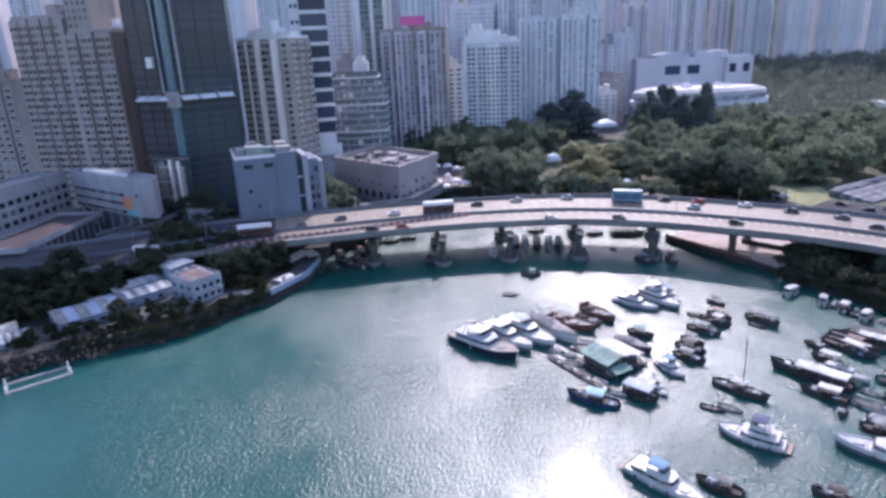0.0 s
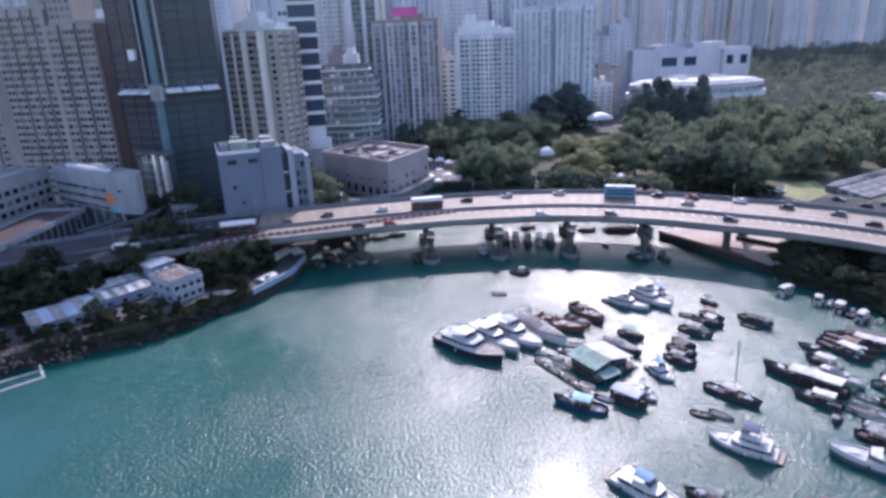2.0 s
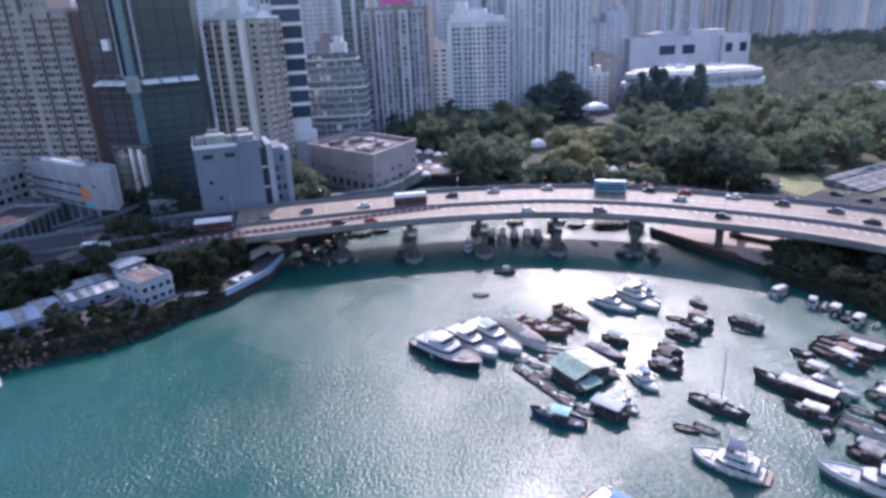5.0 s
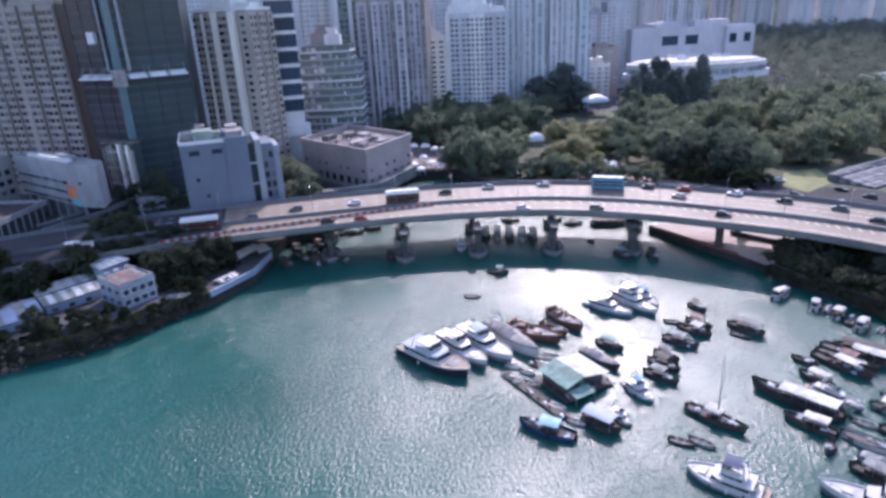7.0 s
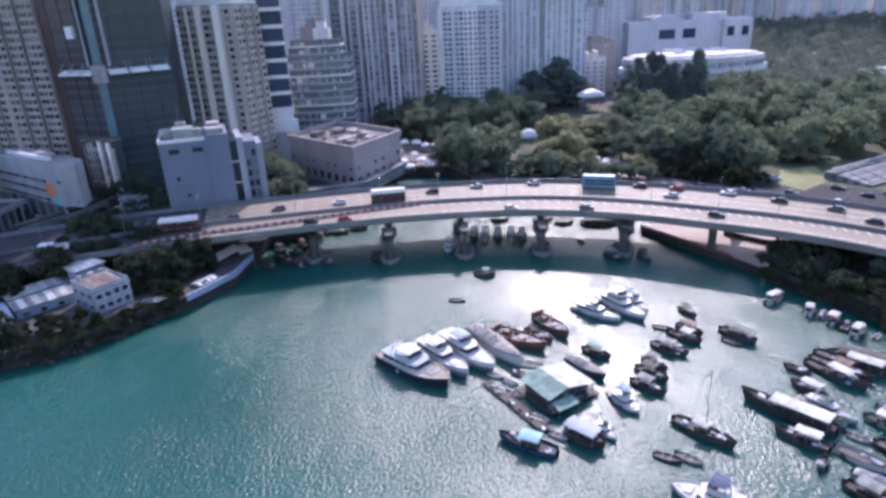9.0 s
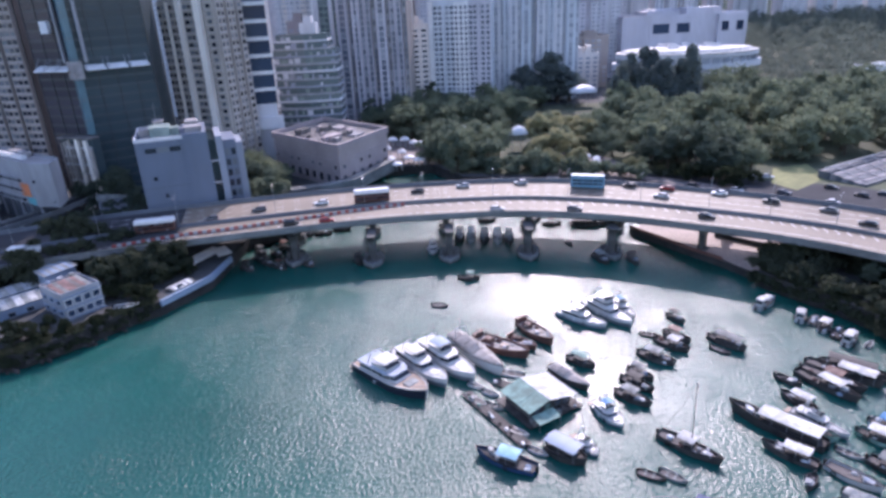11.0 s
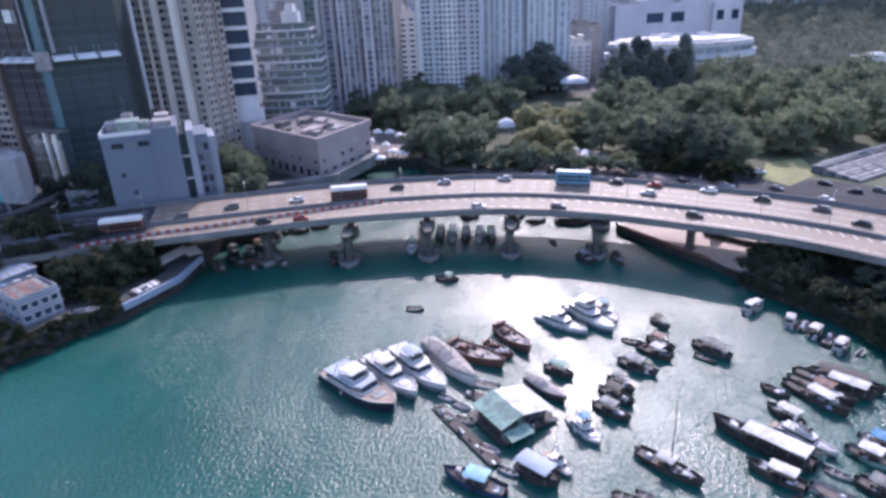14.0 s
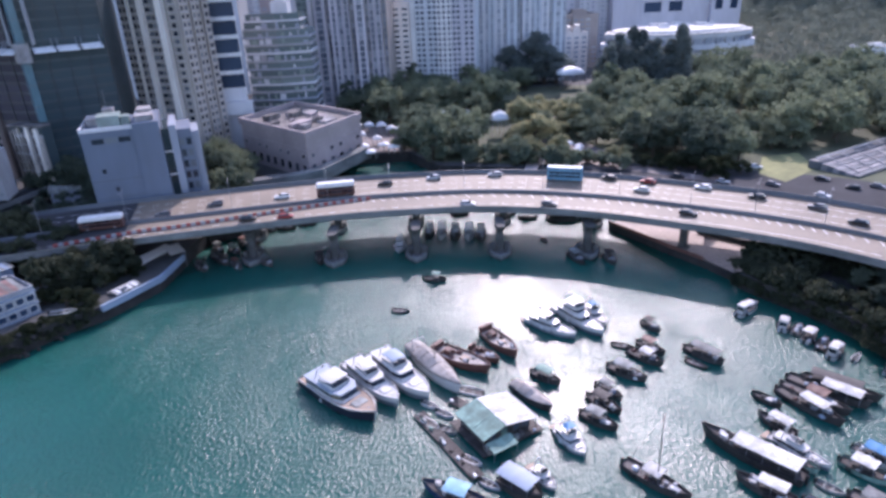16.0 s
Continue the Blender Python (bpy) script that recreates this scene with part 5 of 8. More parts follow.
    part("swim_platform", bm, TEAK, ob)
    for k in range(3):
        for sgn in (-1, 1):
            bm = bmesh.new()
            x = -L * 0.3 + k * L * 0.22
            tube(bm, (x, sgn * (B / 2 + 0.16), free * 0.35), (x, sgn * (B / 2 + 0.16), free * 0.35 + 0.7), 0.15, n=8)
            part("fender", bm, WHITE if k % 2 else NAVY, ob)
    return ob


def arched_roof(ob, name, x0, x1, w, z, arch, material, label="", slabs=6):
    bm = bmesh.new()
    ys = [-w / 2 + w * k / slabs for k in range(slabs + 1)]
    rings = []
    for k in range(5):
        x = x0 + (x1 - x0) * k / 4
        sag = -0.05 * (k % 2)
        rings.append([(x, y, z + sag + arch * (1 - (2 * y / w) ** 2)) for y in ys] + [(x, y, z + sag - 0.07 + arch * (1 - (2 * y / w) ** 2)) for y in ys[::-1]])
    loft(bm, rings)
    return part(name, bm, material, ob, label)


TYRES = {}


def tyre(ob, x, y, z, r=0.33):
    key = round(r, 2)
    if key not in TYRES:
        bm = bmesh.new()
        n, k = 10, 5
        ring = [[bm.verts.new(((r + 0.11 * math.cos(6.28319 * j / k)) * math.cos(6.28319 * i / n), 0.11 * math.sin(6.28319 * j / k), (r + 0.11 * math.cos(6.28319 * j / k)) * math.sin(6.28319 * i / n))) for j in range(k)] for i in range(n)]
        for i in range(n):
            for j in range(k):
                bm.faces.new((ring[i][j], ring[i][(j + 1) % k], ring[(i + 1) % n][(j + 1) % k], ring[(i + 1) % n][j]))
        TYRES[key] = finish("tyre_fender", bm, RUBBER)
    share("tyre_fender", TYRES[key], ob, Matrix.Translation((x, y, z)))


def sampan(label, stern, bow_pt, wood=None, roof=None, roof_span=(-0.3, 0.15), cab=False, mast=0.0, beam=None, name="sampan", inner=None, clutter=3, seed=1, high=1.0, trim=0.87, cover=None, stern_gear=False):
    """A working boat: sheered timber hull, canopy on posts, wheelhouse, gear on deck and tyre fenders."""
    rnd = random.Random(seed)
    m, L = boat_pose(stern, bow_pt, trim)
    B = beam or min(0.4 * L, 1.3 + 0.22 * L)
    ob = thing(name, m, label, "boat", "moored boats")
    wood = wood or DARKWOOD
    free, bow = 0.5 * high + 0.035 * L, 0.75 * high + 0.085 * L
    rr = hull(ob, L, B, free, bow, wood, wood, stern=0.75, fine=2.4, deck_mat=inner or WORKDECK, split=0.3, deck_drop=0.35)
    z = free - 0.34
    for sgn in (-1, 1):
        bm = bmesh.new()
        loft(bm, [[(x + o + 0.02, sgn * (w - 0.08), g + 0.003), (x + o + 0.02, sgn * (w + 0.07), g + 0.003), (x + o + 0.02, sgn * (w + 0.07), g + 0.1), (x + o + 0.02, sgn * (w - 0.08), g + 0.1)] for x, w, g, o in rr])
        part("gunwale", bm, RUBBER if wood is not REDWOOD else REDWOOD, ob)
    if cab:
        cabin(ob, "wheelhouse", -L * 0.36, -L * 0.08, B * 0.62, z, z + 2.0, GEL if cab is True else cab, front=0.15, back=0.05, tumble=0.95, nose=0.95)
        bm = bmesh.new()
        box(bm, -L * 0.38, -L * 0.05, -B * 0.36, B * 0.36, z + 2.004, z + 2.12)
        part("wheelhouse_roof", bm, roof or WHITE, ob)
    if roof:
        x0, x1 = L * roof_span[0], L * roof_span[1]
        if not cab:
            arched_roof(ob, "canopy", x0, x1, B * 0.86, z + 1.95, 0.12 if roof is PALE_SHEET else 0.2, roof)
            n = max(2, int((x1 - x0) / 2.0))
            for k in range(n + 1):
                for sgn in (-1, 1):
                    bm = bmesh.new()
                    x = x0 + 0.1 + (x1 - x0 - 0.2) * k / n
                    tube(bm, (x, sgn * B * 0.40, z), (x, sgn * B * 0.40, z + 1.95), 0.045, n=5)
                    part("canopy_post", bm, STEEL, ob)
            bm = bmesh.new()
            box(bm, x0 + 0.3, x1 - 0.4, -B * 0.24, B * 0.24, z + 0.003, z + 0.75)
            part("deck_locker", bm, DARKWOOD, ob)
        else:
            arched_roof(ob, "canopy", L * -0.04, L * 0.2, B * 0.8, z + 1.8, 0.2, roof)
            for x in (-L * 0.02, L * 0.18):
                for sgn in (-1, 1):
                    bm = bmesh.new()
                    tube(bm, (x, sgn * B * 0.37, z), (x, sgn * B * 0.37, z + 1.8), 0.045, n=5)
                    part("canopy_post", bm, STEEL, ob)
    for k in range(clutter):
        x, y = L * rnd.uniform(0.12, 0.36), B * rnd.uniform(-0.2, 0.2)
        s = rnd.uniform(0.25, 0.55)
        bm = bmesh.new()
        zz = z + (bow - free) * max(0, (x / L + 0.25) / 0.75) ** 1.8
        if k % 3 == 0:
            tube(bm, (x, y, zz), (x, y, zz + 0.75), s * 0.8, n=9)
            part("drum", bm, rnd.choice((WORKDECK, TARP, DIM_WHITE, AGED_BLUE, RUBBER, DIM_WHITE)), ob)
        else:
            box(bm, x - s, x + s, y - s * 0.8, y + s * 0.8, zz, zz + s * 1.1)
            box(bm, x - s - 0.04, x + s + 0.04, y - s * 0.8 - 0.04, y + s * 0.8 + 0.04, zz + s * 1.1, zz + s * 1.1 + 0.06)
            part("crate", bm, (WHITE, DIM_WHITE, PALE_SHEET)[k % 3], ob)
    if stern_gear:
        # raised timber stern: transom boards, engine box, gantries, winch posts and heaped nets
        bm = bmesh.new()
        loft(bm, [[(-L * 0.5, -B * 0.36, zz), (-L * 0.5, B * 0.36, zz), (-L * 0.44, B * 0.36, zz), (-L * 0.44, -B * 0.36, zz)] for zz in (z, free + 0.9)])
        part("transom", bm, wood, ob)
        bm = bmesh.new()
        loft(bm, [[(x, -B * 0.2, z), (x, B * 0.2, z), (x, B * 0.15, z + 0.95), (x, -B * 0.15, z + 0.95)] for x in (-L * 0.30, -L * 0.16)])
        part("engine_box", bm, wood, ob)
        for x in (-L * 0.36, -L * 0.12):
            bm = bmesh.new()
            for sgn in (-1, 1):
                tube(bm, (x, sgn * B * 0.36, z), (x, sgn * B * 0.26, z + 2.1), 0.08, n=5)
            tube(bm, (x, -B * 0.27, z + 2.1), (x, B * 0.27, z + 2.1), 0.07, n=5)
            part("gantry", bm, DARKWOOD, ob)
        for k in range(9):
            bm = bmesh.new()
            x0, y0 = -L * rnd.uniform(0.06, 0.42), B * rnd.choice((-1, 1)) * rnd.uniform(0.18, 0.34)
            if k % 2:
                tube(bm, (x0, y0, z), (x0 + rnd.uniform(-0.4, 0.4), y0, z + rnd.uniform(1.2, 2.4)), 0.08, 0.05, 6)
                part("winch_post", bm, DARKWOOD, ob)
            else:
                q = rnd.uniform(0.45, 0.8)
                loft(bm, [[(x0 + q * f * math.cos(a) * rnd.uniform(0.8, 1.2), y0 * 0.8 + 0.7 * q * f * math.sin(a), z + 0.02 + hh) for a in [6.28319 * i / 8 for i in range(8)]] for f, hh in ((1.0, 0), (0.9, q * 0.5), (0.4, q * 0.95))])
                part("fishing_net", bm, rnd.choice((REDWOOD, RED_SHEET, DARKWOOD)), ob)
        bm = bmesh.new()
        box(bm, L * 0.02, L * 0.14, -B * 0.16, B * 0.16, z + 0.15, z + 0.55)
        part("hatch", bm, TEAK, ob)
    if cover:
        bm = bmesh.new()
        rings = []
        for k, (x, w, zg, over) in enumerate(rr):
            up = (0.5 + 0.055 * L) * (0.3, 0.75, 0.8, 1.15, 1.2, 1.1, 0.62, 0.55, 0.42, 0.36, 0.2)[k]
            ww = w * 0.97
            rings.append([(x + over * 0.9, ww * math.cos(a), zg + 0.02 + up * (0.45 * math.sin(a) ** 0.6 + 0.55 * (1 - abs(math.cos(a)))) * (1 + 0.1 * (k % 2))) for a in [math.pi * i / 8 for i in range(9)]] + [(x + over * 0.9, 0, zg - 0.2)])
        loft(bm, rings)
        part("cover", bm, cover, ob, "fitted tarpaulin cover")
        if L > 11:
            # signal arch and stub mast standing through the cover, lashings across it
            top = free + 0.5 + 0.055 * L
            bm = bmesh.new()
            for sgn in (-1, 1):
                tube(bm, (-L * 0.3, sgn * B * 0.34, free), (-L * 0.34, sgn * B * 0.26, top + 1.1), 0.11, n=6)
            tube(bm, (-L * 0.34, -B * 0.27, top + 1.1), (-L * 0.34, B * 0.27, top + 1.1), 0.13, n=6)
            tube(bm, (-L * 0.34, 0, top + 1.1), (-L * 0.35, 0, top + 3.4), 0.07, 0.04, 6)
            part("signal_arch", bm, GEL, ob)
            for k in (2, 4, 6, 8):
                bm = bmesh.new()
                ring = rings[k][:9]
                for p, q in zip(ring, ring[1:]):
                    tube(bm, (p[0], p[1], p[2] + 0.04), (q[0], q[1], q[2] + 0.04), 0.05, n=4)
                part("lashing", bm, WORKDECK, ob)
    for k in range(clutter + 2 if clutter else 0):
        bm = bmesh.new()
        x0, y0, ang = L * rnd.uniform(-0.4, 0.3), B * rnd.uniform(-0.3, 0.3), rnd.uniform(-0.5, 0.5)
        if k % 2:
            tube(bm, (x0, y0, z + 0.1), (x0 + math.cos(ang) * 1.6, y0 + math.sin(ang) * 1.2, z + rnd.uniform(0.6, 2.0)), 0.04, n=5)
            part("pole", bm, WORKDECK, ob)
        else:
            s = rnd.uniform(0.3, 0.65)
            loft(bm, [[(x0 + s * f * math.cos(a) * rnd.uniform(0.8, 1.2), y0 + 0.8 * s * f * math.sin(a), z + 0.02 + h) for a in [6.28319 * i / 7 for i in range(7)]] for f, h in ((1.0, 0), (0.9, s * 0.5), (0.45, s * 0.85))])
            part("gear_sack", bm, rnd.choice((TARP, WORKDECK, AGED_BLUE, WHITE, REDWOOD, WHITE, PALE_SHEET, WHITE)), ob)
    for k in range(2):
        tyre(ob, -L * 0.28 + k * L * 0.24, (-1, 1)[k] * (B / 2 + 0.1), free * 0.6)
    bm = bmesh.new()
    box(bm, -L * 0.5 - 0.45, -L * 0.5 - 0.02, -0.18, 0.18, -0.3, free + 0.35)
    part("outboard_motor", bm, RUBBER, ob)
    if mast:
        bm = bmesh.new()
        tube(bm, (L * 0.05, 0, z), (L * 0.03, 0, z + mast), 0.11, 0.05, 7)
        part("mast", bm, WORKDECK, ob)
        bm = bmesh.new()
        tube(bm, (L * 0.05, 0, z + 1.6), (-L * 0.35, 0, z + 1.9), 0.06, 0.05, 6)
        part("boom", bm, STEEL, ob)
        for x, y in ((L * 0.48, 0), (-L * 0.45, B * 0.3), (-L * 0.45, -B * 0.3)):
            bm = bmesh.new()
            tube(bm, (x, y, free), (L * 0.03, 0, z + mast * 0.95), 0.008, n=3)
            part("stay", bm, RUBBER, ob)
    return ob


def dinghy(label, stern, bow_pt, material, beam=None, seed=1):
    m, L = boat_pose(stern, bow_pt)
    B = beam or 0.42 * L
    ob = thing("dinghy", m, label, "boat", "moored boats")
    hull(ob, L, B, 0.45, 0.65, material, material, stern=0.85, fine=2.5, deck_mat=WORKDECK, deck_drop=0.3)
    for x in (-L * 0.25, L * 0.05):
        bm = bmesh.new()
        box(bm, x, x + 0.3, -B * 0.44, B * 0.44, 0.32, 0.40)
        part("thwart", bm, TARP, ob)
    bm = bmesh.new()
    box(bm, -L * 0.5 - 0.3, -L * 0.5 + 0.05, -0.14, 0.14, -0.2, 0.85)
    part("outboard_motor", bm, RUBBER, ob)
    return ob


# raft of yachts
motor_yacht("white motor yacht with navy lower hull and pale blue-grey cabin roof", (2.2, 143.6), (15.8, 130.2), 6.6, navy=True, decks=1, roof_mat=PALE_ROOF)
motor_yacht("white flybridge motor cruiser moored between two yachts", (9.4, 147.4), (19.7, 133.6), 4.6, decks=1, hardtop=True)
motor_yacht("white motor yacht with a grey-blue foredeck cover", (14.4, 150.0), (25.2, 135.0), 5.2, decks=1, canopy=AGED_BLUE)
sampan("grey tarpaulin-covered cruiser in the yacht raft", (22.0, 152.8), (30.8, 136.8), wood=GEL, beam=4.8, name="covered_cruiser", clutter=0, seed=3, mast=6.0, trim=1.0, cover=COVER_TAN, high=1.5)
sampan("red-brown wooden junk with a cluttered stern", (27.0, 151.6), (36.9, 142.8), wood=REDWOOD, beam=4.6, name="wooden_junk", inner=COVER_TAN, clutter=3, seed=4, high=1.5, trim=1.0, stern_gear=True)
sampan("small red-brown wooden boat beside the junk", (34.0, 151.6), (39.6, 145.6), wood=REDWOOD, name="wooden_boat", inner=COVER_TAN, clutter=6, seed=5, stern_gear=True)
sampan("red-brown wooden junk with a raised stern", (37.6, 157.8), (43.0, 147.6), wood=REDWOOD, beam=4.0, name="wooden_junk", inner=COVER_TAN, clutter=3, seed=6, high=1.5, trim=1.0, stern_gear=True)
# cruisers near the glitter's far end
motor_yacht("white motor cruiser with dark hull windows", (47.6, 162.2), (56.2, 153.6), 3.4, decks=1, hardtop=True)
motor_yacht("pale blue and white flybridge cruiser", (55.0, 166.4), (62.2, 153.8), 4.2, decks=2)
motor_yacht("blue-grey small cabin cruiser", (61.0, 166.2), (64.0, 157.5), 3.0, decks=1, canopy=BLUE_TARP)
# single cruisers in front
motor_yacht("white motor cruiser with a bright blue canopy", (30.0, 90.2), (38.6, 80.2), 4.0, decks=1, canopy=BLUE_TARP)
motor_yacht("white flybridge cruiser with faded navy covers and dark windows", (58.6, 93.2), (49.8, 99.8), 4.8, decks=2, canopy=NAVY_COVER)
motor_yacht("white motor cruiser with a clean foredeck", (80.5, 84.6), (68.0, 94.2), 4.4, decks=1)
sampan("dark sampan with crates tied beside a cruiser", (46.0, 81.6), (39.8, 86.2), roof=TARP, roof_span=(-0.3, 0.05), seed=8, clutter=5)
sampan("dark work boat with a small canopy", (61.8, 78.6), (56.6, 82.4), roof=DARKWOOD, seed=9)
sampan("blue fishing boat with a pale blue canopy", (34.2, 108.4), (24.2, 114.0), wood=BLUE_HULL, roof=PALE_CYAN, roof_span=(-0.22, 0.15), beam=3.4, name="fishing_boat", clutter=4, seed=10, cab=False)
sampan("covered work barge with a pale sheet roof", (36.2, 115.2), (42.0, 109.4), wood=DARKWOOD, roof=AGED_BLUE, roof_span=(-0.48, 0.35), beam=4.0, name="covered_barge", seed=11, clutter=1, high=1.4)
motor_yacht("small white cabin boat with grey cover", (41.6, 116.2), (44.2, 111.6), 2.2, decks=1, hardtop=False)
motor_yacht("small white cruiser with a blue cover", (47.4, 125.4), (50.2, 118.6), 3.3, decks=1, canopy=BLUE_TARP)
sampan("grey low covered boat", (41.4, 138.4), (46.8, 130.2), wood=DARKWOOD, beam=3.2, cover=COVER_TAN, seed=12, clutter=0, trim=1.0)
sampan("small green-grey covered boat", (45.2, 142.4), (50.2, 137.4), wood=DARKWOOD, roof=GREEN_SHEET, roof_span=(-0.3, 0.25), seed=13, clutter=1)
# sampans on the open water
sampan("dark double-hulled sampan with a grey canopy", (51.8, 129.6), (57.2, 123.8), roof=TARP, seed=14, beam=2.6)
sampan("dark sampan with heaped gear", (54.2, 134.2), (59.0, 128.0), roof=DARKWOOD, seed=15)
sampan("small dark sampan with a patched cover", (56.6, 137.2), (60.2, 131.8), roof=TARP, seed=16)
dinghy("small dark dinghy on the open water", (63.4, 150.4), (67.2, 148.6), DARKWOOD)
sampan("sampan with a white foredeck and reddish gear", (65.6, 148.2), (71.0, 141.6), roof=PALE_SHEET, roof_span=(-0.1, 0.25), seed=17)
sampan("dark long sampan with a grey cover", (60.2, 143.2), (66.4, 137.0), roof=TARP, seed=18)
sampan("dark sampan with a small wheelhouse", (68.6, 151.0), (72.6, 145.2), roof=REDWOOD, seed=19)
sampan("small dark moored boat", (72.0, 158.6), (74.6, 153.8), roof=DARKWOOD, seed=20)
sampan("dark sampan with a long grey canopy", (77.2, 148.4), (82.6, 141.0), roof=TARP, roof_span=(-0.3, 0.42), seed=21, beam=2.8)
dinghy("small dinghy tied beside a sampan", (76.2, 143.6), (78.8, 140.4), DARKWOOD)
sampan("small white cabin boat by the overgrown bank", (93.2, 159.0), (99.6, 163.2), wood=GEL, cab=True, roof=PALE_SHEET, seed=22, clutter=1, trim=1.0, beam=2.4)
sampan("dark motor boat crossing by the shadow", (24.2, 185.2), (30.2, 183.2), wood=DARKWOOD, roof=GREEN_SHEET, roof_span=(-0.1, 0.25), seed=23, clutter=0)
dinghy("small dark green box-like dinghy", (17.2, 169.4), (20.9, 168.2), NAVY, 2.0)
dinghy("dark dinghy beside the cruiser", (49.6, 107.6), (53.2, 105.4), DARKWOOD)
dinghy("small boat with a tender tied on", (53.2, 107.6), (56.2, 104.6), TARP)
sampan("dark sailing work boat with a tall mast", (55.4, 117.0), (63.4, 107.8), wood=DARKWOOD, roof=PALE_SHEET, roof_span=(-0.15, 0.12), mast=12.5, beam=3.0, name="sailing_work_boat", seed=24, clutter=5)
# long covered barge and its neighbours
sampan("long dark barge under a white sheet canopy", (81.6, 110.4), (71.0, 122.4), wood=DARKWOOD, roof=PALE_SHEET, roof_span=(-0.45, 0.2), beam=4.0, name="covered_barge", seed=25, clutter=6, high=1.3, trim=0.95)
sampan("dark sampan with a white canopy beside the barge", (78.2, 106.2), (71.6, 112.6), roof=PALE_SHEET, roof_span=(-0.35, 0.15), beam=2.7, seed=26)
motor_yacht("small white cabin boat beside the barge", (81.0, 120.6), (86.2, 112.9), 2.4, decks=1, hardtop=False)
sampan("low grey-green boat beside the barge", (78.6, 119.6), (84.2, 111.8), wood=GREEN_SHEET, seed=27, clutter=2)
sampan("small sampan with a white canopy", (85.4, 120.2), (81.8, 126.4), roof=PALE_SHEET, roof_span=(-0.4, 0.2), seed=28)
sampan("dark small work boat with gear", (83.8, 132.2), (86.8, 127.6), seed=29, clutter=4)
sampan("dark work boat in a moored row", (88.2, 133.6), (94.2, 121.8), roof=PALE_SHEET, roof_span=(-0.1, 0.3), beam=3.0, seed=30, clutter=6)
sampan("dark work boat with red-brown gear", (89.8, 135.0), (97.0, 124.4), roof=REDWOOD, roof_span=(-0.1, 0.2), beam=3.0, seed=31, clutter=6)
sampan("long boat with a white canopy in a moored row", (91.6, 136.8), (101.4, 126.0), roof=PALE_SHEET, roof_span=(-0.05, 0.45), beam=3.4, seed=32, clutter=3)
sampan("dark long boat at the end of the row", (94.4, 136.6), (104.4, 127.6), roof=DARKWOOD, roof_span=(-0.4, 0.3), beam=3.0, seed=33)
# row along the overgrown bank
sampan("small white cabin boat moored to the bank", (99.4, 152.0), (102.4, 156.0), wood=GEL, cab=True, roof=PALE_SHEET, seed=40, clutter=1, trim=1.0, beam=2.4)
sampan("open grey work boat moored to the bank", (101.4, 150.6), (104.2, 153.4), wood=TARP, seed=41, clutter=3, trim=1.0, beam=2.4)
sampan("small white boat with a cover moored to the bank", (101.6, 147.4), (105.4, 150.6), wood=GEL, roof=PALE_SHEET, roof_span=(-0.3, 0.25), seed=42, clutter=1, trim=1.0, beam=2.4)
sampan("dark work boat moored to the bank", (103.0, 144.6), (106.2, 147.6), seed=43, clutter=4, trim=1.0, beam=2.4)
sampan("white cabin boat moored to the bank", (103.2, 141.4), (108.0, 145.4), wood=GEL, cab=True, roof=PALE_SHEET, seed=44, clutter=2, trim=1.0, beam=2.4)
dinghy("white dinghy moored to the bank", (107.2, 140.4), (109.6, 142.4), GEL)
sampan("small white boat at the bank", (110.4, 135.2), (114.6, 138.0), wood=GEL, roof=PALE_SHEET, seed=47, clutter=1, trim=1.0, beam=2.4)
# right-hand group
sampan("dark work boat with gear on deck", (76.2, 105.0), (73.2, 101.6), seed=50, clutter=5)
sampan("pale open work boat with gear", (79.0, 107.6), (84.0, 100.4), wood=GEL, seed=51, clutter=4)
sampan("boat under a long grey cover", (78.0, 101.6), (84.4, 92.4), wood=TARP, cover=TARP, beam=2.8, seed=52, clutter=0)
sampan("dark boat with a patched cover", (75.4, 99.4), (80.6, 92.4), roof=TARP, seed=53, clutter=4)
sampan("teal-hulled boat with a pale canopy", (88.8, 115.2), (94.0, 108.4), wood=GREEN_SHEET, roof=PALE_SHEET, seed=54, clutter=2)
sampan("white boat with a blue cover", (92.4, 117.6), (97.4, 111.0), wood=GEL, roof=BLUE_TARP, seed=55, clutter=2)
sampan("dark boat with a grey cover", (86.0, 108.4), (91.2, 101.0), roof=TARP, seed=56, clutter=4)
dinghy("small pale dinghy beside work boats", (83.0, 110.6), (85.6, 107.8), TARP)
# under and behind the flyover
motor_yacht("white motor boat beside a flyover pier", (17.6, 209.6), (17.4, 202.4), 2.9, decks=1)
for k, (x, y) in enumerate(((26.0, 216.5), (29.6, 215.6), (33.6, 214), (37.8, 213.6), (41.2, 212.4))):
    sampan(("dark work boat behind the flyover piers", "white cabin boat behind the flyover piers")[k % 2], (x + 0.5, y + 4.8), (x - 0.3, y - 5.2), wood=(DARKWOOD, GEL)[k % 2], cab=True, roof=(PALE_SHEET, WHITE)[k % 2], seed=60 + k, clutter=3, beam=3.1, high=1.3, trim=1.0)
sampan("dark work boat tied to a flyover pier", (64.2, 197.0), (66.6, 188.6), roof=TARP, beam=3.0, seed=66, clutter=5)
sampan("dark work boat with gear tied to a flyover pier", (73.6, 195.2), (74.4, 187.4), roof=DARKWOOD, beam=2.8, seed=67, clutter=5)
sampan("dark sampan tied to a flyover pier", (-5.0, 203.4), (-4.0, 196.6), roof=DARKWOOD, beam=2.6, seed=68, clutter=4)
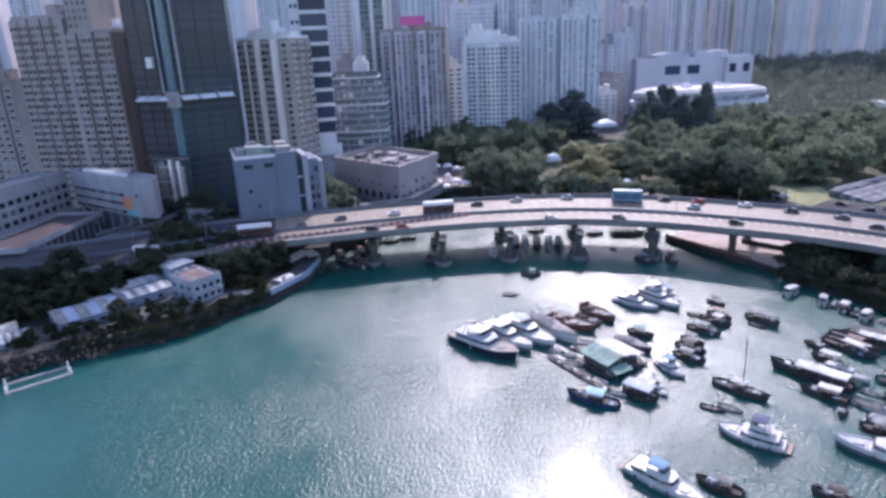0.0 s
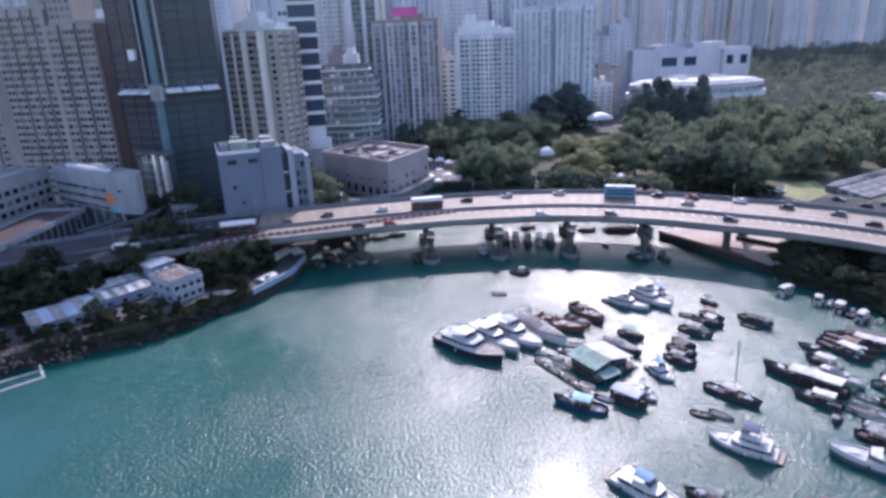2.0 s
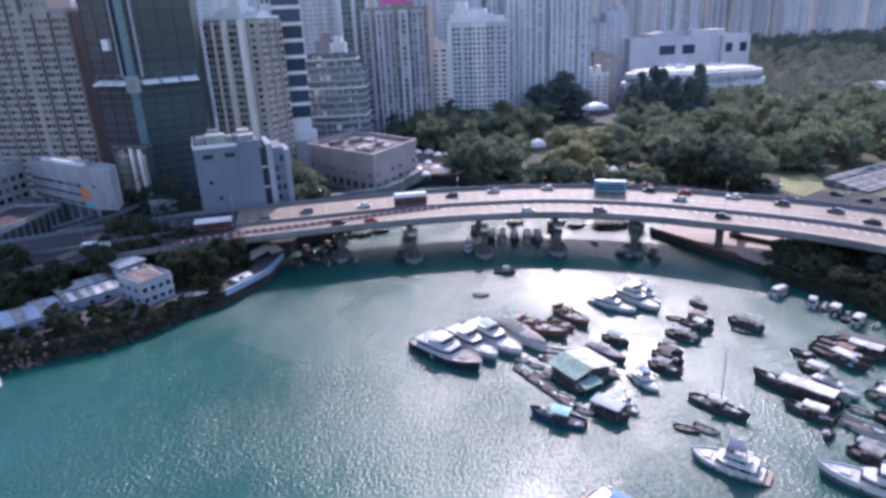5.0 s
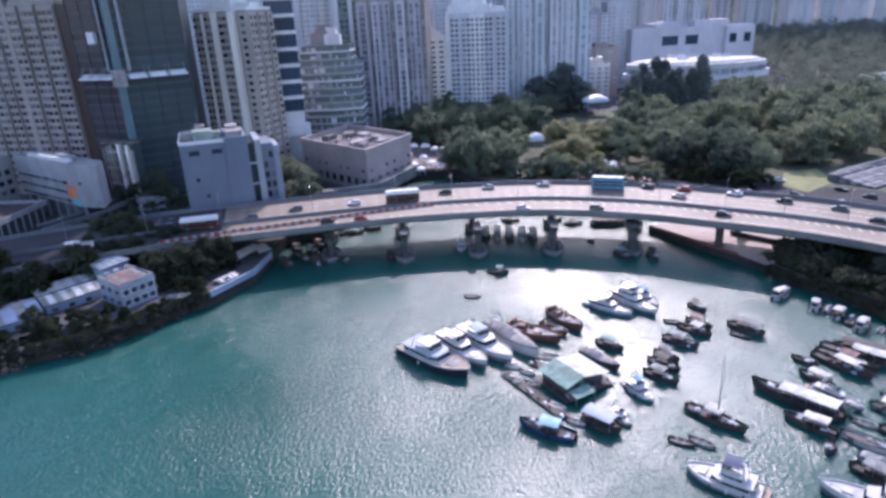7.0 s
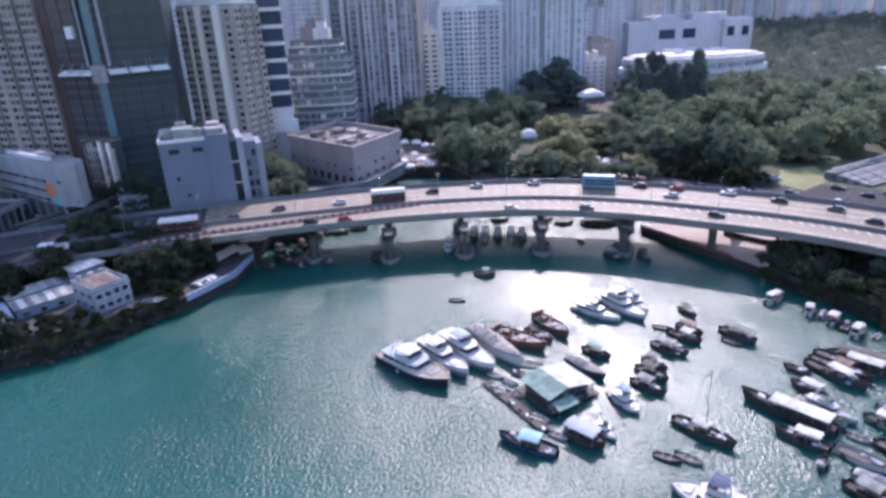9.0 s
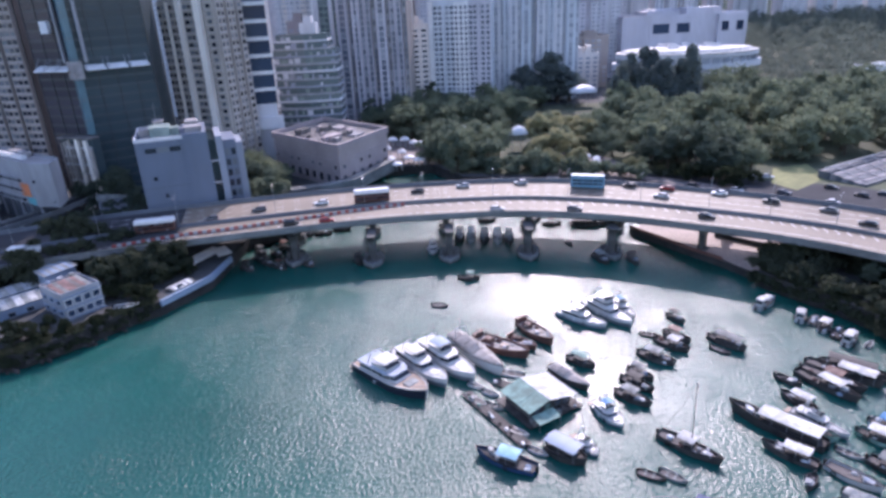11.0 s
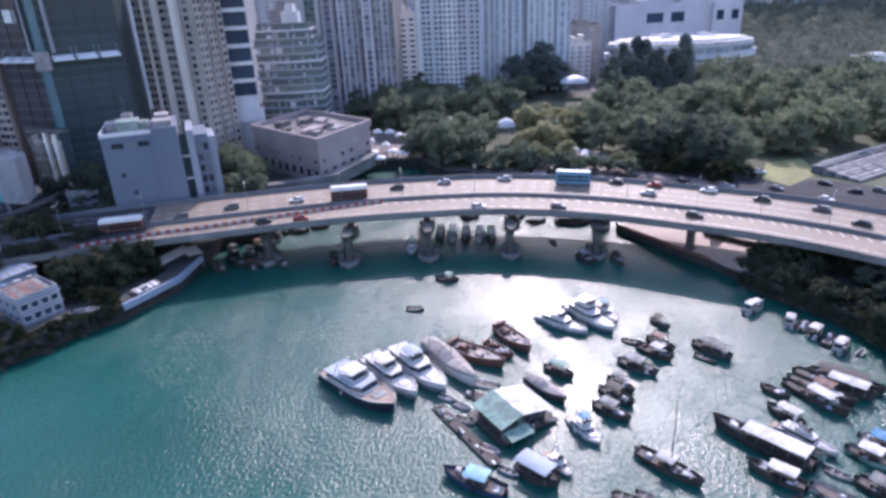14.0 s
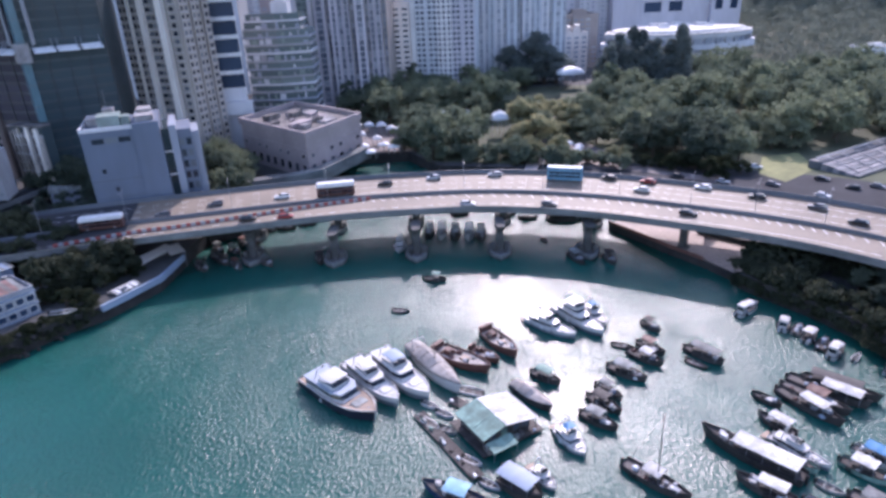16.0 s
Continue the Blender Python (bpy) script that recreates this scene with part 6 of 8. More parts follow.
for k, (x, y) in enumerate(((57, 224.6), (51, 229.4), (36, 231), (-19, 226), (-25, 225), (-13, 229))):
    sampan("dark sampan moored under the flyover", (x - 3.2, y), (x + 3.2, y - 0.6), roof=DARKWOOD, seed=70 + k, clutter=3)
sampan("broad dark covered barge under the flyover", (62, 223.6), (75, 221.6), roof=DARKWOOD, roof_span=(-0.45, 0.3), beam=4.6, name="covered_barge", seed=77, clutter=2)
dinghy("small dinghy in the sunlit gap", (58.6, 207.6), (59.6, 204.6), DARKWOOD)
for k, (x, y) in enumerate(((-31, 209), (-35, 205), (-29.5, 214), (-36, 210.5), (-32, 201.5), (-27.5, 198.5), (-19.5, 199.5), (-37, 198), (-24, 209.5))):
    sampan("dark sampan in the shade of the flyover", (x - 2, y + 2.5), (x + 2.4, y - 2.0), roof=(TARP, DARKWOOD, REDWOOD)[k % 3], seed=80 + k, clutter=5)


# houseboat: raft, posts, walls and a gabled roof, green on one side and pale on the other
def houseboat():
    ob = thing("houseboat", pose(36.0, 126.2, 0, 0, 0, -60), "floating houseboat with a gabled roof, green on one slope", "houseboat")
    for k in range(9):
        bm = bmesh.new()
        box(bm, -5.0 + k * 1.16, -5.0 + k * 1.16 + 1.1, -5.2, 7.0, 0.35, 0.6)
        part("raft_plank", bm, DARKWOOD, ob)
    for x in (-4.2, 0, 4.2):
        for y in (-4.4, 0, 5.6):
            bm = bmesh.new()
            tube(bm, (x, y - 0.6, 0.05), (x, y + 0.6, 0.05), 0.34, n=8)
            part("float_drum", bm, BLUE_TARP if (x + y) > 0 else RUBBER, ob)
    bm = bmesh.new()
    box(bm, -3.8, 3.4, -3.7, 5.6, 0.604, 2.55)
    part("wall", bm, DARKWOOD, ob)
    for y in (-2.8, -0.4, 2.0, 4.0):
        bm = bmesh.new()
        box(bm, 3.404, 3.46, y, y + 1.3, 1.0 if y != -0.4 else 0.62, 2.3)
        part("window" if y != -0.4 else "door", bm, WIN_GLASS if y != -0.4 else GREEN_SHEET, ob)
    for y in (-4.3, -1.4, 1.6, 4.0, 6.3):
        bm = bmesh.new()
        tube(bm, (4.1, y, 0.6), (4.1, y, 2.7), 0.07, n=6)
        part("porch_post", bm, WORKDECK, ob)
    rnd = random.Random(17)
    for sgn, eave, low, mt, nm in ((-1, 4.6, 2.75, GREEN_SHEET, "green sheet slope"), (1, 6.7, 2.6, PALE_SHEET, "pale sheet slope")):
        for k in range(5):
            bm = bmesh.new()
            x0, x1, dip = -4.4 + k * 1.76, -4.4 + k * 1.76 + 1.75, rnd.uniform(-0.05, 0.05)
            loft(bm, [[(x, sgn * 0.02, 3.9), (x, sgn * eave * 0.5, (3.9 + low) / 2 + dip), (x, sgn * eave, low + dip), (x, sgn * eave, low - 0.09 + dip), (x, sgn * eave * 0.5, (3.9 + low) / 2 - 0.09 + dip), (x, sgn * 0.02, 3.81)] for x in (x0, x1)])
            part("roof_sheet", bm, mt, ob, nm)
    bm = bmesh.new()
    loft(bm, [[(4.6, -4.2, z), (4.6, 0.6, z), (6.8, 0.6, z - 0.55), (6.8, -4.2, z - 0.55)] for z in (2.2, 2.28)])
    part("awning", bm, GREEN_SHEET, ob, "small green awning")
    for y in (-4.1, 0.5):
        bm = bmesh.new()
        tube(bm, (6.7, y, -0.2), (6.7, y, 1.68), 0.06, n=5)
        part("awning_post", bm, STEEL, ob)
    for k in range(8):
        bm = bmesh.new()
        x, y, q = rnd.uniform(3.6, 5.2), rnd.uniform(-4.6, 6.4), rnd.uniform(0.2, 0.45)
        box(bm, x - q, x + q, y - q, y + q, 0.604, 0.6 + q * 1.6)
        part("crate", bm, rnd.choice((WHITE, WORKDECK, AGED_BLUE, TARP)), ob)
    return ob


houseboat()


def walkway(stern, bow_pt, seed):
    m, L = boat_pose(stern, bow_pt)
    ob = thing("floating_walkway", m, "floating timber walkway with drums and gear", "walkway")
    n = int(L / 0.75)
    for k in range(n):
        bm = bmesh.new()
        box(bm, -L / 2 + k * 0.75, -L / 2 + k * 0.75 + 0.68, -1.1, 1.1, 0.32, 0.42)
        part("plank", bm, DARKWOOD, ob)
    rnd = random.Random(seed)
    for k in range(int(L / 2)):
        bm = bmesh.new()
        x, s = rnd.uniform(-L / 2, L / 2), rnd.uniform(0.25, 0.5)
        box(bm, x - s, x + s, -0.6, -0.6 + s, 0.424, 0.424 + s * 1.2)
        part("crate", bm, rnd.choice((TARP, WHITE, DARKWOOD, GREEN_SHEET)), ob)
    for k in range(int(L / 2.5)):
        bm = bmesh.new()
        x = -L / 2 + 1.2 + 2.5 * k
        tube(bm, (x, -0.9, 0.05), (x, 0.9, 0.05), 0.27, n=8)
        part("float_drum", bm, RUBBER, ob)
    return ob


walkway((23.6, 131.0), (33.4, 114.2), 1)
walkway((29.4, 134.6), (34.2, 131.0), 2)
dinghy("white dinghy at the floating walkway", (24.2, 129.6), (27.0, 126.8), GEL)
for k, (x, y) in enumerate(((25.6, 133.4), (28.2, 130.6), (28.6, 126.4), (32.2, 118.6), (34.6, 113.4))):
    dinghy("small white tender tied to the floating walkway", (x - 1.3, y + 1.0), (x + 1.4, y - 1.1), (GEL, DIM_WHITE, TARP)[k % 3])
dinghy("pale grey launch between the raft and the houseboat", (35.4, 136.0), (29.6, 138.4), PALE_SHEET, 2.3)
dinghy("dark dinghy at the end of the walkway", (30.8, 117.8), (33.2, 114.8), DARKWOOD)
dinghy("pale green launch beside the houseboat", (37.0, 117.2), (40.6, 114.6), GREEN_SHEET)


# ---- waterfront on the left ----
def quay_house():
    ob = thing("quay_house", pose(-69.7, 163.0, 1.0, 0, 0, 53.5), "three-storey white and blue house on the quay", "house")
    w, d, h = 9.2, 11.0, 9.0
    bm = bmesh.new()
    box(bm, 0, w, 0, d, -1.5, h)
    part("wall", bm, DIM_WHITE, ob)
    for r, z in enumerate((0.7, 3.5, 6.3)):
        for k in range(4):
            if (r, k) in ((0, 0), (0, 3)):
                continue
            share("window", window_mesh(1.75, 1.75, BLUE_GLASS, WHITE, 0.25), ob, Matrix.Translation((1.3 + k * 2.2, -0.004, z)))
        bm = bmesh.new()
        box(bm, -0.15, w + 0.15, -0.55, -0.003, z + 2.15, z + 2.32)
        part("ledge", bm, AGED_BLUE, ob)
    bm = bmesh.new()
    box(bm, 0.5, 2.2, -0.06, -0.003, -1.0, 1.4)
    part("door", bm, NAVY, ob, "dark blue door")
    m = FACES["left"](w, d)
    for z in (0.9, 3.7, 6.5):
        for k in range(3):
            share("window", window_mesh(1.7, 1.4, BLUE_GLASS, AGED_BLUE, 0.3), ob, m @ Matrix.Translation((2.0 + k * 3.5, -0.004, z)))
    bm = bmesh.new()
    for x0, x1, y0, y1 in ((0, w, 0, 0.25), (0, w, d - 0.25, d), (0, 0.25, 0.251, d - 0.251), (w - 0.25, w, 0.251, d - 0.251)):
        box(bm, x0, x1, y0, y1, h + 0.001, h + 0.75)
    part("parapet", bm, DIM_WHITE, ob)
    bm = bmesh.new()
    box(bm, 0.26, w - 0.26, 0.26, d - 0.26, h + 0.001, h + 0.15)
    part("roof", bm, ROOFGREY, ob, "grey roof terrace")
    # ribbed roof sheeting in faded red and white strips
    for k in range(7):
        bm = bmesh.new()
        x0 = 0.5 + 1.05 * k
        loft(bm, [[(x, 1.0 + 0.1 * (k % 2), h + 0.55), (x, d - 3.2, h + 1.25), (x, d - 3.2, h + 1.17), (x, 1.0 + 0.1 * (k % 2), h + 0.47)] for x in (x0, x0 + 1.0)])
        part("roof_sheet", bm, (RED_SHEET, TARP, RED_SHEET, RED_SHEET, ROOFDARK, RED_SHEET, TARP)[k], ob)
    for x, y in ((0.7, 1.2), (7.6, 1.2), (0.7, d - 3.4), (7.6, d - 3.4)):
        bm = bmesh.new()
        tube(bm, (x, y, h + 0.15), (x, y, h + (0.5 if y < 3 else 1.2)), 0.06, n=5)
        part("post", bm, STEEL, ob)
    for k, (x, y, q) in enumerate(((6.5, 8.6, 1.3), (3.6, 8.4, 1.6), (1.0, 8.6, 1.1))):
        bm = bmesh.new()
        tube(bm, (x + q / 2, y + q / 2, h + 0.152), (x + q / 2, y + q / 2, h + 1.5), q / 2, n=10)
        part("rooftop_tank", bm, (TARP, DIM_WHITE, AGED_BLUE)[k], ob)
    return ob


quay_house()


def shed(x, y, turn, w, d, h, roof, label, wall=None, slope=1.0, ribs=9):
    ob = thing("boat_shed", pose(x, y, LAND - 1.0, 0, 0, turn), label, "shed")
    bm = bmesh.new()
    prism(bm, [(0, 0), (w, 0), (w, d), (0, d)], 0, h)
    part("wall", bm, wall or AGED_BLUE, ob)
    n = ribs
    for k in range(n):
        bm = bmesh.new()
        x0, x1 = -0.4 + (w + 0.8) * k / n, -0.4 + (w + 0.8) * (k + 1) / n - 0.05
        prof = [(-0.6, h - 0.1), (d * 0.5, h + slope), (d + 0.6, h - 0.1)]
        loft(bm, [[(xx, yy, zz + 0.06) for yy, zz in prof] + [(xx, yy, zz - 0.06) for yy, zz in prof[::-1]] for xx in (x0, x1)])
        part("roof_sheet", bm, roof if k % 2 else TARP, ob)
    for k in range(max(1, int(w / 4))):
        share("window", window_mesh(1.6, 1.2, WIN_GLASS, DIM_WHITE, 0.2), ob, Matrix.Translation((2 + k * 4, -0.004, 1.2)))
    return ob


shed(-98.4, 147.2, 42, 15.5, 12.5, 3.6, AGED_BLUE, "long boat shed with a ribbed pale blue roof", ribs=6)
shed(-88.6, 161.6, 47, 13.5, 6.5, 3.8, PALE_SHEET, "waterfront shed with a bright sheet roof")
shed(-93.5, 166.6, 49, 14.0, 5.5, 4.4, DIM_WHITE, "narrow waterfront shed with a cream roof")
shed(-116.5, 136.2, 38, 12.5, 9.0, 3.2, TARP, "low grey waterfront shed")
shed(-108.5, 138.6, 38, 7.0, 6.0, 2.6, PALE_SHEET, "small pale waterfront hut")
shed(-127, 131, 35, 9.0, 8.0, 3.0, TARP, "low grey waterfront shed")
shed(-81.2, 176.4, 58, 8.0, 7.0, 7.2, AGED_BLUE, "pale blue annexe behind the quay house", slope=0.4)


def rocks(pts, per_m, inland, material, label):
    """Loose stones along the foot of the sea wall."""
    rnd = random.Random(9)
    bm = bmesh.new()
    pts = [Vector(p) for p in pts]
    for a, b in zip(pts, pts[1:]):
        n = max(3, int((b - a).length * per_m))
        out = Vector(((b - a).y, -(b - a).x)).normalized()
        for k in range(n):
            p = a.lerp(b, rnd.random())
            away = rnd.uniform(-inland, 1.8)
            p = p + out * away
            s = rnd.uniform(0.3, 1.0) * rnd.uniform(0.6, 1.2)
            zc = LAND + 0.1 if away < 0 else max(-0.1, LAND * (1 - away / 1.8) * rnd.uniform(0.5, 1.0))
            mm = Matrix.Translation((p.x, p.y, zc)) @ Euler((rnd.uniform(0, 3), rnd.uniform(0, 3), rnd.uniform(0, 3))).to_matrix().to_4x4() @ Matrix.Diagonal((s, s * rnd.uniform(0.6, 1), s * rnd.uniform(0.5, 0.9), 1))
            vs = []
            for d in ((1, 0, 0), (-1, 0, 0), (0, 1, 0), (0, -1, 0), (0, 0, 1), (0, 0, -1)):
                vs.append(bm.verts.new(mm @ (Vector(d) * rnd.uniform(0.8, 1.2))))
            for q in ((0, 2, 4), (2, 1, 4), (1, 3, 4), (3, 0, 4), (2, 0, 5), (1, 2, 5), (3, 1, 5), (0, 3, 5)):
                bm.faces.new([vs[i] for i in q])
    return tagged(part("shore_rocks", bm, material, None), label, "rocks", kind="stuff")


rocks(SHORE[5:9], 2.0, 0.5, ROCK, "dark boulders along the foot of the sea wall")
rocks(SHORE[2:6], 11.0, 4.0, ROCK_SUNLIT, "brown rubble shore beside the sheds, warm sun put into its colour")


def strip(name, pts, wide, z0, z1, material, label, category, kind="structure"):
    bm = bmesh.new()
    line = [Vector(p) for p in pts]
    rings = []
    for i, p in enumerate(line):
        d = (line[min(i + 1, len(line) - 1)] - line[max(0, i - 1)]).normalized()
        nrm = Vector((-d.y, d.x))
        rings.append([(p.x, p.y, z0), (p.x + nrm.x * wide, p.y + nrm.y * wide, z0), (p.x + nrm.x * wide, p.y + nrm.y * wide, z1), (p.x, p.y, z1)])
    loft(bm, rings)
    return tagged(part(name, bm, material, None), label, category, kind=kind)


strip("pavement_quay", [(-131, 117.6), (-105.4, 132.6), (-95.3, 139.6), (-84.3, 144.6), (-72.8, 149.4), (-64.0, 157.6)], 7.5, LAND - 0.2, LAND + 0.09, GROUND, "worn dark quay path above the rocks", "pavement")
# white wall drawn blue-grey: its bluish shade is put into the colour
strip("wall_quay", [(-50.4, 170.9), (-47.0, 176.9), (-42.4, 185.8), (-41.0, 199)], 0.7, 2.7, LAND + 0.35, AGED_BLUE, "white painted quay wall by the water", "wall")


def pontoon():
    ob = thing("floating_pontoon", pose(0, 0, 0), "floating frame pontoon moored off the rocks", "pontoon")
    c = [(-98.6, 124.4), (-88.6, 132.6), (-91.2, 136.0), (-101.4, 128.4)]
    for a, b in zip(c, c[1:] + c[:1]):
        a, b = Vector(a), Vector(b)
        d = (b - a).normalized()
        m = Matrix.Translation((a.x, a.y, 0)) @ Matrix.Rotation(math.atan2(d.y, d.x), 4, "Z")
        bm = bmesh.new()
        box(bm, 0.0, (b - a).length, -0.35, 0.35, -0.1, 0.3, m=m)
        part("float_beam", bm, CONCRETE, ob)
    for x, y in c:
        bm = bmesh.new()
        tube(bm, (x, y, -0.5), (x, y, 1.6), 0.22, n=8)
        part("corner_post", bm, WHITE, ob)
    return ob


pontoon()


# round-roofed pavilion on the street behind the slab building
def pavilion(x, y, turn):
    ob = thing("street_pavilion", pose(x, y, LAND, 0, 0, turn), "grey two-storey pavilion with a rounded sheet roof", "building")
    bm = bmesh.new()
    box(bm, -4.6, 4.6, -2.4, 2.4, 0, 5.4)
    part("wall", bm, PANELGREY, ob)
    bm = bmesh.new()
    loft(bm, [[(x, 2.8 * math.cos(a), 5.4 + 1.9 * math.sin(a)) for a in [math.pi * i / 10 for i in range(11)]] for x in (-5.0, -1.6, 1.6, 5.0)])
    part("roof", bm, TARP, ob)
    for z in (0.9, 3.6):
        for x in (-3.0, 0.0, 3.0):
            share("window", window_mesh(1.9, 1.3, WIN_GLASS, PANELGREY, 0.2), ob, Matrix.Translation((x, -2.404, z)))
    return ob


pavilion(-98.5, 249.6, 26)
hauled = dinghy("white dinghy hauled up on the stone bank", (-60.8, 167.8), (-55.2, 168.8), GEL, 2.2)
hauled.location.z = LAND + 0.35


# huts and slipway roofs at the flyover's left foot
def lean_to(x, y, turn, w, d, h, material, label):
    ob = thing("lean_to_shelter", pose(x, y, 2.6, 0, 0, turn), label, "shelter")
    bm = bmesh.new()
    loft(bm, [[(0, 0, h), (w, 0, h), (w, d, h + 0.9), (0, d, h + 0.9)], [(0, 0, h + 0.12), (w, 0, h + 0.12), (w, d, h + 1.02), (0, d, h + 1.02)]])
    part("roof", bm, material, ob)
    for px, py, ph in ((0.2, 0.2, h), (w - 0.2, 0.2, h), (0.2, d - 0.2, h + 0.8), (w - 0.2, d - 0.2, h + 0.8)):
        bm = bmesh.new()
        tube(bm, (px, py, -2.8), (px, py, ph), 0.09, n=6)
        part("post", bm, STEEL, ob)
    return ob


lean_to(-50.4, 191.0, 66, 13.0, 3.0, 2.2, CREAM, "cream lean-to roof by the flyover foot")
lean_to(-44.6, 198.5, 40, 4.0, 5.0, 1.9, CREAM, "pale lean-to roof by the flyover foot")
shed(-49.3, 176.4, 62, 6.0, 2.4, 1.6, WHITE, "low white hut on the quay wall", wall=DIM_WHITE, slope=0.4)

RAMP = catmull([(-128, 226, 7.0), (-116, 238, 8.4), (-110.5, 252, 9.0), (-105, 264, 9.2), (-97, 271.5, 9.4), (-86, 284, 9.4)], 6)


def ramp():
    ob = thing("ramp_road", Matrix(), "curved grey concrete ramp road on columns", "ramp road")
    for name, prof, mt in (("deck", [(-3.4, -0.8), (3.4, -0.8), (3.4, 0), (-3.4, 0)], ASPHALT), ("parapet", [(-3.7, -0.8), (-3.41, -0.8), (-3.41, 0.9), (-3.7, 0.9)], DECK_SIDE), ("parapet", [(3.41, -0.8), (3.7, -0.8), (3.7, 0.9), (3.41, 0.9)], DECK_SIDE)):
        bm = bmesh.new()
        rings = []
        for i, p in enumerate(RAMP):
            d = RAMP[min(i + 1, len(RAMP) - 1)] - RAMP[max(0, i - 1)]
            nrm = Vector((-d.y, d.x, 0)).normalized()
            rings.append([p + nrm * o + Vector((0, 0, u)) for o, u in prof])
        loft(bm, rings)
        part(name, bm, mt, ob)
    for i in range(3, len(RAMP), 6):
        bm = bmesh.new()
        tube(bm, (RAMP[i].x, RAMP[i].y, LAND), (RAMP[i].x, RAMP[i].y, RAMP[i].z - 0.8), 0.7, n=10)
        part("column", bm, CONCRETE, ob)
    return ob


ramp()
strip("wall_roadside", [(-106, 193), (-101, 199), (-97, 207)], 1.2, LAND - 0.1, LAND + 2.2, PROMENADE, "pinkish roadside retaining wall among the trees", "wall")

# ---- right side: promenade, bank, tribune ----
patch("pavement_promenade", [(79.9, 213), (80.8, 211.2), (86.2, 202.1), (91.2, 193.1), (96.5, 184.9), (100.6, 176.6), (106, 180), (118, 187.2), (119.5, 204), (112.2, 226), (92, 222)], 1.7, PROMENADE, "pinkish paved promenade beside the water", "pavement")
strip("wall_promenade", [(79.3, 213), (80.2, 210.9), (85.6, 201.7), (90.6, 192.7), (95.9, 184.4), (100.0, 175.6)], 0.6, -3.0, 2.0, SEAWALL, "stained sea wall of the promenade, darkened for its shade", "wall")
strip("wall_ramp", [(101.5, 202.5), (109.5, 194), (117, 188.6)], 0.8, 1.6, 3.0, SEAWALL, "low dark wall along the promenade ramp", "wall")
strip("trim_promenade_rail", [(79.2, 212.9), (80.1, 210.8), (85.5, 201.6), (90.5, 192.6), (95.8, 184.3)], 0.2, 2.004, 2.9, REDWOOD, "brown timber railing along the promenade edge", "railing")
patch("pavement_path", [(61, 262), (66, 262), (74, 290), (86, 330), (96, 362), (92, 364), (80, 332), (69, 292)], LAND + 0.18, PROMENADE, "pale footpath between the park trees", "pavement")
patch("pavement_park", [(60, 275.5), (66, 276), (108, 259), (126, 242), (122, 238), (104, 254)], LAND + 0.14, PAVING, "pale paved path along the park edge", "pavement")


def tribune():
    ob = thing("tribune", pose(168, 236, LAND, 0, 0, 29) @ Matrix.Diagonal((1, 1.05, 0.7, 1)), "grey stepped seating building beside the lawn", "building")
    for k in range(6):
        bm = bmesh.new()
        box(bm, 0, 46, k * 2.0, k * 2.0 + 1.98, 0, 1.2 + 0.4 * k)
        part("step", bm, ROOFGREY if k % 2 else DARKGREY, ob)
    bm = bmesh.new()
    box(bm, -0.5, 46.5, 12.1, 16, 0, 4.0)
    part("rear_block", bm, DARKGREY, ob)
    for k in range(6):
        bm = bmesh.new()
        tube(bm, (3 + 8 * k, 0.5, 1.2), (5.5 + 8 * k, 14, 5.4), 0.22, n=6)
        part("roof_strut", bm, CONCRETE, ob)
    bm = bmesh.new()
    tube(bm, (0, 14, 5.4), (46, 14, 5.4), 0.45, n=6)
    part("ridge_beam", bm, CONCRETE, ob)
    return ob


tribune()


strip("pavement_ledge", [(-2.0, 292.5), (-15.6, 264.6), (-24, 260), (-40, 254)], 4.2, LAND - 0.1, LAND + 4.4, DECK_SIDE, "pale raised terrace along the clubhouse", "pavement")
strip("wall_canal", [(-19.4, 297), (-21.4, 262), (-23.4, 226)], 0.8, -2, LAND + 1.0, CONCRETE, "pale concrete canal wall", "wall")


def marquee(x, y, w, d, h, label):
    ob = thing("marquee", pose(x, y, LAND, 0, 0, 8), label, "tent")
    bm = bmesh.new()
    rings = []
    for f, z in ((1.0, 0.55), (0.97, 0.62), (0.80, 0.71), (0.5, 0.78), (0.12, 0.84)):
        rings.append([(w / 2 * f * math.copysign(abs(math.cos(a)) ** 0.6, math.cos(a)), d / 2 * f * math.copysign(abs(math.sin(a)) ** 0.6, math.sin(a)), h * z) for a in [6.28319 * k / 14 for k in range(14)]])
    loft(bm, rings)
    part("roof", bm, WHITE, ob)
    for xx in (-w / 2 + 0.3, 0, w / 2 - 0.3):
        for yy in (-d / 2 + 0.3, d / 2 - 0.3):
            bm = bmesh.new()
            tube(bm, (xx, yy, 0), (xx, yy, h * 0.56), 0.12, n=6)
            part("pole", bm, STEEL, ob)
    return ob


marquee(114, 432, 17, 12, 15.5, "white peaked marquee behind the park trees")
marquee(58.5, 320, 8.5, 7, 13, "white peaked tent among the trees")
for k, (x, y) in enumerate(((2.5, 291), (7.5, 302), (12, 297.5), (-1, 301), (16, 309), (21.5, 336), (29, 338), (35, 336))):
    marquee(x, y, 5.2, 4.2, 4.4, "small white stall canopy beside the canal")


for k, (x, y, w) in enumerate(((-7, 339, 5.5), (-1.5, 337, 6.5), (4.5, 334, 7), (9, 330, 6), (12.5, 325, 4.5), (-3, 316, 5), (4, 311, 5.5))):
    marquee(x, y, w * 0.75, 3.8, 5.4 + 0.6 * (k % 3), "white canvas canopy on the canal terrace")
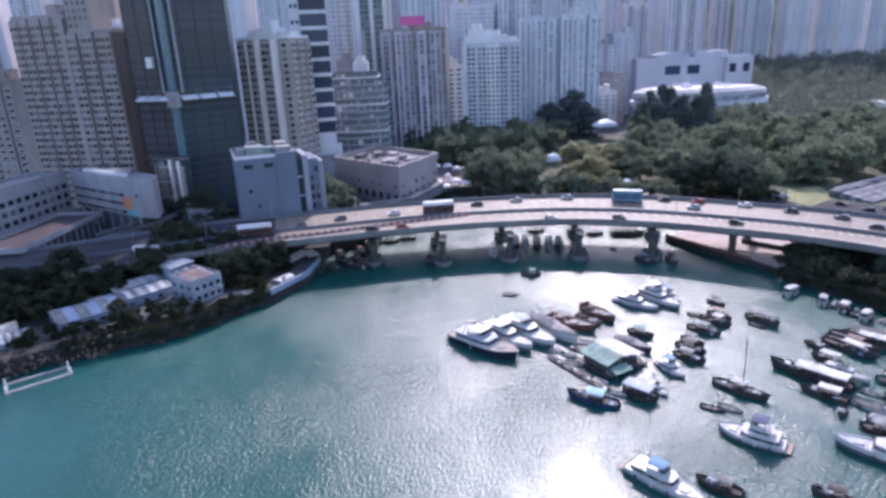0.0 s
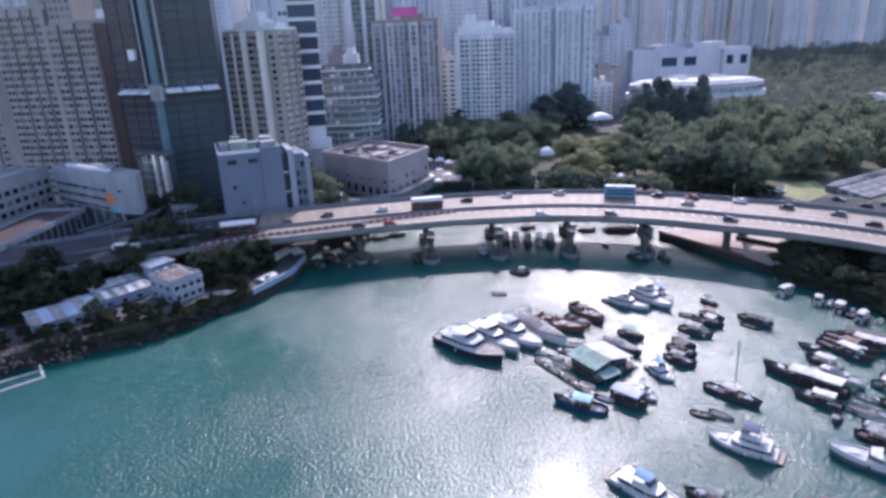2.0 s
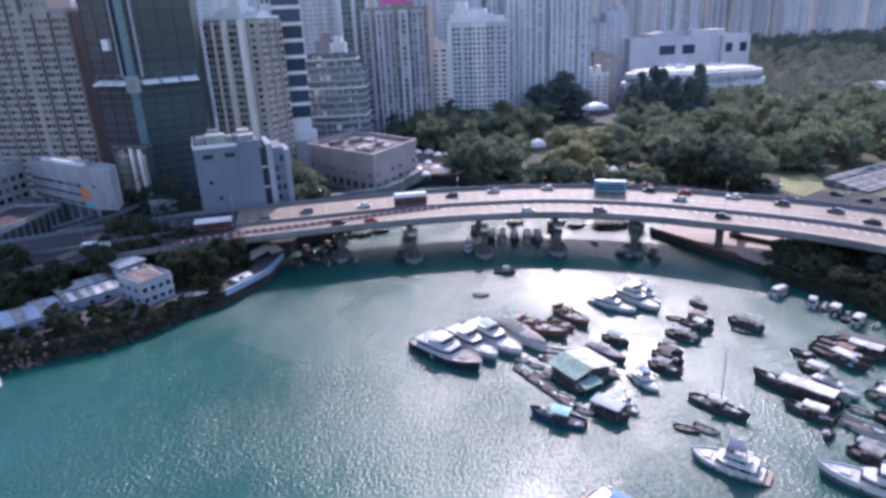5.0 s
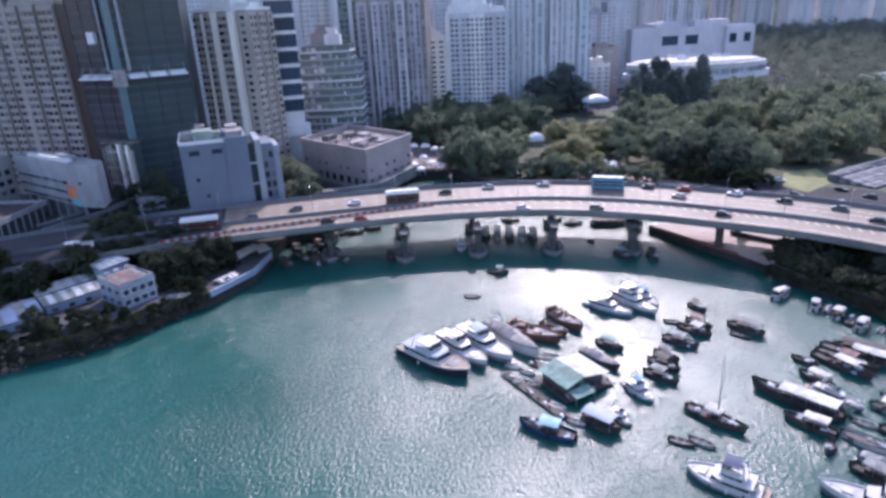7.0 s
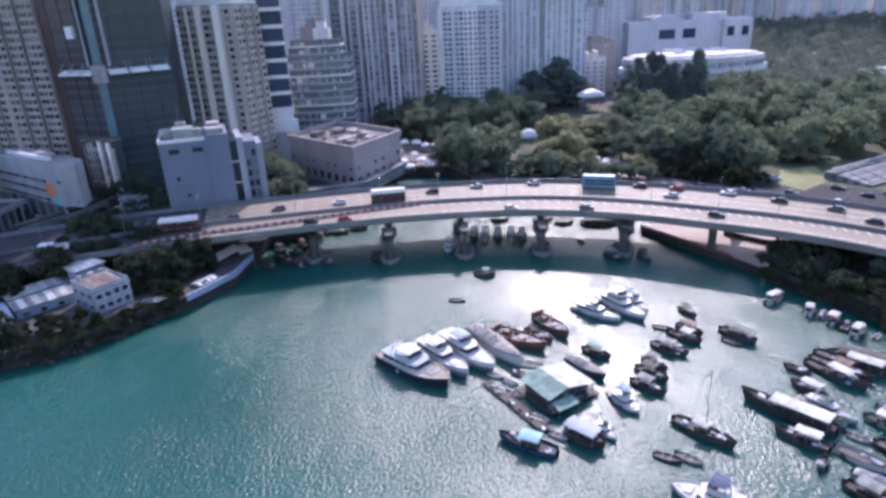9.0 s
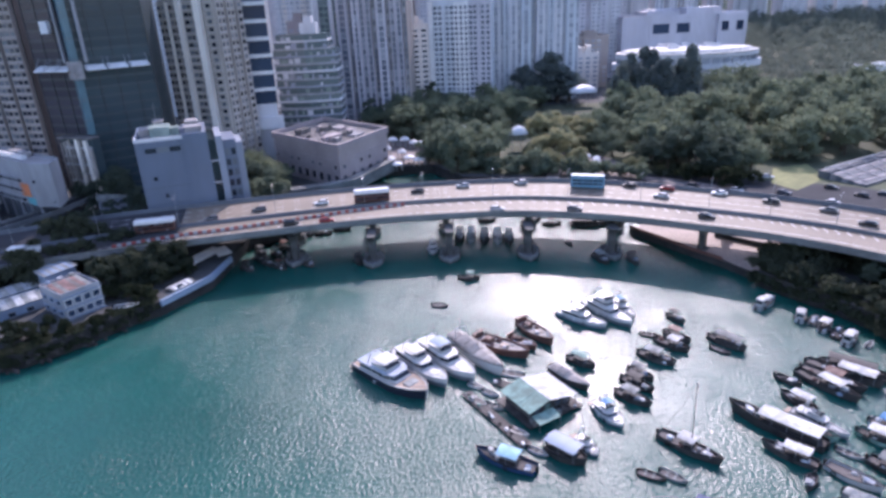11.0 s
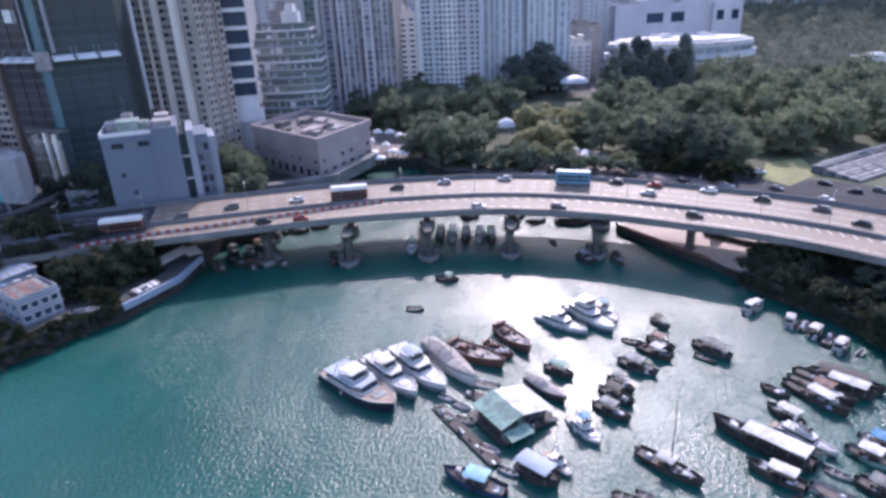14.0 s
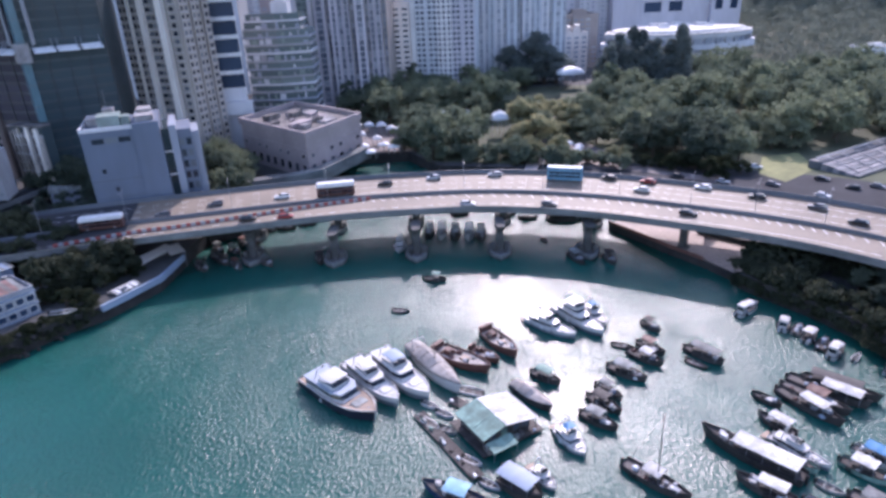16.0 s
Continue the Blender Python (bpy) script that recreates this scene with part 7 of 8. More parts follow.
for x, y, w in ((33, 348, 9), (40.5, 346, 4.5), (45.5, 345, 3.5)):
    marquee(x, y, w, 5, 8.5, "low white pavilion roof in the park")
for x, y in ((80.5, 293), (83.5, 289.5), (86.5, 285), (85, 280)):
    marquee(x, y, 3.4, 3.0, 4.2, "small pale kiosk at the park edge")
patch("pavement_terrace", [(-14, 300), (14, 301), (17, 330), (8, 346), (-14, 350)], LAND + 0.16, PAVING, "grey paved terrace beside the canal", "pavement")
patch("pavement_corner", [(74, 271), (98, 262), (104, 268), (92, 298), (79, 300)], LAND + 0.2, PAVING, "pale paved corner at the park edge", "pavement")


# ---- vehicles on the flyover and roads ----
PAINTS = [mat("car_paint_" + nm, col, 0.3, var=0.05, stain=0.05) for nm, col in (("black", (0.02, 0.02, 0.022)), ("silver", (0.45, 0.46, 0.47)), ("red", (0.30, 0.03, 0.025)), ("white", (0.75, 0.75, 0.74)), ("grey", (0.12, 0.12, 0.13)))]
BUS_DARK = mat("bus_paint_brown", (0.10, 0.045, 0.035), 0.35, var=0.08)
TRUCK_BLUE = mat("truck_paint_blue", (0.11, 0.26, 0.36), 0.4, var=0.06)


def wheels(ob, xs, y, r=0.33):
    for x in xs:
        for sgn in (-1, 1):
            bm = bmesh.new()
            tube(bm, (x, sgn * y, r), (x, sgn * (y - 0.22), r), r, n=12)
            wl = part("wheel", bm, RUBBER, ob)
            bm = bmesh.new()
            tube(bm, (x, sgn * (y + 0.01), r), (x, sgn * (y + 0.02), r), r * 0.55, n=10)
            part("rim", bm, STEEL, wl)


def car(m, paint, label):
    ob = thing("car", m, label, "car", "vehicles on the flyover")
    bm = bmesh.new()
    prof = [(-2.2, 0.3), (-2.2, 0.85), (-1.9, 0.95), (0.9, 0.95), (2.1, 0.75), (2.25, 0.35)]
    loft(bm, [[(x, y * (0.94 if k in (0, 3) else 1), z) for x, z in prof] for k, y in enumerate((-0.88, -0.8, 0.8, 0.88))])
    part("body", bm, paint, ob)
    bm = bmesh.new()
    loft(bm, [[(-1.9, -0.78, 0.94), (1.0, -0.78, 0.94), (1.0, 0.78, 0.94), (-1.9, 0.78, 0.94)], [(-1.45, -0.62, 1.38), (0.25, -0.62, 1.38), (0.25, 0.62, 1.38), (-1.45, 0.62, 1.38)]])
    part("glasshouse", bm, BOAT_GLASS, ob)
    bm = bmesh.new()
    loft(bm, [[(-1.5, -0.64, 1.381), (0.3, -0.64, 1.381), (0.3, 0.64, 1.381), (-1.5, 0.64, 1.381)], [(-1.4, -0.56, 1.46), (0.2, -0.56, 1.46), (0.2, 0.56, 1.46), (-1.4, 0.56, 1.46)]])
    part("roof", bm, paint, ob)
    for sgn in (-1, 1):
        bm = bmesh.new()
        box(bm, 2.14, 2.24, sgn * 0.68 - 0.16, sgn * 0.68 + 0.16, 0.55, 0.72)
        part("headlight", bm, WHITE, ob)
        bm = bmesh.new()
        box(bm, -2.24, -2.18, sgn * 0.68 - 0.14, sgn * 0.68 + 0.14, 0.6, 0.82)
        part("tail_light", bm, PAINTS[2], ob)
    wheels(ob, (-1.35, 1.4), 0.86)
    return ob


def bus(m, L, H, low, high, label, name="bus"):
    ob = thing(name, m, label, "bus", "vehicles on the flyover")
    bm = bmesh.new()
    loft(bm, [[(x, y, z) for x, y in ((-L / 2, -1.25), (L / 2 - 0.2, -1.25), (L / 2, -1.0), (L / 2, 1.0), (L / 2 - 0.2, 1.25), (-L / 2, 1.25))] for z in (0.35, H * 0.72)])
    part("body", bm, low, ob)
    bm = bmesh.new()
    loft(bm, [[(x * g, y * g, z) for x, y in ((-L / 2, -1.25), (L / 2 - 0.2, -1.25), (L / 2, -1.0), (L / 2, 1.0), (L / 2 - 0.2, 1.25), (-L / 2, 1.25))] for z, g in ((H * 0.721, 1.0), (H * 0.95, 0.995), (H, 0.95))])
    part("roof", bm, high, ob)
    for z0, z1 in ((H * 0.3, H * 0.44), (H * 0.56, H * 0.70)):
        for sgn in (-1, 1):
            for k in range(6):
                bm = bmesh.new()
                x0 = -L / 2 + 0.5 + (L - 1.2) * k / 6
                box(bm, x0, x0 + (L - 1.2) / 6 - 0.12, sgn * 1.255 - 0.02, sgn * 1.255 + 0.02, z0, z1)
                part("window", bm, BOAT_GLASS, ob)
    bm = bmesh.new()
    box(bm, L / 2 - 0.02, L / 2 + 0.03, -0.95, 0.95, H * 0.3, H * 0.46)
    part("windscreen", bm, BOAT_GLASS, ob)
    wheels(ob, (-L * 0.3, L * 0.32), 1.24, 0.48)
    return ob


def deck_pose(x, y, flip):
    """The pose on the road beside the deck point nearest to a place."""
    best = min(range(len(LINE)), key=lambda i: abs((Vector((x, y, 0)) - Vector((LINE[i].x, LINE[i].y, 0))).dot(deck_frame(i)[1])) + (0 if (Vector((x, y)) - LINE[i].xy).length < 45 else 1e3))
    p, d, nrm = deck_frame(best)
    off = (Vector((x, y)) - p.xy).dot(nrm.xy)
    q = Vector((x, y, 0)) - nrm * off * 0.178
    x, y = q.x, q.y
    return pose(x, y, p.z + 0.0535 * off + 0.01, 0, 0, math.degrees(math.atan2(d.y, d.x)) + (180 if flip else 0))


CARS = [((-36.4, 218.2), 4, "black"), ((-17.7, 222.0), 3, "white"), ((13.0, 230.0), 0, "black"), ((28.1, 233.6), 1, "silver"), ((48.0, 234.0), 1, "silver"), ((82.7, 224.4), 0, "black"), ((93.1, 219.2), 2, "dark red"), ((106.3, 211.6), 3, "white"), ((117.2, 201.8), 0, "black"), ((128.3, 191.8), 4, "grey"), ((131.7, 180.2), 0, "black"), ((-49.1, 211.2), 4, "grey"), ((88.7, 212.0), 1, "silver")]
for (x, y), k, nm in CARS:
    car(deck_pose(x, y, True), PAINTS[k], nm + " saloon car driving on the flyover")
for (x, y), k, nm in [((-23.6, 203.8), 0, "black"), ((-13.3, 204.2), 2, "red"), ((37.3, 207.4), 1, "silver"), ((94.1, 192.2), 0, "black"), ((60, 204.5), 4, "grey")]:
    car(deck_pose(x, y, False), PAINTS[k], nm + " saloon car driving on the near carriageway")
bus(deck_pose(-1.5, 222.2, True), 11, 4.2, BUS_DARK, WHITE, "dark double-deck bus with a white roof")
bus(deck_pose(-62.7, 203.6, True), 11, 3.8, BUS_DARK, WHITE, "dark coach with a white roof")
bus(deck_pose(-94.1, 191.4, True), 7.5, 3.0, PAINTS[3], WHITE, "white minibus on the ramp", "minibus")
bus(deck_pose(69.1, 226.2, True), 10.5, 4.2, TRUCK_BLUE, TRUCK_BLUE, "bright blue double-deck bus")
for k, (x, y, a) in enumerate(((151, 228, -48), (142, 241, -44), (128, 246, -36), (116, 254, -30))):
    car(pose(x - 4, y - 8, LAND + 0.11, 0, 0, a), PAINTS[(3, 4, 1, 0)[k]], ("white", "grey", "silver", "black")[k] + " car on the slip road")

for k, (x, y, a) in enumerate(((142, 252.5, -34), (137, 255.5, -30), (156, 236, -42), (168, 226, -46), (176, 214, -50), (160, 226, 136))):
    car(pose(x, y, LAND + 0.115, 0, 0, a), PAINTS[(3, 1, 0, 4, 3, 0)[k]], ("white", "silver", "black", "grey", "white", "black")[k] + " car on the road beside the lawn")

for k, (x, y, a) in enumerate(((-100, 222, 24), (-112, 216, 24), (-124, 208, 20), (-90, 228, 24), (-84, 236, 100), (-98, 246, 70), (-93, 240, 70))):
    car(pose(x, y, LAND + 0.115, 0, 0, a), PAINTS[(3, 1, 3, 4, 3, 1, 3)[k]], ("white", "silver", "white", "grey", "white", "silver", "white")[k] + " car on the street below the towers")

# orange and white barrier row that closes the tapering lane
B_PTS = catmull([(8.5, 216.9, 11.6), (-9.1, 211.9, 11.6), (-25.8, 206.2, 11.6), (-41.7, 201.0, 11.6), (-51.1, 198.9, 11.6), (-62.6, 194.6, 11.5), (-71, 191.4, 11.3)], 12)
barrier_mesh = {}
for nm, mt in (("orange", ORANGE), ("white", DIM_WHITE)):
    bm = bmesh.new()
    prof = [(-0.28, 0.0), (-0.26, 0.25), (-0.12, 0.45), (-0.1, 0.85), (0.1, 0.85), (0.12, 0.45), (0.26, 0.25), (0.28, 0.0)]
    loft(bm, [[(x, y, z) for y, z in prof] for x in (-0.55, 0.55)])
    barrier_mesh[nm] = finish("road_barrier", bm, mt)
run, count = 0.0, 0
for a, b in zip(B_PTS, B_PTS[1:]):
    seg = (b - a).length
    while run < seg:
        p = a.lerp(b, run / seg)
        ang = math.degrees(math.atan2(b.y - a.y, b.x - a.x))
        at = deck_pose(p.x, p.y, False).translation
        nm = "white" if count % 2 else "orange"
        ob = new("road_barrier", barrier_mesh[nm])
        ob.matrix_basis = pose(at.x, at.y, at.z - 0.004, 0, 0, ang)
        tagged(ob, nm + " plastic road barrier in a row on the flyover", "barrier", "road barriers")
        run += 1.25
        count += 1
    run -= seg

# lane dashes and edge lines
dash_bm = {"dash": bmesh.new(), "hatch": bmesh.new()}


def road_bar(bm, a, b, half):
    d = b - a
    nrm = Vector((-d.y, d.x, 0)).normalized() * half
    loft(bm, [[q + Vector((0, 0, z)) for q in (a - nrm, b - nrm, b + nrm, a + nrm)] for z in (0.004, 0.016)])


for off in (4.6, MEDIAN + 4.8, MEDIAN + 9.6, MEDIAN + 14.2):
    for i in range(24, len(LINE) - 12):
        p0, p1 = on_deck(i, off, 0.0), on_deck(i + 1, off, 0.0)
        n = max(1, int((p1 - p0).length / 6.5))
        for k in range(n):
            a = p0 + (p1 - p0) * (k / n)
            road_bar(dash_bm["dash"], a, a + (p1 - p0).normalized() * 2.2, 0.09)
for i in range(44, len(LINE) - 12):
    p0, p1, q0, q1 = on_deck(i, 10.8, 0.0), on_deck(i + 1, 10.8, 0.0), on_deck(i, 13.6, 0.0), on_deck(i + 1, 13.6, 0.0)
    n = max(1, int((p1 - p0).length / 2.3))
    for k in range(n):
        a = p0 + (p1 - p0) * (k / n) + (p1 - p0).normalized() * 1.6
        road_bar(dash_bm["hatch"], a, q0 + (q1 - q0) * (k / n), 0.13)
part("hatching", dash_bm["hatch"], CREAM, flyover, "white slanted hatching beside the median", kind="stuff")
part("lane_marking", dash_bm["dash"], WHITE, flyover, "white lane dashes", kind="stuff")

# lamp posts along the median
for i in range(18, len(LINE) - 8, 6):
    p, d, nrm = deck_frame(i)
    ob = thing("street_lamp", Matrix.Translation(on_deck(i, MEDIAN, 0.94)), "slim grey street lamp on the flyover median", "street lamp", "flyover lamps")
    bm = bmesh.new()
    tube(bm, (0, 0, 0), (0, 0, 8.0), 0.08, 0.05, 6)
    part("pole", bm, STEEL, ob)
    for sgn in (-1, 1):
        bm = bmesh.new()
        tube(bm, (0, 0, 7.9), nrm * sgn * 1.6 + Vector((0, 0, 8.3)), 0.04, n=5)
        part("arm", bm, STEEL, ob)
        bm = bmesh.new()
        tube(bm, nrm * sgn * 1.5 + Vector((0, 0, 8.28)), nrm * sgn * 2.1 + Vector((0, 0, 8.34)), 0.09, 0.07, 6)
        part("lamp_head", bm, PALEGREY, ob)


# ---- trees ----
def tree(name, label, height, spread_r, leaves, leaf_mat, seed, lobes=9, leaf=0.95, narrow=False):
    rnd = random.Random(seed)
    ob = thing(name, pose(0, 0, -500), label, "tree", "trees of the park")
    bm = bmesh.new()
    top = height * (0.5 if not narrow else 0.85)
    r = 0.035 * height
    pts = [(0, 0, -0.3), (0.1, 0.05, top * 0.4), (rnd.uniform(-0.3, 0.3), rnd.uniform(-0.3, 0.3), top)]
    for (a, b), (r0, r1) in zip(zip(pts, pts[1:]), ((r, r * 0.75), (r * 0.75, r * 0.5))):
        tube(bm, a, b, r0, r1, 7)
    centres = []
    for k in range(lobes):
        a = 6.28319 * (k + rnd.random() * 0.7) / lobes
        if narrow:
            z = height * (0.25 + 0.7 * k / lobes)
            rr = spread_r * (1.1 - k / lobes) * 0.4
            centres.append((Vector((rr * math.cos(a * 3), rr * math.sin(a * 3), z)), spread_r * (1.05 - 0.75 * k / lobes) * 0.8))
        else:
            rr = spread_r * rnd.uniform(0.2, 0.85) if k else 0
            z = height * (rnd.uniform(0.40, 0.92) - 0.22 * rr / spread_r) if k else height * 0.84
            centres.append((Vector((rr * math.cos(a), rr * math.sin(a), z)), spread_r * rnd.uniform(0.20, 0.42)))
    for c, _ in centres[:6]:
        mid = Vector((c.x * 0.4, c.y * 0.4, top * 0.75))
        tube(bm, (0, 0, top * 0.45), mid, r * 0.5, r * 0.32, 5)
        tube(bm, mid, c, r * 0.32, r * 0.1, 5)
    part("trunk", bm, BARK, ob)
    bm = bmesh.new()
    for k in range(leaves):
        c, cr = centres[rnd.randrange(len(centres))]
        d = Vector((rnd.gauss(0, 1), rnd.gauss(0, 1), rnd.gauss(0.25, 0.9))).normalized()
        p = c + Vector((d.x, d.y, d.z * 0.7)) * cr * rnd.uniform(0.45, 1.2) * (1.3 if rnd.random() < 0.22 else 1.0)
        nrm = (d + Vector((rnd.uniform(-1.2, 1.2), rnd.uniform(-1.2, 1.2), rnd.uniform(-0.6, 1.2)))).normalized()
        q = nrm.to_track_quat("Z", "Y")
        s = leaf * rnd.uniform(0.55, 1.15)
        spin = rnd.uniform(0, 6.28)
        vs = []
        for i, (rad, lift) in enumerate(((1.0, -0.12), (0.62, 0.1), (0.95, -0.1), (0.7, 0.12))):
            ang = spin + i * 1.5708 + rnd.uniform(-0.25, 0.25)
            vs.append(bm.verts.new(p + q @ Vector((s * rad * math.cos(ang), s * rad * math.sin(ang), s * lift))))
        bm.faces.new(vs)
    me = bpy.data.meshes.new("crown")
    bm.to_mesh(me)
    bm.free()
    me.materials.append(leaf_mat)
    cr = new("crown", me)
    cr.parent = ob
    return ob


BROAD = [tree("tree", "broad dark green park tree with an uneven crown", 15, 7.0, 1950, LEAF, 100 + k, 17 + 2 * (k % 3), leaf=0.72) for k in range(5)]
DARKT = [tree("tree", "dense dark green tree with a heavy crown", 17, 6.4, 1950, LEAF_DARK, 200 + k, 17 + 2 * (k % 3), leaf=0.72) for k in range(3)]
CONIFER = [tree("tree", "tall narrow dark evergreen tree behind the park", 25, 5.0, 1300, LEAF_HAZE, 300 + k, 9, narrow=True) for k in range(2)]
YELLOW = [tree("tree", "yellow-green leafy tree at the park edge", 12, 5.8, 2200, LEAF_YELLOW, 400 + k, 10, leaf=0.65) for k in range(2)]
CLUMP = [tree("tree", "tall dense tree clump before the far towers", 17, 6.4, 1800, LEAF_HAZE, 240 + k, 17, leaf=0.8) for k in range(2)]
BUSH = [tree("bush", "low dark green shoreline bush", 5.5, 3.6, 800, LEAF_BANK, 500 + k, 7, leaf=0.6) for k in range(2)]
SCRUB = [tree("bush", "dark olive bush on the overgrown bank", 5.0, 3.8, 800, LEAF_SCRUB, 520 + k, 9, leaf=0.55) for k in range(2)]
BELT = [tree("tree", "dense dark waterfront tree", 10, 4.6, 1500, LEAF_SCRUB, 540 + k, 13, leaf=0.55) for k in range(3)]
SHRUB = [tree("shrub", "low yellow-green shrub along the park edge", 5.0, 3.8, 800, LEAF, 600 + k, 7, leaf=0.6) for k in range(2)]
MIXED = YELLOW * 2 + BROAD[:1] + SHRUB[:1]


def plant(kind, x, y, z=LAND, s=1.0, rnd=random.Random(77)):
    src = kind[rnd.randrange(len(kind))]
    return copy_thing(src, pose(x, y, z, 0, 0, rnd.uniform(0, 360)) @ Matrix.Diagonal((s, s, s * rnd.uniform(0.75, 1.2), 1)))


def inside(x, y, poly):
    c = False
    for i in range(len(poly)):
        (x0, y0), (x1, y1) = poly[i], poly[i - 1]
        if (y0 > y) != (y1 > y) and x < (x1 - x0) * (y - y0) / (y1 - y0) + x0:
            c = not c
    return c


CLEARINGS = [[(-12, 300), (16, 300), (18, 330), (10, 346), (-12, 348)], [(22, 333), (48, 331), (50, 353), (22, 355)], [(77, 277), (90, 277), (90, 296), (79, 298)], [(78, 352), (112, 350), (130, 424), (132, 442), (98, 442)], [(46, 286), (56, 286), (66, 326), (52, 328)], [(-70.5, 161.5), (-63, 171), (-72.5, 178.5), (-80, 170)]]


YELLOW_STAND = [(57, 300), (66, 276), (96, 284), (96, 345), (90, 356), (64, 330)]


def grove(kind, poly, gap, s0, s1, seed, z=LAND):
    rnd = random.Random(seed)
    xs, ys = [p[0] for p in poly], [p[1] for p in poly]
    y = min(ys)
    while y < max(ys):
        x = min(xs)
        while x < max(xs):
            px, py = x + rnd.uniform(-0.4, 0.4) * gap, y + rnd.uniform(-0.4, 0.4) * gap
            if inside(px, py, poly) and rnd.random() < 0.9 and not any(inside(px, py, c) for c in CLEARINGS) and (kind is MIXED or kind is SHRUB or not inside(px, py, YELLOW_STAND)):
                plant(kind, px, py, z, rnd.uniform(s0, s1), rnd)
            x += gap
        y += gap


# park: near belt, middle, back rows
grove(BROAD, [(24, 284), (50, 278), (52, 296), (40, 330), (8, 345), (6, 312)], 8.5, 0.8, 1.05, 1)
grove(BROAD, [(6, 350), (44, 338), (70, 345), (70, 400), (20, 410), (-6, 400)], 11.5, 1.0, 1.25, 2)
grove(BROAD + DARKT[:1], [(-12, 345), (4, 330), (20, 420), (120, 430), (120, 445), (-18, 425)], 12, 0.95, 1.25, 3)
grove(BROAD, [(70, 300), (96, 286), (140, 290), (160, 330), (150, 380), (90, 390), (78, 340)], 11.5, 0.95, 1.25, 4)
grove(DARKT, [(104, 262), (136, 250), (140, 285), (104, 290)], 8.5, 0.75, 1.0, 5)
grove(BROAD, [(168, 275), (260, 250), (330, 330), (270, 420), (170, 400), (160, 330)], 14, 1.1, 1.4, 6)
grove(CONIFER, [(108, 392), (166, 386), (170, 404), (112, 410)], 5.2, 1.05, 1.4, 7)
grove(BROAD, [(160, 420), (210, 408), (214, 424), (166, 436)], 8, 1.2, 1.6, 36)
grove(CLUMP, [(80, 446), (114, 446), (114, 460), (80, 460)], 7.0, 1.35, 1.8, 8)
grove(BROAD, [(116, 440), (128, 436), (132, 450), (120, 456)], 7.5, 1.35, 1.7, 30)
grove(SHRUB, [(84, 360), (108, 356), (118, 410), (100, 425)], 9, 1.0, 1.6, 31)
grove(MIXED, YELLOW_STAND, 8.5, 0.75, 1.2, 9)
grove(BROAD, [(54, 280), (74, 277), (80, 290), (62, 294)], 8.0, 0.6, 0.8, 32)
grove(YELLOW, [(62, 272), (98, 260), (104, 268), (70, 282)], 8, 0.55, 0.75, 10)
# between the slab and the clubhouse, and beside the road
grove(BROAD[:2] + DARKT[:2], [(-48, 232), (-37, 236), (-35, 256), (-46, 285), (-62, 292), (-54, 262)], 6.5, 0.65, 0.95, 11)
grove(DARKT, [(-128, 262), (-104, 248), (-76, 244), (-72, 252), (-92, 258)], 6, 0.55, 0.95, 33)
grove(DARKT, [(-106, 226), (-86, 222), (-78, 234), (-84, 240), (-104, 238)], 6.5, 0.35, 0.55, 34)
grove(BROAD, [(-100, 218), (-74, 222), (-74, 230), (-104, 228)], 6.5, 0.4, 0.55, 12)
# waterfront belt on the left
grove(BELT, [(-65, 173), (-55.5, 181), (-50, 190), (-60, 196), (-72, 188), (-69, 179)], 5.0, 0.8, 1.05, 13)
grove(BELT, [(-112, 162), (-97, 172), (-84, 184), (-92, 192), (-150, 172), (-152, 150)], 7.6, 0.9, 1.2, 14)
grove(BELT, [(-90, 186), (-70, 190), (-60, 197), (-74, 199), (-96, 194)], 6, 0.85, 1.1, 15)
grove(BUSH, [(-110, 134), (-95, 143), (-84, 148), (-73, 154), (-66, 160), (-72, 160), (-86, 152), (-100, 144)], 3.6, 0.5, 0.8, 21)
grove(BELT, [(-96, 208), (-76, 212), (-74, 222), (-112, 226), (-116, 218)], 6.5, 0.7, 0.95, 22)
grove(BUSH, [(-86, 143.6), (-74, 149.6), (-73, 151.5), (-84, 147)], 1.8, 0.3, 0.45, 35, LAND - 1.2)
grove(BELT, [(-88, 147), (-74.5, 151.5), (-74, 158), (-82, 156)], 3.8, 0.45, 0.65, 38)
for x, y, k in ((-93, 205, 1.15), (-87, 203.5, 1.25), (-81, 202, 1.2), (-97, 209, 1.05), (-76, 200.5, 1.1), (-70, 198, 1.05)):
    plant(BELT, x, y, LAND, k)
grove(BUSH, [(-62.4, 159.5), (-57.5, 165.4), (-59, 165.6), (-63.5, 161.5)], 2.2, 0.3, 0.42, 41)
grove(BUSH, [(-56, 170), (-51.6, 172.6), (-52, 176.5), (-56.5, 174.5)], 3.2, 0.45, 0.7, 42)
grove(BUSH, [(-75, 152.5), (-66.5, 160), (-64, 158.5), (-71, 150.5)], 2.8, 0.4, 0.6, 43)
# overgrown bank at the right
for x, y, k in ((101.6, 174.6, 1.0), (103.6, 172.2, 1.1), (105, 177, 1.15), (103.2, 169, 0.9), (109, 175, 1.2), (107, 166, 1.0)):
    plant(SCRUB, x, y, LAND - 1.2, k)
grove(SCRUB, [(100.5, 173), (104.5, 165.6), (109.6, 157.4), (113.4, 148.4), (115, 139), (124.6, 119), (150, 112), (146, 150), (134, 172), (121, 187), (106, 182)], 5.2, 0.8, 1.15, 16, LAND - 1.2)
grove(DARKT, [(112, 162), (122, 140), (136, 136), (126, 160)], 6, 0.36, 0.46, 17)
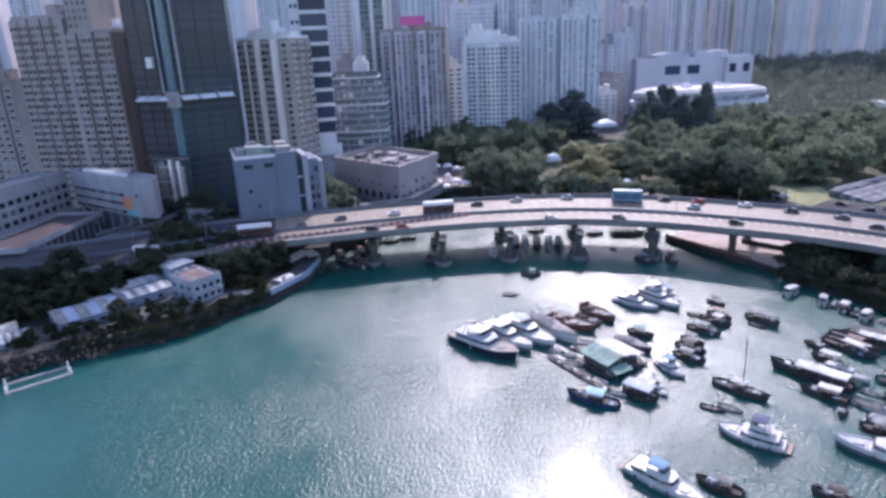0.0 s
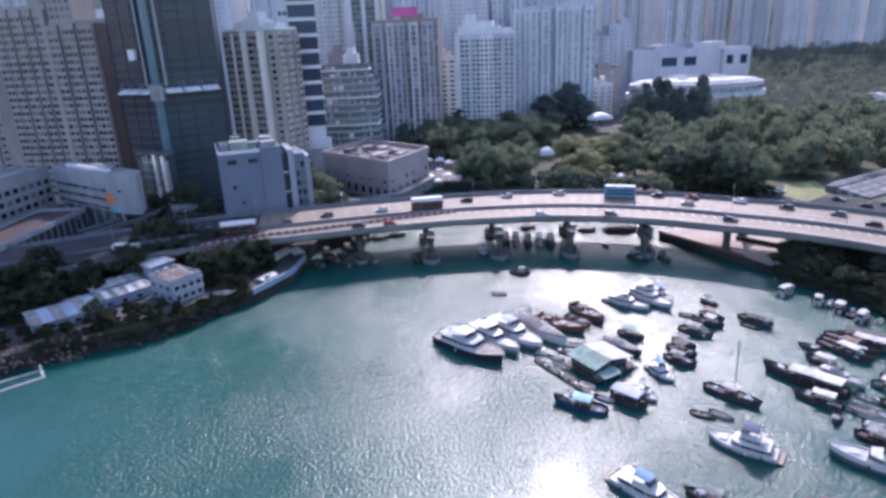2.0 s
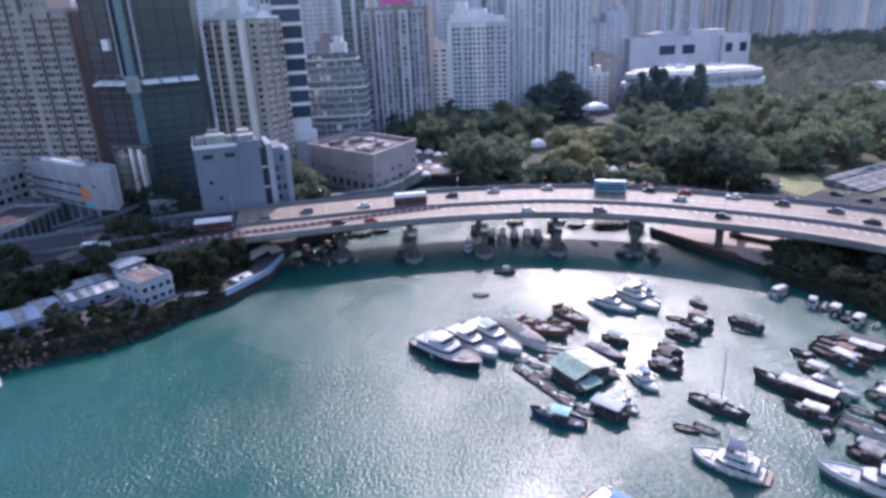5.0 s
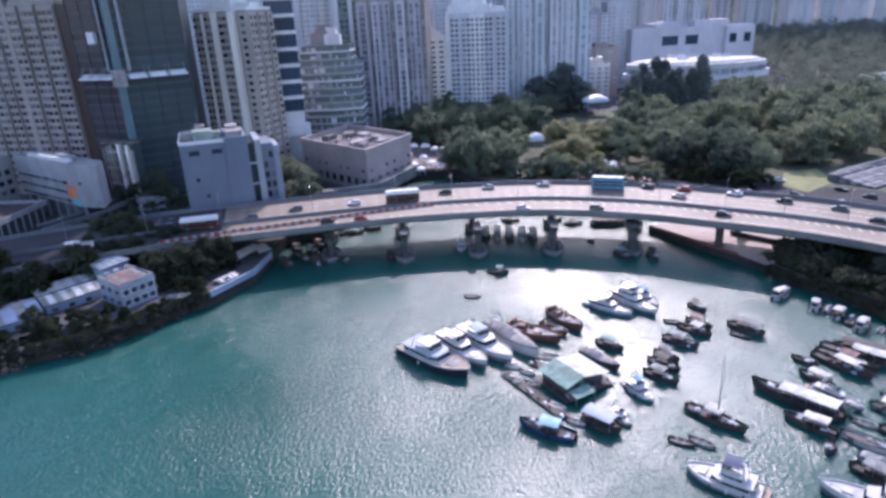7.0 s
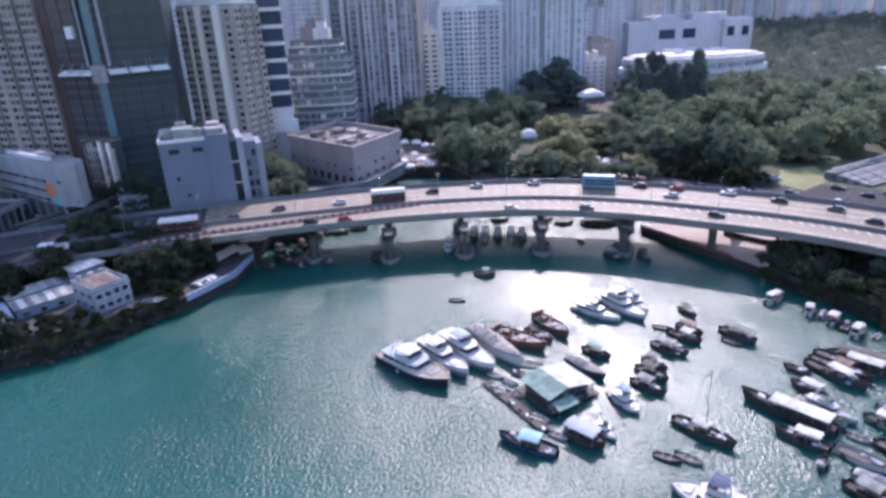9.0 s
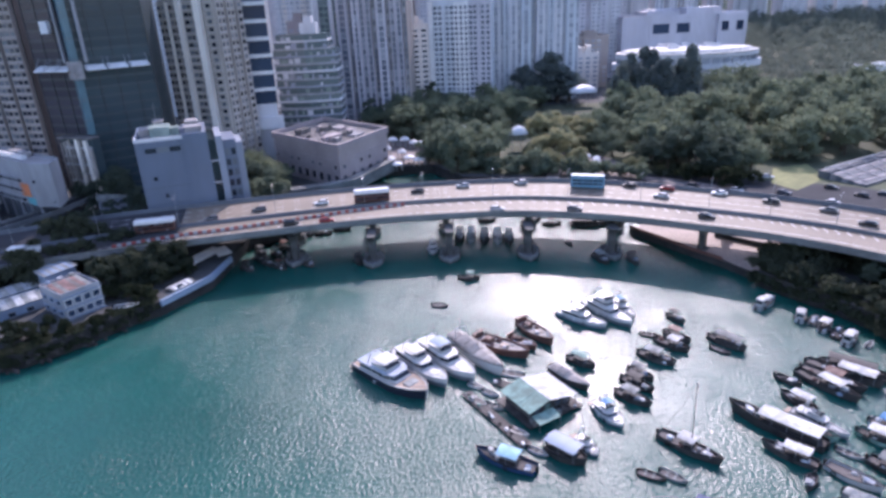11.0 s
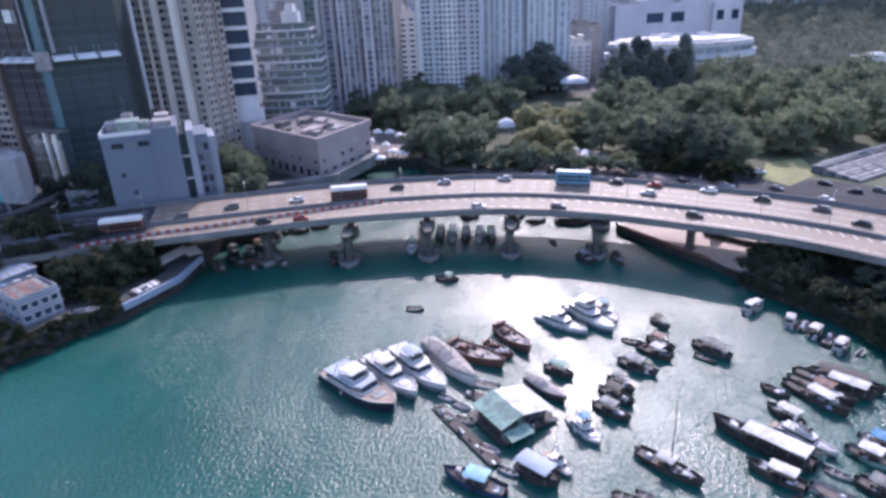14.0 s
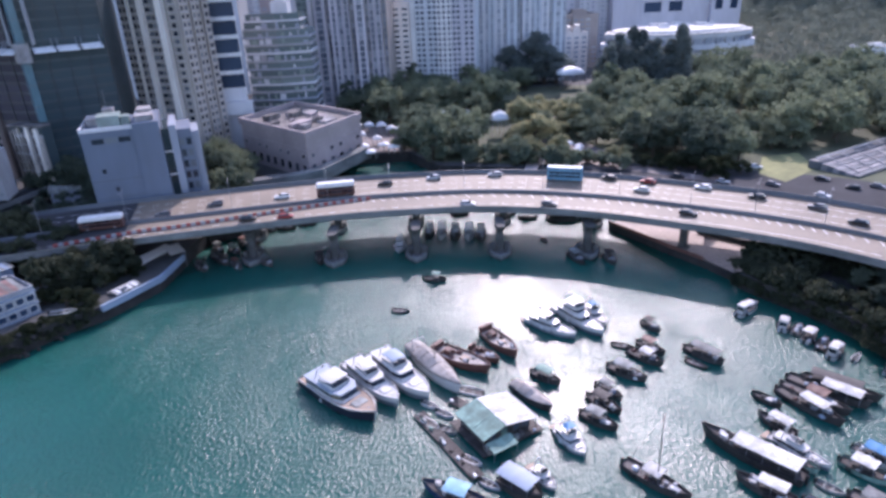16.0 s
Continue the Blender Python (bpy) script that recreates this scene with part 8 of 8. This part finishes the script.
grove(BROAD, [(128, 254), (140, 251), (150, 271), (168, 273), (176, 292), (140, 294), (124, 282)], 9, 0.8, 1.0, 23)
grove(BUSH, [(98, 262), (128, 240), (136, 246), (108, 266)], 5, 0.8, 1.2, 24)
grove(BUSH, [(-118, 146), (-100, 158), (-92, 172), (-100, 176), (-130, 160)], 4.5, 0.9, 1.3, 25)
grove(BUSH, [(-65, 171), (-57, 171.5), (-53, 177), (-49, 186), (-47, 194), (-52, 196), (-66, 178)], 3.2, 0.5, 0.8, 26)
grove(SHRUB, [(24, 283), (56, 274), (96, 256), (100, 262), (60, 282), (28, 292)], 5.2, 0.9, 1.4, 27)
grove(SHRUB, [(16, 312), (24, 300), (30, 318), (40, 328), (18, 332)], 6.5, 0.9, 1.3, 28)
line = [(99.8, 172.4), (104.0, 165.2), (109.2, 157.0), (113.0, 147.8), (114.6, 138.4), (118.6, 128.6), (124.6, 119)]
for (x0, y0), (x1, y1) in zip(line, line[1:]):
    for k in range(4):
        plant(SCRUB, x0 + (x1 - x0) * k / 4 + 0.3, y0 + (y1 - y0) * k / 4 + 0.4, 0.0, 0.62 + 0.1 * (k % 3))
# dark bushes hanging over the left bank, its shade put into their leaf colour
line = [(-96, 138.6), (-84, 144.2), (-72.6, 149.4), (-63.8, 157.4), (-57.6, 166.2), (-52.0, 171.4)]
for (x0, y0), (x1, y1) in zip(line, line[1:]):
    for k in range(5):
        plant(BUSH, x0 + (x1 - x0) * k / 5 - 0.3, y0 + (y1 - y0) * k / 5 + 0.5, 1.4, 0.42 + 0.09 * (k * 7 % 3))


# low scrub over the stone bank of the left shore
def bank_scrub(pts, per_m, seed):
    rnd = random.Random(seed)
    v = []
    for a, b in zip(pts, pts[1:]):
        a, b = Vector((*a, 0)), Vector((*b, 0))
        out = Vector(((b - a).y, -(b - a).x, 0)).normalized()
        for k in range(int((b - a).length * per_m)):
            away = rnd.uniform(-3.6, 1.1)
            c = a.lerp(b, rnd.random()) + out * away
            c.z = LAND + 0.1 if away < 0 else LAND - 2.6 * away
            r = rnd.uniform(0.4, 1.0)
            for j in range(42):
                d = Vector((rnd.gauss(0, 1), rnd.gauss(0, 1), abs(rnd.gauss(0, 0.8)))).normalized()
                p = c + Vector((d.x, d.y, d.z * 0.9)) * r * rnd.uniform(0.5, 1.15)
                q = (d + Vector((rnd.uniform(-0.7, 0.7), rnd.uniform(-0.7, 0.7), 0.3))).normalized().to_track_quat("Z", "Y")
                s = rnd.uniform(0.14, 0.3)
                v += [tuple(p + q @ Vector((s * x, s * y, s * z))) for x, y, z in ((1, 0, -0.1), (0, 0.7, 0.1), (-1, 0, -0.1), (0, -0.7, 0.1))]
    me = bpy.data.meshes.new("bank_scrub")
    me.from_pydata(v, [], [tuple(range(i, i + 4)) for i in range(0, len(v), 4)])
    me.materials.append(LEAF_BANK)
    tagged(new("bank_scrub", me), "dark low scrub over the stone bank", "scrub", kind="stuff")


bank_scrub(SHORE[4:10], 8.0, 61)
right_bank = SHORE.index((99.5, 172.2))
bank_scrub(SHORE[right_bank:right_bank + 6], 6.0, 62)


# wooded rise behind the far blocks
def rise(x, y):
    return LAND - 0.5 + 20 * min(1, max(0, (y - 470) / 330)) * min(1, max(0, (x - 262) / 60))


def wooded_rise():
    bm = bmesh.new()
    grid = [[bm.verts.new((x, y, rise(x, y))) for x in range(262, 963, 20)] for y in range(460, 861, 20)]
    for a, b in zip(grid, grid[1:]):
        for k in range(len(a) - 1):
            bm.faces.new((a[k], a[k + 1], b[k + 1], b[k]))
    return tagged(part("ground_rise", bm, SOIL, None), "wooded rise behind the shopping block", "ground", kind="structure")


wooded_rise()


# far woods right of the shops: one sheet of crowns
def far_woods(poly, gap, seed):
    rnd = random.Random(seed)
    sets = []
    for src in DARKT + BROAD:
        me = [o for o in src.children if o.name.startswith("crown")][0].data
        co = np.empty(len(me.vertices) * 3, dtype=np.float32)
        me.vertices.foreach_get("co", co)
        sets.append(co.reshape(-1, 4, 3)[::8].reshape(-1, 3))
    out = []
    xs, ys = [p[0] for p in poly], [p[1] for p in poly]
    y = min(ys)
    while y < max(ys):
        x = min(xs)
        while x < max(xs):
            px, py = x + rnd.uniform(-0.45, 0.45) * gap, y + rnd.uniform(-0.45, 0.45) * gap
            if inside(px, py, poly):
                s, a = rnd.uniform(1.0, 1.45), rnd.uniform(0, 6.28)
                c = sets[rnd.randrange(len(sets))] * s
                out.append(np.stack((c[:, 0] * math.cos(a) - c[:, 1] * math.sin(a) + px, c[:, 0] * math.sin(a) + c[:, 1] * math.cos(a) + py, c[:, 2] + rise(px, py) - 1.5), axis=1))
            x += gap
        y += gap
    v = np.concatenate(out)
    me = bpy.data.meshes.new("far_woods")
    me.from_pydata(v.tolist(), [], np.arange(len(v)).reshape(-1, 4).tolist())
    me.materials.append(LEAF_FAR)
    tagged(new("far_woods", me), "hazy green woods between the far blocks", "woods", kind="stuff")


far_woods([(232, 470), (262, 440), (420, 350), (560, 420), (760, 640), (960, 870), (262, 870), (262, 660), (284, 640), (284, 545)], 15, 18)
tower("apartment_block", "long white block among the far woods", "building", (300, 447), (342, 440), 14, 17, 3.2, WHITE, [(1, 0.3, 8, 0.5, None)], joined=True, glass=HAZE_GLASS, limit=90, hood=0)
for src in BROAD + DARKT + CLUMP + CONIFER + YELLOW + BUSH + SCRUB + BELT + SHRUB:
    for o in (*src.children_recursive, src):
        bpy.data.objects.remove(o)
